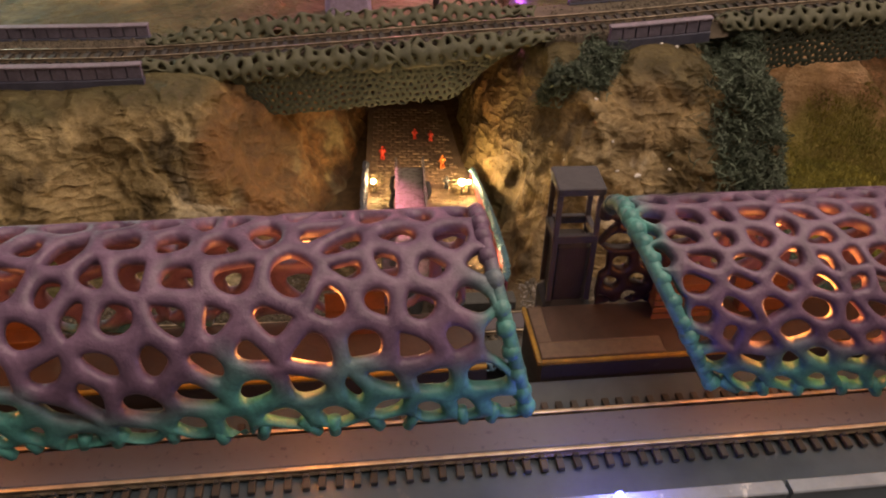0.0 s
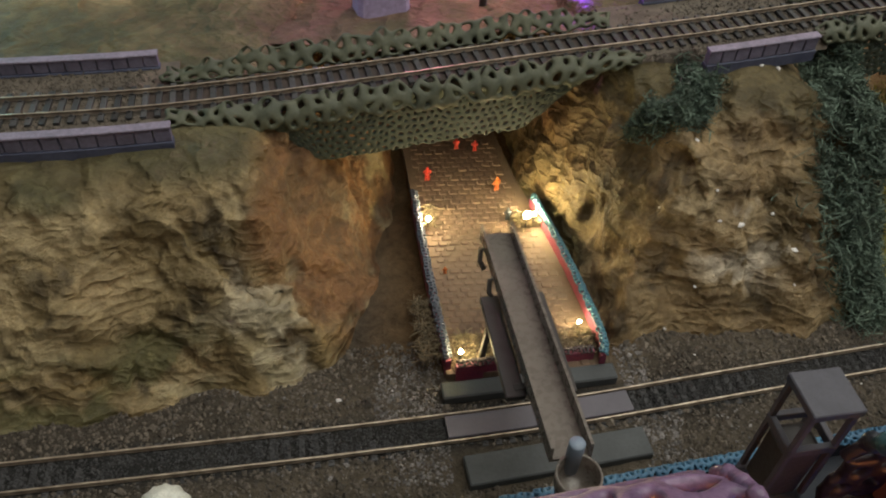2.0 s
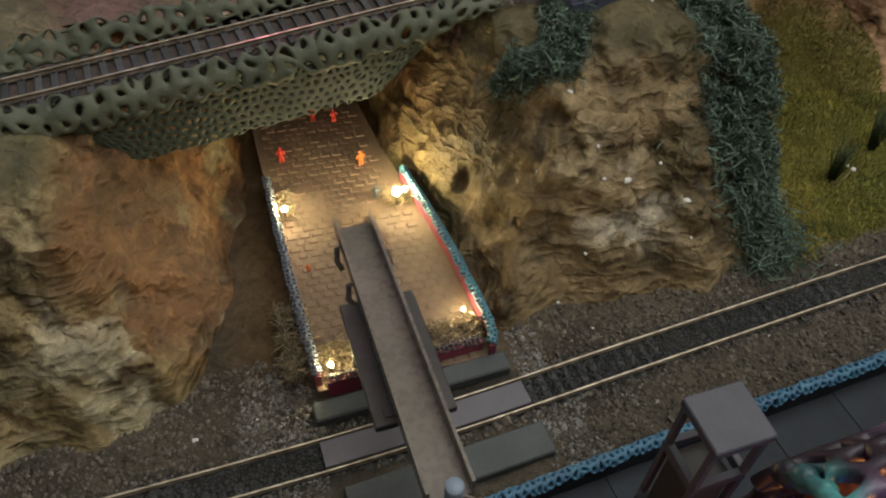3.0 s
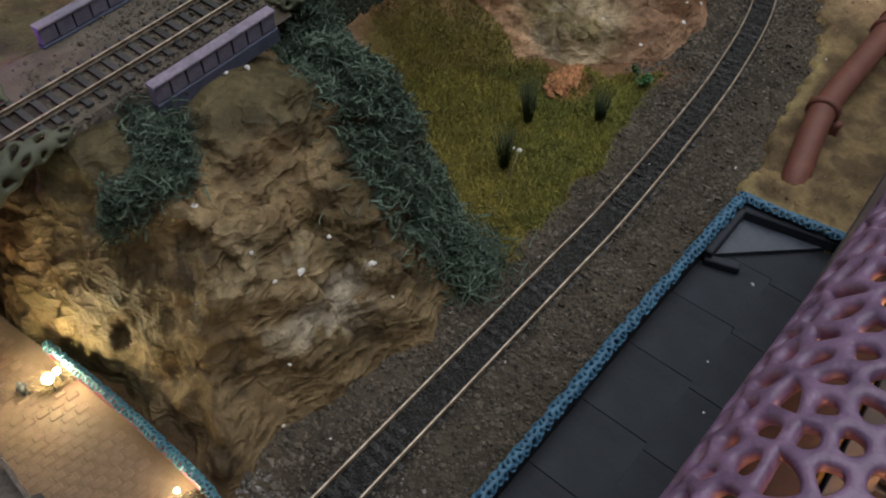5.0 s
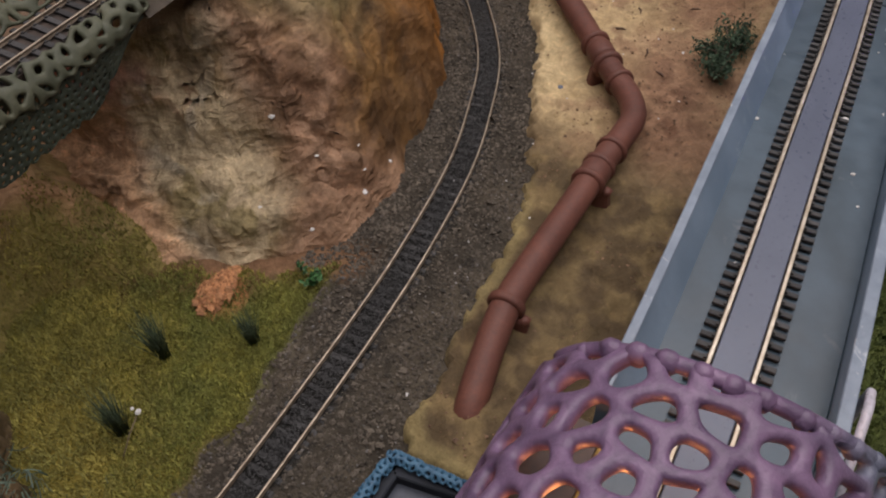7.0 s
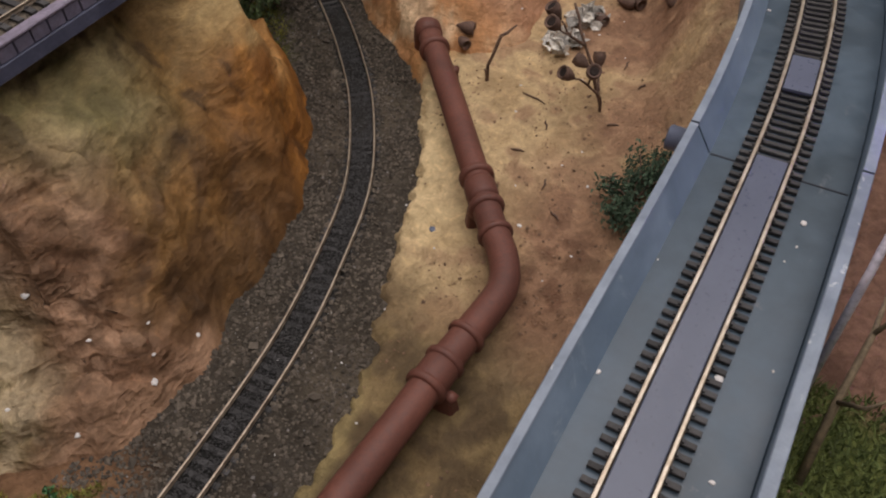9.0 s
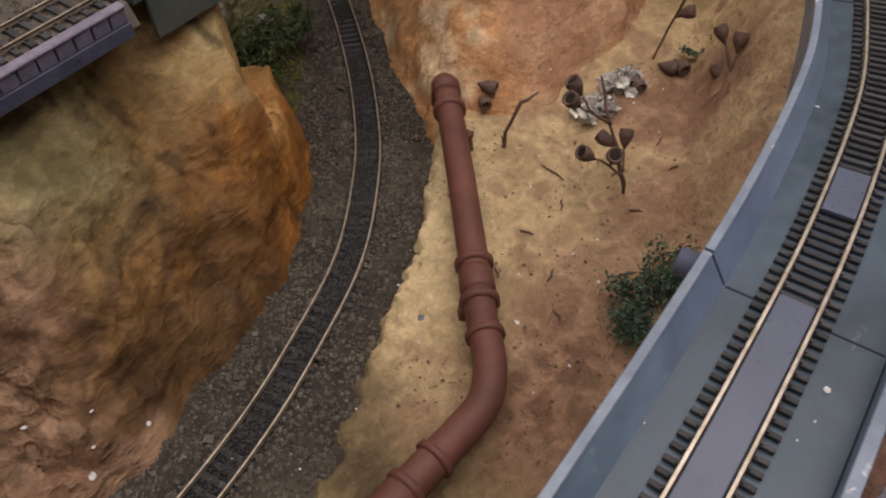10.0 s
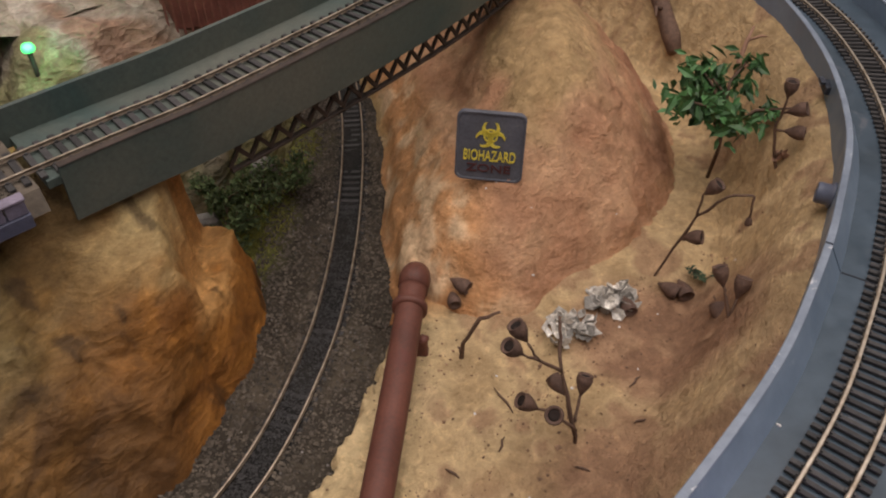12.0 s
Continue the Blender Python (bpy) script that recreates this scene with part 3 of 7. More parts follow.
def sand_paint(x, y, z):
    n, m = fbm(x * 14, y * 14, 3, 4), fbm(x * 60, y * 60, 6, 3)
    c = blend((0.45, 0.32, 0.17), (0.58, 0.43, 0.24), smooth(-0.6, 0.6, m))
    edge = inside(SAND, x, y)
    warm = np.maximum.reduce([smooth(0.075, 0.02, np.hypot(x - 0.715, y - 0.365) + 0.02 * n), smooth(0.06, 0.015, np.hypot(x - 0.80, y - 0.385) + 0.02 * n), smooth(0.06, 0.02, np.hypot(x - 0.885, y - 0.445) + 0.025 * n), smooth(0.07, 0.02, np.hypot(x - 0.64, y - 0.335) + 0.02 * n)])
    c = blend(c, blend((0.24, 0.13, 0.08), (0.36, 0.215, 0.13), smooth(-0.3, 0.4, m)), 0.9 * warm)
    c = blend(c, (0.28, 0.16, 0.095), 0.7 * smooth(0.2, 0.65, m + 0.7 * n))
    c = blend(c, (0.26, 0.15, 0.095), 0.35 * smooth(0.030, 0.004, wall_gap(x, y) + 0.008 * n) * smooth(0.93, 0.88, x))
    c = blend(c, blend((0.090, 0.060, 0.030), (0.205, 0.145, 0.066), smooth(-0.45, 0.5, m + 0.5 * fbm(x * 130, y * 130, 2, 3))), 0.92 * smooth(0.66, 0.58, x + 0.03 * n))
    red = smooth(0.050, 0.018, np.hypot((x - 0.665) * 0.8, y - 0.362) + 0.014 * n)
    c = blend(c, blend((0.17, 0.085, 0.05), (0.33, 0.19, 0.115), smooth(-0.4, 0.4, fbm(x * 130, y * 130, 2, 3))), 0.85 * red)
    c = blend(c, (0.33, 0.26, 0.115), 0.7 * smooth(0.013, 0.005, edge + 0.006 * n) * smooth(0.60, 0.52, x))
    c = blend(c, (0.68, 0.53, 0.30), 0.80 * smooth(0.06, 0.015, edge + 0.02 * n) * smooth(0.60, 0.66, x) * smooth(0.55, 0.52, y))
    c = blend(c, (0.62, 0.30, 0.115), 0.9 * smooth(0.52, 0.55, y + 0.02 * n) * smooth(0.9, 0.84, x))
    return c


def sand_keep(x, y):
    return (inside(SAND, x, y) > -0.008) & (y > np.interp(x, DECK.p[:, 0], DECK.p[:, 1]) - 0.022)


tagged(sheet("sand_bank", 0.35, 1.45, 0.18, 0.96, 0.0022, sand_z, sand_paint, M_SAND, sand_keep), "ochre and reddish painted sand bank with a ragged edge", "ground", kind="structure")

# ---------------------------------------------------------------- rocks
LEFT_ROCK = [(-0.9, 0.365), (-0.40, 0.362), (-0.30, 0.357), (-0.235, 0.361), (-0.204, 0.371), (-0.165, 0.376), (-0.135, 0.382), (-0.112, 0.392), (-0.098, 0.415), (-0.084, 0.45), (-0.072, 0.49), (-0.065, 0.53), (-0.064, 0.60), (-0.066, 1.25), (-0.9, 1.25)]
MID_ROCK = [(0.052, 0.396), (0.085, 0.402), (0.122, 0.396), (0.173, 0.396), (0.200, 0.406), (0.226, 0.418), (0.242, 0.455), (0.255, 0.50), (0.262, 0.56), (0.27, 0.64), (0.28, 1.25), (0.02, 1.25), (0.018, 0.62), (0.022, 0.54), (0.040, 0.47)]
HILL = [(0.779, 0.568), (0.783, 0.537), (0.805, 0.505), (0.835, 0.486), (0.90, 0.483), (0.945, 0.484), (1.005, 0.515), (1.055, 0.565), (1.09, 0.635), (1.11, 0.74), (1.11, 1.0), (0.93, 1.0), (0.878, 0.765), (0.838, 0.683), (0.797, 0.613)]


def soft_min(a, b, k=4.0):
    a, b = np.maximum(a, 1e-6), np.maximum(b, 1e-6)
    return a * b / (a ** k + b ** k) ** (1 / k)


def crags(x, y, z, size, seed):
    """Pulled plaster: folds along the dip of the beds, sharp creases, ledges and small torn edges."""
    wx = x + 0.016 * fbm(x * 16, y * 16, z * 16 + seed, 3)
    wz = z + 0.014 * fbm(x * 16 + 7, y * 16, z * 16 + seed, 3)
    lay = wz + 0.5 * y
    along, across = 0.72 * wx - 0.69 * lay, 0.69 * wx + 0.72 * lay
    total, f, amp = 0.0, size * 0.42, 0.50
    for k in range(5):
        n = np.abs(vnoise(along * f * 0.55 + 3.7 * k, across * f * 1.15, y * f * 0.35 + seed + k))
        total = total + amp * ((1 - 2.1 * n) if k % 2 else (2.1 * n - 0.6))
        along, across = along + 0.006 / (k + 1) * n, across - 0.006 / (k + 1) * n
        f, amp = f * 2.05, amp * 0.64
    step = vnoise(along * size * 0.25 + 4, across * size * 0.9, seed + 4)
    ledge = smooth(-0.04, 0.05, step) - 0.5
    crack = np.exp(-(vnoise(along * size * 0.45 + 9, across * size * 1.0, seed + 2) / 0.05) ** 2)
    return total + 0.42 * ledge - 0.45 * crack - 0.05


def facets(x, y, z, size, seed):
    """Chiselled facets: every cell has a tilted plane of its own, with breaks between them. Gives relief and a tone for each cell."""
    p = [x / size, y / size, (z * 1.35 + 0.3 * x) / size + seed]
    base = [np.floor(v).astype(np.int64) for v in p]

    def h(i, j, k, salt):
        return _table[((base[0] + i) * 374761393 + (base[1] + j) * 668265263 + (base[2] + k) * 1274126177 + salt * 7919) % 4093]

    best = np.full(x.shape, 1e9)
    relief, tone = np.zeros(x.shape), np.zeros(x.shape)
    for i, j, k in itertools.product((-1, 0, 1), repeat=3):
        d = [p[0] - base[0] - i - h(i, j, k, 1), p[1] - base[1] - j - h(i, j, k, 2), p[2] - base[2] - k - h(i, j, k, 3)]
        r = d[0] ** 2 + d[1] ** 2 + d[2] ** 2
        near = r < best
        best = np.where(near, r, best)
        plane = (h(i, j, k, 4) - 0.5) * d[0] + (h(i, j, k, 5) - 0.5) * d[1] + 1.3 * (h(i, j, k, 6) - 0.5) * d[2] + 0.45 * (h(i, j, k, 7) - 0.5)
        relief = np.where(near, plane, relief)
        tone = np.where(near, h(i, j, k, 8), tone)
    return relief, tone


def rock(name, poly, rise, top, colours, label, craggy=0.010, size=38, seed=0.0, step=0.0026, bounds=None, swing=0.005, chisel=0.55, mat=None, ragged=0.006):
    def height(x, y):
        d = inside(poly, x, y) + ragged * fbm(x * 35, y * 35, seed, 3)
        t = top(x, y)
        h = np.where(d > 0, soft_min(rise(x, y, d), t, 9.0), d * 2.5)
        rough = smooth(0.0, 0.012, d) * (0.12 + 0.88 * smooth(1.0, 0.80, h / t))
        return np.minimum(h + (craggy(x) if callable(craggy) else craggy) * rough * crags(x, y, h, size, seed), t + 0.004) - 0.002

    def shift(x, y, z):
        on = smooth(0.0, 0.02, z) * smooth(1.0, 0.85, z / top(x, y))
        k = swing * on
        q = np.stack([x + k * fbm(x * 26, y * 26, z * 34 + seed, 4), y + k * fbm(x * 26 + 9, y * 26, z * 34 + 3 + seed, 4), z + 0.3 * k * fbm(x * 70, y * 70, z * 70, 3)], -1)
        n = np.cross(np.gradient(q, axis=1), np.gradient(q, axis=0))
        n /= np.linalg.norm(n, axis=-1, keepdims=True) + 1e-12
        push = chis(x) * on * (0.0095 * facets(*warped(x, y, z), 0.034, seed)[0] + 0.0022 * facets(*warped(x, y, z), 0.0110, seed + 3)[0])
        q = q + n * push[..., None]
        return q[..., 0], q[..., 1], q[..., 2]

    def chis(x):
        return chisel(x) if callable(chisel) else chisel

    def warped(x, y, z):
        w = 0.0045 * fbm(x * 70, y * 70, z * 70 + seed, 3)
        return x + w, y - w, z + 0.6 * w

    def toned(x, y, z):
        relief, tone = facets(*warped(x, y, z), 0.0085, seed + 3)
        big = facets(*warped(x, y, z), 0.021, seed)[1]
        return colours(x, y, z) * (1 + chis(x) * (0.34 * (tone - 0.5) + 0.30 * (big - 0.5)))[..., None]

    p = np.array(poly)
    x0, x1, y0, y1 = bounds or (p[:, 0].min() - 0.01, p[:, 0].max() + 0.01, p[:, 1].min() - 0.01, min(0.90, p[:, 1].max()))
    ob = sheet(name, x0, x1, y0, y1, step, height, toned, mat or M_ROCK, lambda x, y: inside(poly, x, y) > -0.010, shift)
    return tagged(ob, label, "rock", kind="structure")


def left_paint(x, y, z):
    n, m, k = fbm(x * 16, y * 16, z * 20, 4), fbm(x * 45, y * 45, z * 60 + 5, 4), fbm(x * 75 + z * 30, y * 60, z * 26, 4)
    c = blend((0.225, 0.168, 0.078), (0.37, 0.285, 0.150), smooth(-0.5, 0.6, m))
    c = blend(c, (0.115, 0.098, 0.040), 0.8 * smooth(0.2, 0.6, n))
    c = blend(c, (0.045, 0.032, 0.016), 0.8 * smooth(0.25, 0.7, k))
    # dry-brush highlights painted along the raised crags
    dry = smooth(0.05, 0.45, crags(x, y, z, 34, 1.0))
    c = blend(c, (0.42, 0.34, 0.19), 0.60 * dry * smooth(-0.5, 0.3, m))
    rust = smooth(-0.150, -0.125, x + 0.02 * n) * smooth(0.39, 0.42, y)
    c = blend(c, blend((0.20, 0.095, 0.038), (0.115, 0.055, 0.022), smooth(-0.3, 0.5, m)), 0.9 * rust)
    chalk = smooth(0.045, 0.012, np.hypot(x + 0.135, (y - 0.395) * 1.0)) * smooth(0.0, 0.3, m + 0.5 * k)
    c = blend(c, (0.52, 0.47, 0.36), 0.40 * chalk)
    c = blend(c, (0.33, 0.29, 0.17), 0.5 * smooth(0.35, 0.7, m) * smooth(0.05, 0.02, z))
    moss = smooth(0.0, 0.35, fbm(x * 24 + 3, y * 24, z * 60, 4) + 0.25) * smooth(0.034, 0.016, z + 0.012 * n) * smooth(-0.13, -0.16, x)
    c = blend(c, (0.105, 0.105, 0.040), 0.75 * moss)
    return blend(c, (0.075, 0.072, 0.034), 0.8 * smooth(0.088, 0.10, z + 0.006 * n))


def mid_paint(x, y, z):
    n, m, k = fbm(x * 18, y * 18, z * 22 + 3, 4), fbm(x * 50, y * 50, z * 60 + 8, 4), fbm(x * 75 + z * 30, y * 60, z * 26, 4)
    c = blend((0.155, 0.105, 0.048), (0.27, 0.195, 0.098), smooth(-0.5, 0.5, m))
    c = blend(c, (0.095, 0.068, 0.027), 0.85 * smooth(0.0, 0.45, n))
    c = blend(c, (0.042, 0.029, 0.015), 0.75 * smooth(0.3, 0.7, k))
    # highlights dry-brushed onto the crags, strongest on the middle face
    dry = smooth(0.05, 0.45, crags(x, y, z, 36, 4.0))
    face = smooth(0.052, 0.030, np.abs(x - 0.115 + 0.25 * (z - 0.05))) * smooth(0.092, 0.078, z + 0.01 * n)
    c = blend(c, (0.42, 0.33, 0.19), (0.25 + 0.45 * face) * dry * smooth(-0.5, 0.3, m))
    c = blend(c, (0.60, 0.55, 0.46), 0.50 * smooth(0.30, 0.48, m) * smooth(0.045, 0.015, np.hypot(x - 0.130, (z - 0.042) * 1.1)))
    c = blend(c, (0.20, 0.092, 0.038), 0.7 * smooth(0.06, 0.03, x) * smooth(0.03, 0.06, z))
    c = blend(c, (0.085, 0.075, 0.027), 0.8 * smooth(0.016, 0.002, z) * smooth(-0.5, 0.3, n))
    c = blend(c, (0.12, 0.072, 0.04), 0.6 * smooth(0.215, 0.235, x))
    return blend(c, (0.082, 0.070, 0.030), 0.8 * smooth(0.090, 0.106, z + 0.010 * n))


def outcrop_paint(x, y, z):
    n, m, k = fbm(x * 16, y * 16, z * 22 + 6, 4), fbm(x * 50, y * 50, z * 60 + 2, 4), fbm(x * 75 + z * 30, y * 60, z * 26, 4)
    streak = fbm((x * 0.8 + y) * 28, (x - y) * 90, z * 60, 4)
    c = blend((0.225, 0.125, 0.072), (0.36, 0.220, 0.138), smooth(-0.5, 0.5, m))
    pale = smooth(0.474, 0.440, x - 0.3 * (y - 0.53) + 0.012 * n) * smooth(0.474, 0.494, y + 0.01 * n)
    c = blend(c, blend((0.58, 0.48, 0.31), (0.25, 0.215, 0.10), smooth(-0.10, 0.3, m + 0.3 * k)), 0.80 * pale)
    c = blend(c, (0.50, 0.44, 0.35), 0.55 * pale * smooth(0.25, 0.55, k + 0.3 * m))
    c = blend(c, (0.70, 0.42, 0.25), 0.85 * smooth(0.400, 0.380, x - 0.25 * (y - 0.53) + 0.010 * n))
    right = smooth(0.475, 0.545, x + 0.04 * n)
    c = blend(c, blend((0.115, 0.058, 0.018), (0.235, 0.125, 0.040), smooth(-0.4, 0.45, streak)), right * 0.95)
    c = blend(c, blend((0.42, 0.178, 0.038), (0.24, 0.095, 0.022), smooth(-0.3, 0.5, streak)), right * 0.9 * smooth(0.575, 0.640, x + 0.03 * n))
    c = blend(c, (0.62, 0.35, 0.13), 0.8 * smooth(0.033, 0.050, z + 0.01 * m) * smooth(0.650, 0.665, x))
    upper = smooth(0.058, 0.104, z + 0.020 * n)
    c = blend(c, blend((0.215, 0.195, 0.086), (0.345, 0.300, 0.148), smooth(-0.4, 0.5, m)), upper * 0.78 * smooth(0.46, 0.53, x + 0.02 * n) * smooth(0.665, 0.65, x) * (1 - 0.5 * smooth(0.53, 0.60, x)))
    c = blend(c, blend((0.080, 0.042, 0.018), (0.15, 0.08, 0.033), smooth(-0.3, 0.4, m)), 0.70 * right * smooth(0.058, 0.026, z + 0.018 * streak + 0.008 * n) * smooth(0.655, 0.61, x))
    c = blend(c, (0.58, 0.45, 0.22), 0.85 * upper * smooth(0.60, 0.64, x) * smooth(0.675, 0.665, x) * smooth(-0.5, 0.3, n))
    c = blend(c, (0.050, 0.030, 0.016), (0.2 + 0.5 * right) * smooth(0.42, 0.75, k))
    return blend(c, (0.10, 0.095, 0.045), 0.8 * smooth(0.128, 0.140, z + 0.006 * n))


def hill_paint(x, y, z):
    n, m, k = fbm(x * 14, y * 14, z * 20 + 1, 4), fbm(x * 40, y * 40, z * 50 + 2, 4), fbm(x * 90, y * 90, z * 90, 3)
    c = blend((0.47, 0.255, 0.148), (0.57, 0.345, 0.205), smooth(-0.5, 0.6, m + 0.6 * n))
    # west flank: orange and cream clay, brightened for the warm light on it
    edge = smooth(0.852, 0.815, x - (y - 0.55) * 0.35 + 0.012 * n)
    c = blend(c, (0.64, 0.33, 0.145), 0.85 * edge)
    c = blend(c, (0.76, 0.58, 0.38), 0.75 * smooth(0.0, 0.5, m) * edge)
    c = blend(c, (0.42, 0.31, 0.145), 0.7 * smooth(0.075, 0.11, z + 0.03 * n) * smooth(0.84, 0.90, x + 0.03 * n))
    c = blend(c, (0.30, 0.15, 0.085), 0.25 * smooth(0.35, 0.7, k))
    fold = smooth(0.014, 0.004, np.abs(inside(HILL, x, y) - 0.045 + 0.008 * n)) * smooth(0.95, 0.99, x)
    c = blend(c, (0.24, 0.10, 0.06), 0.6 * fold)
    return blend(c, (0.45, 0.33, 0.155), 0.85 * smooth(0.014, 0.002, z + 0.004 * n) * smooth(0.84, 0.88, x))


def flat(v):
    return lambda x, y: np.full(np.shape(x), v, float)


def mid_rise(x, y, d):
    return d * (1.42 + 1.5 * smooth(0.185, 0.225, x) * smooth(0.43, 0.47, y) + 1.7 * smooth(0.115, 0.070, x) * smooth(0.43, 0.49, y))


def outcrop_rise(x, y, d):
    west = 0.95 * np.minimum(d, 0.045) + 2.6 * np.maximum(d - 0.045, 0)
    middle = 2.2 * np.minimum(d, 0.016) + 1.5 * np.maximum(d - 0.016, 0)
    t = smooth(0.46, 0.52, x)
    u = smooth(0.60, 0.65, x)
    return (west * (1 - t) + middle * t) * (1 - u) + 4.5 * d * u


def hill_rise(x, y, d):
    west = smooth(0.885, 0.850, x - 0.6 * (y - 0.55))
    groove = (1 - np.abs(vnoise((x + 0.35 * y) * 105, y * 9, 5.0))) ** 5 * smooth(0.915, 0.95, x) * smooth(0.004, 0.02, d) * smooth(0.085, 0.05, d)
    return 1.12 * d * smooth(-0.015, 0.04, d) + 0.016 * west * smooth(0.0, 0.012, d) * smooth(0.06, 0.02, d) - 0.0065 * groove


def outcrop_top(x, y):
    t = rail_z(x) - 0.004
    ramp_up = 0.088 + 1.0 * np.maximum(0, y - 0.560)
    t = np.where(x > 0.52, np.minimum(t, ramp_up + 0.08 * smooth(0.60, 0.54, x)), t)
    n = fbm(x * 75, y * 75, 1, 3)
    shoulder = smooth(0.656, 0.667, x - 0.25 * (y - 0.575) + 0.006 * n)
    return t * (1 - shoulder) + (0.050 + 0.004 * n) * shoulder


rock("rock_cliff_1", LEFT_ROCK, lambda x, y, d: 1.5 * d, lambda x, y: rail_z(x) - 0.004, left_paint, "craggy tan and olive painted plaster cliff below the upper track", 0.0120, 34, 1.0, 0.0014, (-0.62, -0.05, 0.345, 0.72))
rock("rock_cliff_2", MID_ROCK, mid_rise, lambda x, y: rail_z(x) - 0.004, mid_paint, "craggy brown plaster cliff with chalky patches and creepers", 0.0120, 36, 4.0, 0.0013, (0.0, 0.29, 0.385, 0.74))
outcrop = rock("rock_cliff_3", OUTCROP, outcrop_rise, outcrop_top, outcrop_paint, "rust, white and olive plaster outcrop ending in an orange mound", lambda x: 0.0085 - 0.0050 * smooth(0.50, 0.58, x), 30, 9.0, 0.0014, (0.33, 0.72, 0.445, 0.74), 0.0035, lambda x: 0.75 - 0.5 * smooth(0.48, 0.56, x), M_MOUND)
# the west half is crusted plaster, the east half a smooth washed mound
outcrop.data.materials.append(M_CRUST)
for face in outcrop.data.polygons:
    mid = face.center
    face.material_index = int(mid.x + 0.02 * float(fbm(np.array(mid.x * 60), np.array(mid.y * 60), np.array(mid.z * 60), 3)) < 0.490)


def bank_paint(x, y, z):
    n, m = fbm(x * 18, y * 18, z * 20, 4), fbm(x * 55, y * 55, z * 50, 3)
    c = blend((0.62, 0.37, 0.21), (0.72, 0.47, 0.29), smooth(-0.4, 0.5, m))
    c = blend(c, (0.30, 0.235, 0.085), 0.8 * smooth(0.1, 0.45, n))
    c = blend(c, (0.27, 0.165, 0.075), 0.7 * smooth(0.0, 0.4, -n))
    return blend(c, (0.29, 0.245, 0.075), 0.9 * smooth(0.030, 0.010, z + 0.012 * n + 0.006 * m))


rock("earth_bank", BANK, lambda x, y, d: 0.95 * d, lambda x, y: 0.085 + 0.0 * x, bank_paint, "pinkish brown earth bank under the lattice bridge", 0.0022, 34, 6.0, 0.0030, (0.23, 0.43, 0.50, 0.72), 0.003, 0.15, M_CLAY)
rock("sand_hill", HILL, hill_rise, lambda x, y: 0.125 + 0.0 * x, hill_paint, "orange-brown sculpted sandstone hill behind the sign", 0.0014, 24, 14.0, 0.0022, (0.775, 1.13, 0.470, 0.92), 0.0018, 0.30, M_CLAY, 0.0025)


def upland_z(x, y):
    t = np.clip((y - 0.57) / 0.1, 0, 1)
    z = rail_z(x) - 0.010 - 0.014 * t
    mound = 0.05 * smooth(0.12, 0.0, np.hypot(x + 0.10, (y - 0.72) * 1.2)) + 0.07 * smooth(0.16, 0.0, np.hypot(x + 0.33, y - 0.78)) + 0.05 * smooth(0.12, 0.0, np.hypot(x - 0.55, y - 0.85))
    return z + mound * (1 + 0.3 * fbm(x * 30, y * 30, 2, 3)) + 0.004 * fbm(x * 30, y * 30, 8, 4)


def upland_paint(x, y, z):
    n, m = fbm(x * 14, y * 14, 3, 4), fbm(x * 50, y * 50, 6, 3)
    c = blend((0.11, 0.075, 0.05), (0.20, 0.125, 0.075), smooth(-0.4, 0.5, n))
    c = blend(c, (0.10, 0.085, 0.04), 0.7 * smooth(0.1, 0.5, m))
    c = blend(c, (0.42, 0.37, 0.30), smooth(0.45, 0.56, x) * smooth(0.66, 0.72, y) * smooth(-0.7, 0.2, n))
    return blend(c, (0.30, 0.26, 0.24), 0.6 * smooth(0.2, 0.5, n) * smooth(0.35, 0.2, x) * smooth(0.60, 0.66, y))


tagged(sheet("upland", -0.75, 1.0, 0.558, 1.25, 0.006, upland_z, upland_paint, M_ROCK, lambda x, y: ~((x > 0.25) & (x < 0.37) & (y < 0.66)) & (inside(HOLLOW, x, y) < 0) & ~((x > 0.58) & (y < 0.775)) & ~((x > 0.70) & (y < 0.86))), "brown and pale upper terrain behind the high track", "ground", kind="structure")


def far_paint(x, y, z):
    n, m = fbm(x * 16, y * 16, z * 20 + 4, 4), fbm(x * 50, y * 50, z * 60, 4)
    c = blend((0.36, 0.31, 0.25), (0.52, 0.47, 0.40), smooth(-0.4, 0.4, m))
    c = blend(c, (0.26, 0.25, 0.11), 0.8 * smooth(0.1, 0.45, n))
    c = blend(c, (0.34, 0.20, 0.13), 0.8 * smooth(0.1, 0.4, -n))
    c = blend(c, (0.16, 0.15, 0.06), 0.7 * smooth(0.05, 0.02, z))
    return c


FAR_ROCK = [(0.585, 0.700), (0.63, 0.690), (0.69, 0.706), (0.75, 0.728), (0.80, 0.765), (0.86, 0.86), (0.90, 1.0), (0.58, 1.0)]
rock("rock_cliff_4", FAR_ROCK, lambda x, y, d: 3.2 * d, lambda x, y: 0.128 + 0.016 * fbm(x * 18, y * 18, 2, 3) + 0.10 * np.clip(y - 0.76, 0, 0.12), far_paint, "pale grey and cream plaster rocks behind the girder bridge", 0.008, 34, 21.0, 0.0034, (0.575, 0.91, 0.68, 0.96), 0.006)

# ---------------------------------------------------------------- tracks
GAUGE = 0.0162
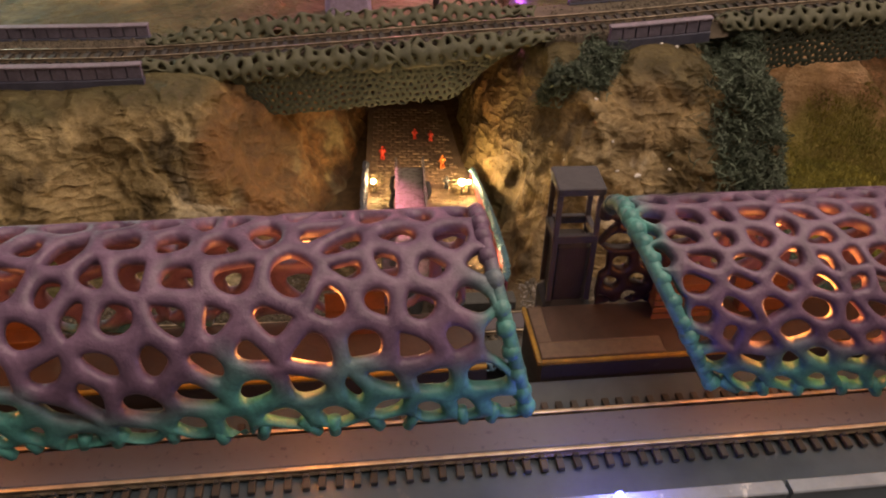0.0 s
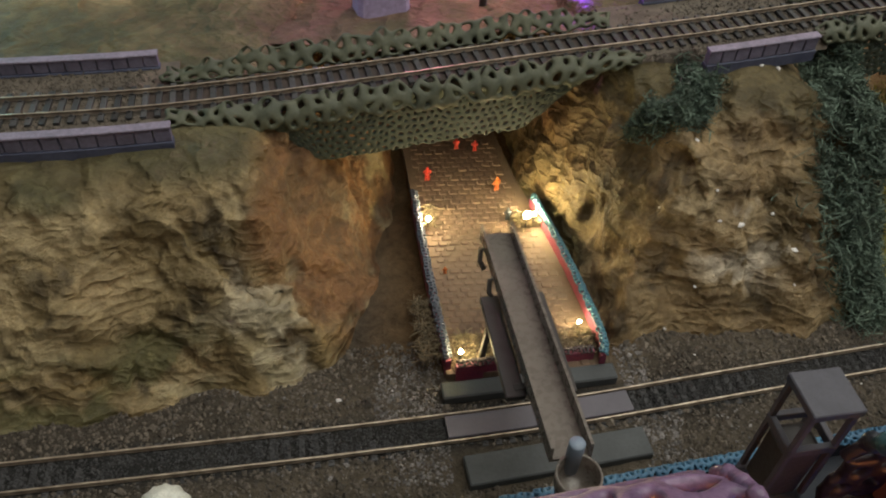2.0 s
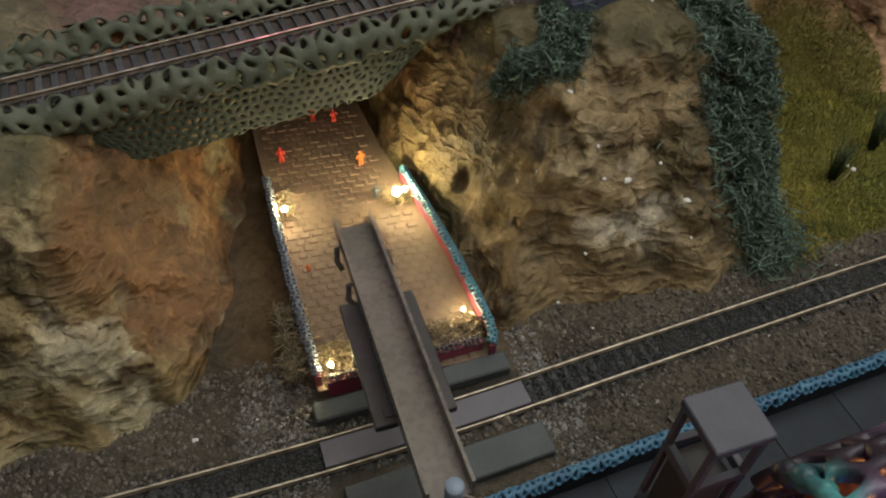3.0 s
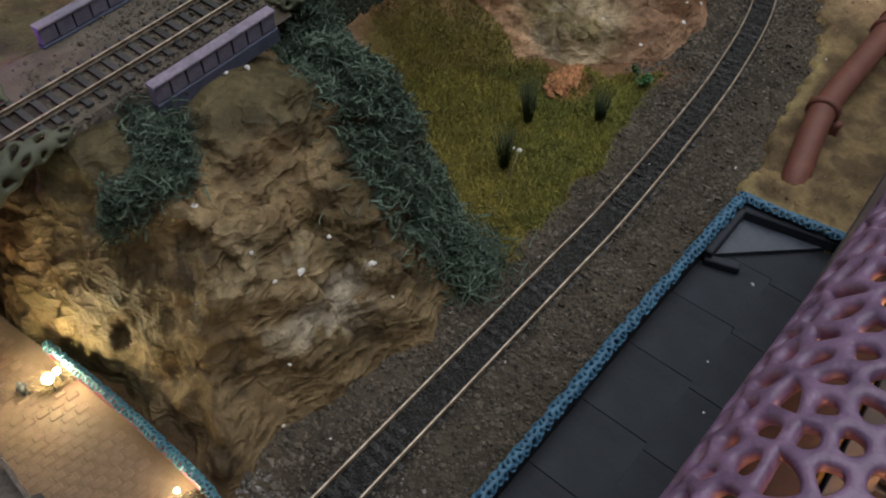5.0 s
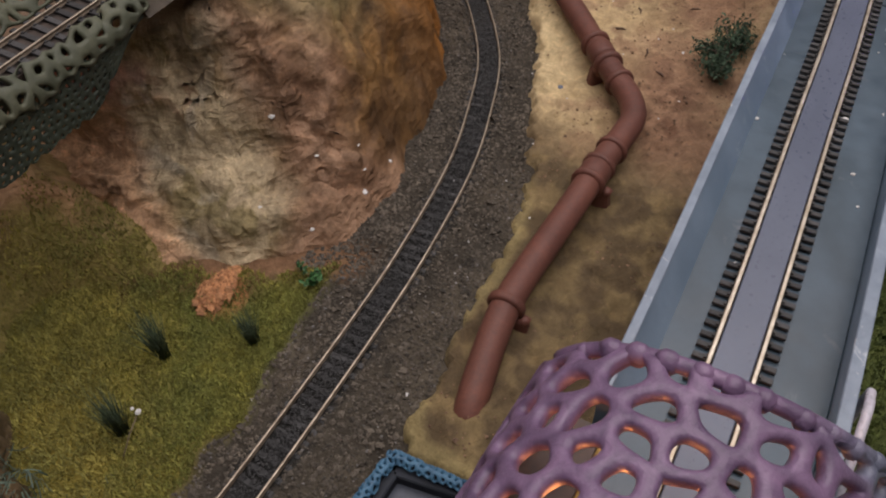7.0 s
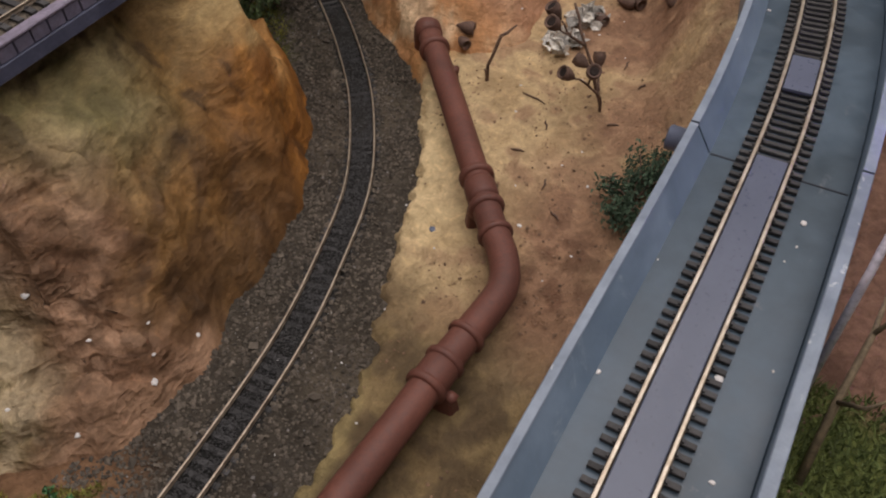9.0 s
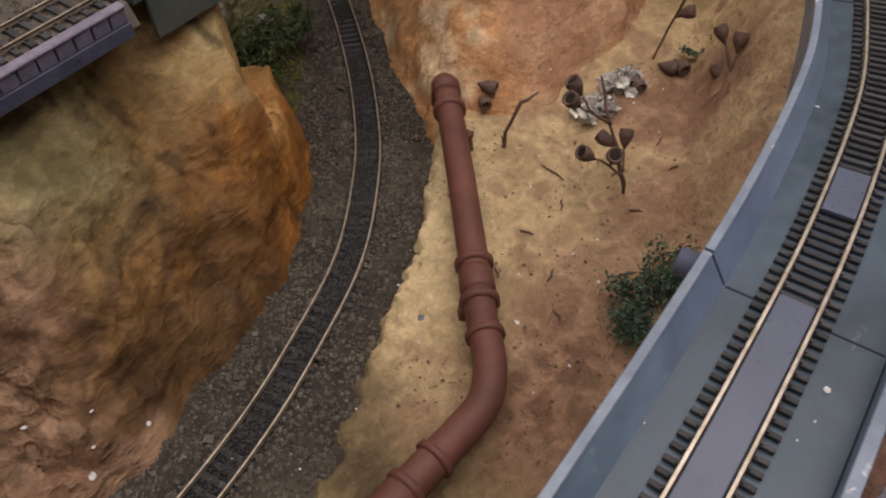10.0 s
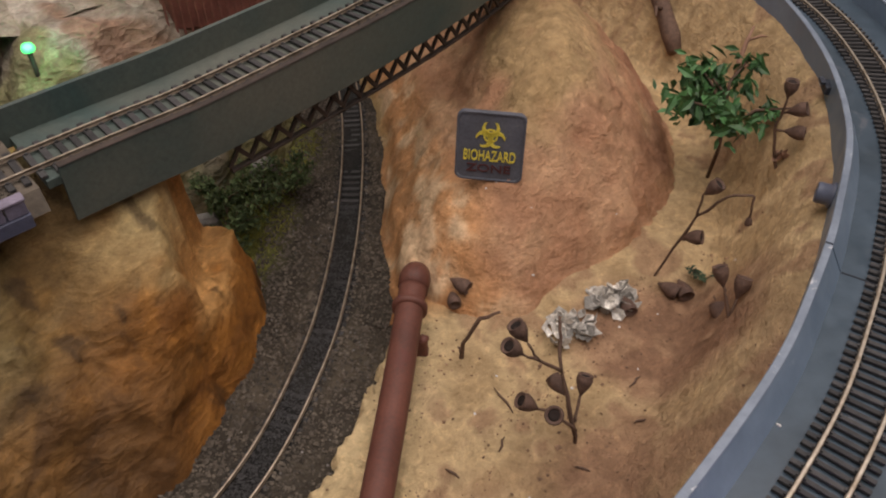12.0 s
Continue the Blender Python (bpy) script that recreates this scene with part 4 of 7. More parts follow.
RAIL = [(-0.0011, -0.0026), (0.0011, -0.0026), (0.0011, -0.0021), (0.0004, -0.0018), (0.0004, -0.0009), (0.00075, -0.0006), (0.00075, -0.0001), (0.0005, 0.0), (-0.0005, 0.0), (-0.00075, -0.0001), (-0.00075, -0.0006), (-0.0004, -0.0009), (-0.0004, -0.0018), (-0.0011, -0.0021)]


def track(line, s0, s1, label, group, pitch, width, skip=lambda s: False, drop=0.0028, length=0.030, head=0.72, steel=None):
    thing = holder("railway_track", label, "railway track", group)
    for side in (-1, 1):
        put("rail", *sweep(line, s0, s1, [(o * head + side * GAUGE / 2, u) for o, u in RAIL], 0.007), steel or M_RAILWORN, thing)
    v, f = block(0, 0, 0, width, length, 0.0016, 0, 0.0002)
    bolts = [block(0, o, 0.0012, 0.0016, 0.0010, 0.0010) for o in (-GAUGE / 2 - 0.0016, -GAUGE / 2 + 0.0016, GAUGE / 2 - 0.0016, GAUGE / 2 + 0.0016)]
    v, f = joined([(v, f)] + bolts)
    data = mesh_data("sleeper", v, f, M_SLEEPER, False)
    s = s0 + 0.003
    while s < s1:
        if not skip(s):
            ob = new("sleeper", data)
            ob.parent = thing
            p, d = line.at(s, 0, -drop), line.way(s)
            ob.location, ob.rotation_euler = p, (0, 0, math.atan2(d[1], d[0]) + random.uniform(-0.02, 0.02))
        s += pitch
    return thing


track(LOW, LOW.at_x(-0.55), LOW.at_x(0.89), "rusty steel track sunk in brown ballast on the low level", "model railway tracks", 0.0072, 0.0032, drop=0.0043, length=0.024)
track(UP, UP.at_x(-0.55), UP.at_x(1.02), "rusty steel track with dark sleepers on the high level", "model railway tracks", 0.0072, 0.0032, drop=0.0030)
track(DECK, DECK.at_x(-0.35), DECK.length - 0.02, "brassy steel track with dark sleepers along the viaduct", "model railway tracks", 0.0054, 0.0023, drop=0.0028, length=0.0285, head=1.0, steel=M_RAIL)


def strip(name, line, x0, x1, section, mat, label, category, kind="", parent=None, step=0.006):
    ob = put(name, *sweep(line, line.at_x(x0), line.at_x(x1), section, step), mat, parent, smooth=False)
    return tagged(ob, label, category, kind=kind) if not parent else ob


def infill(line, x0, x1, half, up0, up1, label, mat=None):
    strip("track_plate", line, x0, x1, rect(-half, half, up0, up1), mat or M_PLATE, label, "cover plate")


infill(DECK, -0.34, 0.705, 0.0068, -0.0019, -0.0004, "smooth lilac-grey cover plate between the rails")
infill(DECK, 0.758, 0.787, 0.0068, -0.0019, -0.0004, "short lilac-grey cover plate between the rails")
infill(LOW, -0.048, 0.053, 0.0066, -0.003, 0.0002, "lilac-grey crossing plate between the rails", M_CROSSING)

# ---------------------------------------------------------------- viaduct
viaduct = holder("viaduct", "blue-grey painted channel viaduct with low parapets", "viaduct")
strip("deck_floor", DECK, -0.4, 1.188, rect(-0.034, 0.0262, -0.0113, -0.0042), M_DECK, "", "", parent=viaduct)
for k, (a, b) in enumerate(((0.388, 0.70), (0.7015, 0.93), (0.9315, 1.187))):
    strip("parapet", DECK, a, b, [(0.0255, -0.0041), (0.0255, -0.0114), (0.0328, -0.0114), (0.0328, -0.100), (0.0366, -0.100), (0.0366, 0.0088), (0.0334, 0.0088)][::-1], M_PARAPET, "", "", parent=viaduct)
    strip("coping", DECK, a, b, rect(0.0332, 0.0370, 0.0089, 0.0102), M_COPING, "", "", parent=viaduct)
for k, (a, b) in enumerate(((-0.4, 0.10), (0.1015, 0.40), (0.4015, 0.70), (0.7015, 0.93), (0.9315, 1.187))):
    strip("parapet", DECK, a, b, rect(-0.0383, -0.0343, -0.040, 0.0088), M_PARAPET, "", "", parent=viaduct)
    strip("coping", DECK, a, b, rect(-0.0388, -0.0340, 0.0089, 0.0102), M_COPING, "", "", parent=viaduct)
for x in (0.70, 0.93):
    s = DECK.at_x(x) + 0.0007
    a, b = DECK.at(s, -0.033, -0.0042), DECK.at(s, 0.0250, -0.0042)
    put("deck_joint", *beam(a, b, 0.0010, 0.0006), M_SLATE, viaduct)
for x in (-0.25, 0.10, 0.45, 0.80, 1.08):
    s = DECK.at_x(x)
    c, d = DECK.at(s), DECK.way(s)
    put("pier", *block(c[0], c[1], 0.044, 0.03, 0.05, 0.100, math.degrees(math.atan2(d[1], d[0]))), M_DECK, viaduct, smooth=False)


def bolt(x, off, up, size):
    s = DECK.at_x(x)
    c, d = DECK.at(s, off, up), DECK.way(s)
    m = Matrix.Translation(Vector(c)) @ Matrix(((d[0], 0, -d[1], 0), (d[1], 0, d[0], 0), (0, 1, 0, 0), (0, 0, 0, 1)))
    pts = [(0.0001, -0.001), (size * 1.25, -0.001), (size * 1.25, 0.0015), (size, 0.002), (size, 0.008), (size * 0.9, 0.0088), (size * 0.55, 0.0088), (size * 0.5, 0.006), (0.0001, 0.006)]
    thing = holder("drain_spout", "short grey round spout on the outer parapet wall", "drain spout", "parapet spouts")
    put("spout", *lathe(pts, m, 18), M_PLATE, thing)


bolt(0.703, 0.0368, -0.0035, 0.0058)
bolt(0.985, 0.0368, -0.004, 0.0058)

# ---------------------------------------------------------------- station platforms
def platform(x0, x1):
    thing = holder("station_platform", "brown model platform with a worn yellow edge line", "platform", "station platforms")
    strip("base", DECK, x0, x1, rect(0.0285, 0.0600, -0.105, 0.0010), M_SLATE, "", "", parent=thing)
    strip("surface", DECK, x0, x1, rect(0.0300, 0.0595, 0.0011, 0.0028), M_PLATFORM, "", "", parent=thing)
    strip("edge_line", DECK, x0, x1, rect(0.0283, 0.0299, 0.0011, 0.0030), M_YELLOW, "", "", parent=thing)
    s = DECK.at_x(x0)
    a, b = DECK.at(s - 0.0009, 0.0285, 0.002), DECK.at(s - 0.0009, 0.0595, 0.002)
    put("edge_line", *beam(a, b, 0.0016, 0.0019), M_YELLOW, thing)


platform(-0.38, 0.022)
platform(0.042, 0.378)
for off0, off1, x1 in ((0.0302, 0.0385, 0.088), (0.0387, 0.0590, 0.0475)):
    strip("worn_patch", DECK, 0.0425, x1, rect(off0, off1, 0.0029, 0.0031), M_WORN, "pale worn patch along the platform's corner", "patch")

# ---------------------------------------------------------------- printed lattices
from mathutils.geometry import delaunay_2d_cdt


def cells(length, width, size, seed, strut, stretch=1.0, loose=0.41):
    """A net of rounded holes over a flat strip: points in the strip and quads between the holes."""
    rnd = random.Random(seed)
    pts = []
    rows = int(width / size) + 6
    cols = int(length / (size * stretch)) + 6
    for r in range(-3, rows):
        for c in range(-3, cols):
            pts.append(Vector(((c + 0.5 * (r % 2) + rnd.uniform(-loose, loose)) * size * stretch, (r + 0.5 + rnd.uniform(-loose, loose)) * size * 0.93)))
    vs, _, tris, *_ = delaunay_2d_cdt(pts, [], [], 0, 1e-7)
    centre = []
    for a, b, c in tris:
        (ax, ay), (bx, by), (cx, cy) = vs[a], vs[b], vs[c]
        d = 2 * (ax * (by - cy) + bx * (cy - ay) + cx * (ay - by)) or 1e-12
        ux = ((ax * ax + ay * ay) * (by - cy) + (bx * bx + by * by) * (cy - ay) + (cx * cx + cy * cy) * (ay - by)) / d
        uy = ((ax * ax + ay * ay) * (cx - bx) + (bx * bx + by * by) * (ax - cx) + (cx * cx + cy * cy) * (bx - ax)) / d
        centre.append((ux, uy))
    fan = {}
    for t, tri in enumerate(tris):
        for v in tri:
            fan.setdefault(v, []).append(t)
    points, faces, index = [], [], {}

    def outer(key, p):
        if key not in index:
            index[key] = len(points)
            points.append(p)
        return index[key]

    for v, p in enumerate(vs):
        if not (0 <= p.x <= length and 0 <= p.y <= width) or len(fan.get(v, ())) < 3:
            continue
        ring = sorted(fan[v], key=lambda t: math.atan2(centre[t][1] - p.y, centre[t][0] - p.x))
        loop, ids = [], []
        for i, t in enumerate(ring):
            u = ring[(i + 1) % len(ring)]
            loop.append(centre[t])
            ids.append(outer(t, centre[t]))
            mid = ((centre[t][0] + centre[u][0]) / 2, (centre[t][1] + centre[u][1]) / 2)
            loop.append(mid)
            ids.append(outer((min(t, u), max(t, u)), mid))
        cx, cy = sum(q[0] for q in loop) / len(loop), sum(q[1] for q in loop) / len(loop)
        w = strut * rnd.uniform(0.8, 1.25)
        hole = []
        for x, y in loop:
            r = math.hypot(x - cx, y - cy) or 1e-9
            k = max(0.30, 1 - w / r)
            hole.append((cx + (x - cx) * k, cy + (y - cy) * k))
        for _ in range(1 if size > 0.009 else 2):
            n = len(hole)
            hole = [((hole[i - 1][0] + 2 * hole[i][0] + hole[(i + 1) % n][0]) / 4, (hole[i - 1][1] + 2 * hole[i][1] + hole[(i + 1) % n][1]) / 4) for i in range(n)]
        base = len(points)
        points.extend(hole)
        n = len(ids)
        for i in range(n):
            j = (i + 1) % n
            faces.append((ids[i], ids[j], base + j, base + i))
    return np.array(points), faces


def lattice(name, length, width, size, seed, strut, place, mat, parent, thick, stretch=1.0, colours=None, levels=1, label="", loose=0.41):
    p, faces = cells(length, width, size, seed, strut, stretch, loose)
    ob = put(name, [place(u, v) for u, v in p], faces, mat, parent, label)
    if colours is not None:
        paint(ob, np.array([colours(u, v) for u, v in p]))
    solid = ob.modifiers.new("thickness", "SOLIDIFY")
    solid.thickness, solid.offset = thick, 0.0
    ob.modifiers.new("rounding", "SUBSURF").levels = levels
    ob.modifiers["rounding"].render_levels = levels
    return ob


def arch(v, off, r, tall, front, back):
    """Off and up of a canopy's skin, from its front rim over the crown to its back foot."""
    turn = math.pi * r
    if v < front:
        return off - r, 0.032 - front + v
    a = (v - front) / r
    if a < math.pi:
        return off - r * math.cos(a), 0.032 + tall * math.sin(a)
    return off + r, 0.032 - (v - front - turn) / 1.0


def canopy(x0, x1, seed, lean0, lean1, mids, radii, crowns, far_teal=0.9, mesh=0.0126):
    thing = holder("station_canopy", "violet printed lattice canopy with turquoise rims over the platform", "canopy", "station canopies")
    s0, s1 = DECK.at_x(x0), DECK.at_x(x1)
    front, back = 0.016, 0.027
    mean = sum(radii) / 3
    length, width = s1 - s0, front + back + math.pi * mean

    def form(u):
        at = [0, length * 0.3, length]
        return np.interp(u, at, mids), np.interp(u, at, radii), np.interp(u, at, crowns)

    def place(u, v):
        u = min(max(u, 0.0), length)
        mid, r, tall = form(u)
        vv = min(max(v, 0.0), width)
        if vv > front:
            vv = front + (vv - front) * r / mean if vv < front + math.pi * mean else vv - math.pi * mean + math.pi * r
        off, up = arch(vv, mid, r, tall, front, back)
        k = u / length
        low = 0.032 + tall - up
        side = 1.0 if off < mid else 1.0 - 0.85 * min(1.0, (off - mid) / r)
        s = s0 + u + side * low * (lean0 * (1 - k) + lean1 * k)
        return tuple(DECK.at(s, off, up))

    def colours(u, v):
        n = 0.012 * float(vnoise(u * 60, v * 60, seed))
        t = float(smooth(0.026, 0.007, np.array(v + n)))
        t = max(t, 0.9 * float(smooth(0.010, 0.003, np.array(u + 0.4 * n)) * smooth(0.72, 0.5, np.array(v / width))), far_teal * float(smooth(0.010, 0.003, np.array(length - u + 0.4 * n)) * smooth(0.40, 0.22, np.array(v / width))))
        t = max(t, 0.8 * float(smooth(0.005, 0.001, np.array(width - v)) * smooth(0.03, 0.05, np.array(u))))
        # back leg at the near end darkened: shade under the arch put into the colour
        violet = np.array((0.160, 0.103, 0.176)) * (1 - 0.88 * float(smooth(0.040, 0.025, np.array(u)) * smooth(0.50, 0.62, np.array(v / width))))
        return violet * (1 - t) + np.array((0.055, 0.32, 0.30)) * t

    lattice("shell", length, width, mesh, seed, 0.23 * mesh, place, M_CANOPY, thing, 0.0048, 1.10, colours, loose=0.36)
    rnd = random.Random(seed)
    pieces, cols = [], []
    u = 0.004
    while u < length:
        a, b = Vector(place(u, 0.004)), Vector(place(u + rnd.uniform(-0.003, 0.003), 0.0))
        b = b + Vector((rnd.uniform(-0.002, 0.002), rnd.uniform(-0.0012, 0.0005), -rnd.uniform(0.0008, 0.0026)))
        pieces.append(tube([a, a.lerp(b, 0.5) + Vector((0, -0.0004, 0)), b, b + (b - a) * 0.08], [0.0021, 0.0020, 0.0018, 0.0009], 8))
        u += rnd.uniform(0.009, 0.016)
    fringe = put("fringe", *joined(pieces), M_CANOPY, thing, "turquoise drips along the front rim")
    paint(fringe, (0.055, 0.34, 0.31))
    for end, out in ((0.0, -1), (length, 1)):
        knobs, tones = [], []
        v = 0.003
        while v < width * 0.70:
            p, far = Vector(place(end, v)), Vector(place(end - out * 0.006, v))
            d = (p - far).normalized()
            r = rnd.uniform(0.0020, 0.0029)
            bead = tube([p - d * 0.003, p - d * 0.0005, p + d * r * 0.5, p + d * r * 0.95], [r * 0.8, r * 1.40, r * 1.15, r * 0.45], 9)
            knobs.append(bead)
            tones += [colours(end, v)] * len(bead[0])
            v += rnd.uniform(0.0055, 0.0085)
        edge = tube([place(end, q) for q in np.linspace(0.001, width * 0.72, 60)], 0.0023, 9)
        knobs.append(edge)
        tones += [colours(end, width * 0.72 * k / 59) for k in range(60) for _ in range(9)]
        tones += [tones[-1]] * (len(edge[0]) - 540)
        rim_end = put("end_rim", *joined(knobs), M_CANOPY, thing, "knobbly turquoise end rim")
        paint(rim_end, np.array(tones))
    n = 3
    for i in range(n):
        s = s0 + length * (i + 0.5) / n
        p = DECK.at(s, form(s - s0)[0] + 0.004, 0.026 + form(s - s0)[2])
        q = DECK.at(s + 0.010, form(s - s0)[0] + 0.004, 0.026 + form(s - s0)[2])
        put("lamp_strip", *beam(p, q, 0.0035, 0.0012), M_STRIP, thing, "glowing orange strip lamp")
        bulb_light("canopy_lamp", DECK.at(s + 0.005, 0.010, 0.042), CANOPY_LAMP, (1.0, 0.36, 0.10), 0.004)
        seat = DECK.at(s + 0.02, 0.052, 0.0028)
        d = DECK.way(s)
        turn = math.degrees(math.atan2(d[1], d[0]))
        bench = holder("platform_bench", "small orange-brown box bench on the platform", "bench", "platform benches")
        put("seat", *block(seat[0], seat[1], seat[2] + 0.0062, 0.022, 0.008, 0.0018, turn), M_BENCH, bench, smooth=False)
        put("base", *block(seat[0], seat[1], seat[2] + 0.0026, 0.020, 0.006, 0.0054, turn), M_BENCH, bench, smooth=False)
        back = DECK.at(s + 0.02, 0.0557, 0.0028)
        put("backrest", *block(back[0], back[1], back[2] + 0.011, 0.022, 0.0012, 0.008, turn), M_BENCH, bench, smooth=False)


CANOPY_LAMP = 0.046
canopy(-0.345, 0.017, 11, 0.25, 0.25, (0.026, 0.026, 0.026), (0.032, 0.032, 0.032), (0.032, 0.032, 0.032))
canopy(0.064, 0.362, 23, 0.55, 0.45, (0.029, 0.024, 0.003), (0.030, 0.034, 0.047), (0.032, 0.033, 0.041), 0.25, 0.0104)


crate = holder("slatted_crate", "small orange-brown slatted crate on the platform under the canopy", "crate")
put("box", *block(0.0950, 0.2375, 0.1165, 0.0215, 0.0095, 0.0150, 7), M_BENCH, crate, smooth=False)
for i in range(5):
    for side in (-1, 1):
        put("slat", *block(0.0950 + 0.0006 * side, 0.2375 + 0.0053 * side, 0.1103 + 0.0032 * i, 0.0232, 0.0011, 0.0024, 7), M_BENCH, crate, smooth=False)
put("lid", *block(0.0950, 0.2375, 0.1249, 0.0240, 0.0125, 0.0012, 7), M_BENCH, crate, smooth=False)

# ---------------------------------------------------------------- printed bridges of the high line
def lattice_bridge(x0, x1, c0, c1, seed, ramp_in, ramp_out, deep, thin):
    thing = holder("lattice_bridge", "olive-green printed lattice bridge with hanging sides under the high track", "bridge", "lattice bridges")
    s0, s1 = UP.at_x(x0), UP.at_x(x1)
    length = s1 - s0
    put("bridge_deck", *sweep(UP, s0 - 0.01, s1 + 0.01, rect(-0.0150, 0.0150, -0.010, -0.0040)), M_TRUSS, thing, smooth=False)

    def swell(u):
        return thin + (1 - thin) * float(smooth(0.0, 0.065, np.array(u)) * smooth(length, length - 0.055, np.array(u)))

    def near_lip(u, v):
        k, f = min(max(v / 0.0180, 0), 1), swell(u)
        wave = 0.0014 * math.sin(u * 260) + 0.0012 * math.sin(u * 611)
        return tuple(UP.at(s0 + u, -(0.0140 + 0.0090 * math.sin(k * 1.7)), wave * (1 - k) - 0.0010 - 0.0165 * f * k + 0.0016 * math.sin(k * 3.1)))

    def far_lip(u, v):
        k, f = min(max(v / 0.0155, 0), 1), swell(u)
        wave = 0.0017 * math.sin(u * 240 + 2) + 0.0013 * math.sin(u * 570)
        return tuple(UP.at(s0 + u, 0.0145 + 0.0090 * k, -0.0030 + (0.0125 * f + wave) * k))

    lattice("side_lip", length, 0.0180, 0.0086, seed + 3, 0.0033, near_lip, M_MOSSY, thing, 0.0034)
    lattice("side_lip", length, 0.0155, 0.0086, seed + 5, 0.0033, far_lip, M_MOSSY, thing, 0.0034)
    q0, q1 = UP.at_x(c0), UP.at_x(c1)
    span = q1 - q0
    for sign in (-1, 1):
        def curtain(u, v):
            f = float(smooth(-0.004, ramp_in, np.array(u)) * smooth(span + 0.004, span - ramp_out, np.array(u)))
            k = min(max(v / 0.031, 0), 1)
            return tuple(UP.at(q0 + u, sign * (0.0212 - 0.0015 * k), -0.0130 - deep * k * f))

        lattice("side_curtain", span, 0.031, 0.0047, seed + 9 + sign, 0.0019, curtain, M_CURTAIN, thing, 0.0018, levels=1)
    return thing


lattice_bridge(-0.192, 0.075, -0.140, 0.046, 31, 0.030, 0.045, 0.031, 0.35)
lattice_bridge(0.191, 0.430, 0.200, 0.425, 57, 0.030, 0.05, 0.030, 0.7)

girder = holder("girder_bridge", "dark grey plate girder bridge with a brown truss beneath", "bridge")
strip("near_plate", UP, 0.618, 1.02, rect(-0.0190, -0.0165, -0.0290, 0.0015), M_GIRDER, "", "", parent=girder)
strip("near_flange", UP, 0.618, 1.02, rect(-0.0196, -0.0158, 0.0016, 0.0026), M_TRUSS, "", "", parent=girder)
strip("far_plate", UP, 0.605, 1.02, rect(0.0300, 0.0325, -0.0100, 0.0110), M_GIRDER, "", "", parent=girder)
strip("floor_plate", UP, 0.612, 1.02, rect(-0.0163, 0.0298, -0.0090, -0.0042), M_GIRDER, "", "", parent=girder)
for off in (-0.010, 0.020):
    a0, a1 = UP.at_x(0.70), UP.at_x(0.98)
    n = 22
    for i in range(n):
        sa, sb = a0 + (a1 - a0) * i / n, a0 + (a1 - a0) * (i + 1) / n
        put("diagonal", *beam(UP.at(sa, off, -0.0295), UP.at(sb, off, -0.0475), 0.0018, 0.0026), M_TRUSS, girder, smooth=False)
        put("diagonal", *beam(UP.at(sa, off + 0.0016, -0.0475), UP.at(sb, off + 0.0016, -0.0295), 0.0018, 0.0026), M_TRUSS, girder, smooth=False)
    put("chord", *sweep(UP, a0, a1, rect(off - 0.0012, off + 0.0025, -0.0500, -0.0480)), M_TRUSS, girder, smooth=False)
    put("chord", *sweep(UP, a0 - 0.02, a1, rect(off - 0.0012, off + 0.0025, -0.0300, -0.0280)), M_TRUSS, girder, smooth=False)


def lilac_wall(line, x0, x1, off, up, tall, group="trackside walls"):
    thing = holder("trackside_wall", "low lilac-grey panelled model wall beside the high track", "wall", group)
    s0, s1 = line.at_x(x0), line.at_x(x1)
    n = max(2, round((s1 - s0) / 0.0088))
    put("base", *sweep(line, s0, s1, rect(off - 0.0030, off + 0.0030, up - 0.006, up + 0.0012)), M_LILACFOOT, thing, smooth=False)
    for i in range(n):
        a, b = s0 + (s1 - s0) * i / n + 0.0005, s0 + (s1 - s0) * (i + 1) / n - 0.0005
        put("panel", *sweep(line, a, b, rect(off - 0.0022, off + 0.0022, up + 0.0013, up + tall), 0.004), M_LILAC, thing, smooth=False)
    put("coping", *sweep(line, s0, s1, rect(off - 0.0030, off + 0.0030, up + tall + 0.0001, up + tall + 0.0016)), M_LILACCAP, thing, smooth=False)


lilac_wall(UP, -0.50, -0.186, -0.036, -0.004, 0.009)
lilac_wall(UP, -0.50, -0.196, 0.036, -0.004, 0.008)
lilac_wall(UP, 0.108, 0.176, -0.036, -0.004, 0.009)
lilac_wall(UP, 0.100, 0.200, 0.040, -0.004, 0.009)
lilac_wall(UP, 0.455, 0.599, -0.030, -0.006, 0.0082)
lilac_wall(UP, 0.44, 0.56, 0.040, -0.004, 0.009)

# ---------------------------------------------------------------- sunken yard with the blue rim
YARD = Line([(x, y, 0.0) for x, y in ((-0.030, 0.2955), (0.016, 0.3015), (0.10, 0.3115), (0.162, 0.3185), (0.247, 0.3285), (0.30, 0.334), (0.359, 0.340))])
yard = holder("yard", "dark slate paved yard with a blue lattice rim", "yard", kind="structure")
tiles = []
for i in range(9):
    for j in range(5):
        x = -0.008 + i * 0.042
        y = np.interp(x + 0.02, YARD.p[:, 0], YARD.p[:, 1]) - 0.022 - j * 0.036
        tiles.append((x + 0.02, y))
tile_data = mesh_data("paving_slab", *block(0, 0, 0, 0.0419, 0.0359, 0.006, 0, 0.00012), M_SLATE, False)
for x, y in tiles:
    ob = new("paving_slab", tile_data)
    ob.parent, ob.location, ob.rotation_euler = yard, (x, y, -0.001 + random.uniform(-0.00008, 0.00008)), (0, 0, 0.11)
put("rim_wall", *sweep(YARD, 0, YARD.length, rect(-0.0035, 0.0005, -0.006, 0.0125)), M_SLATE, yard, smooth=False)


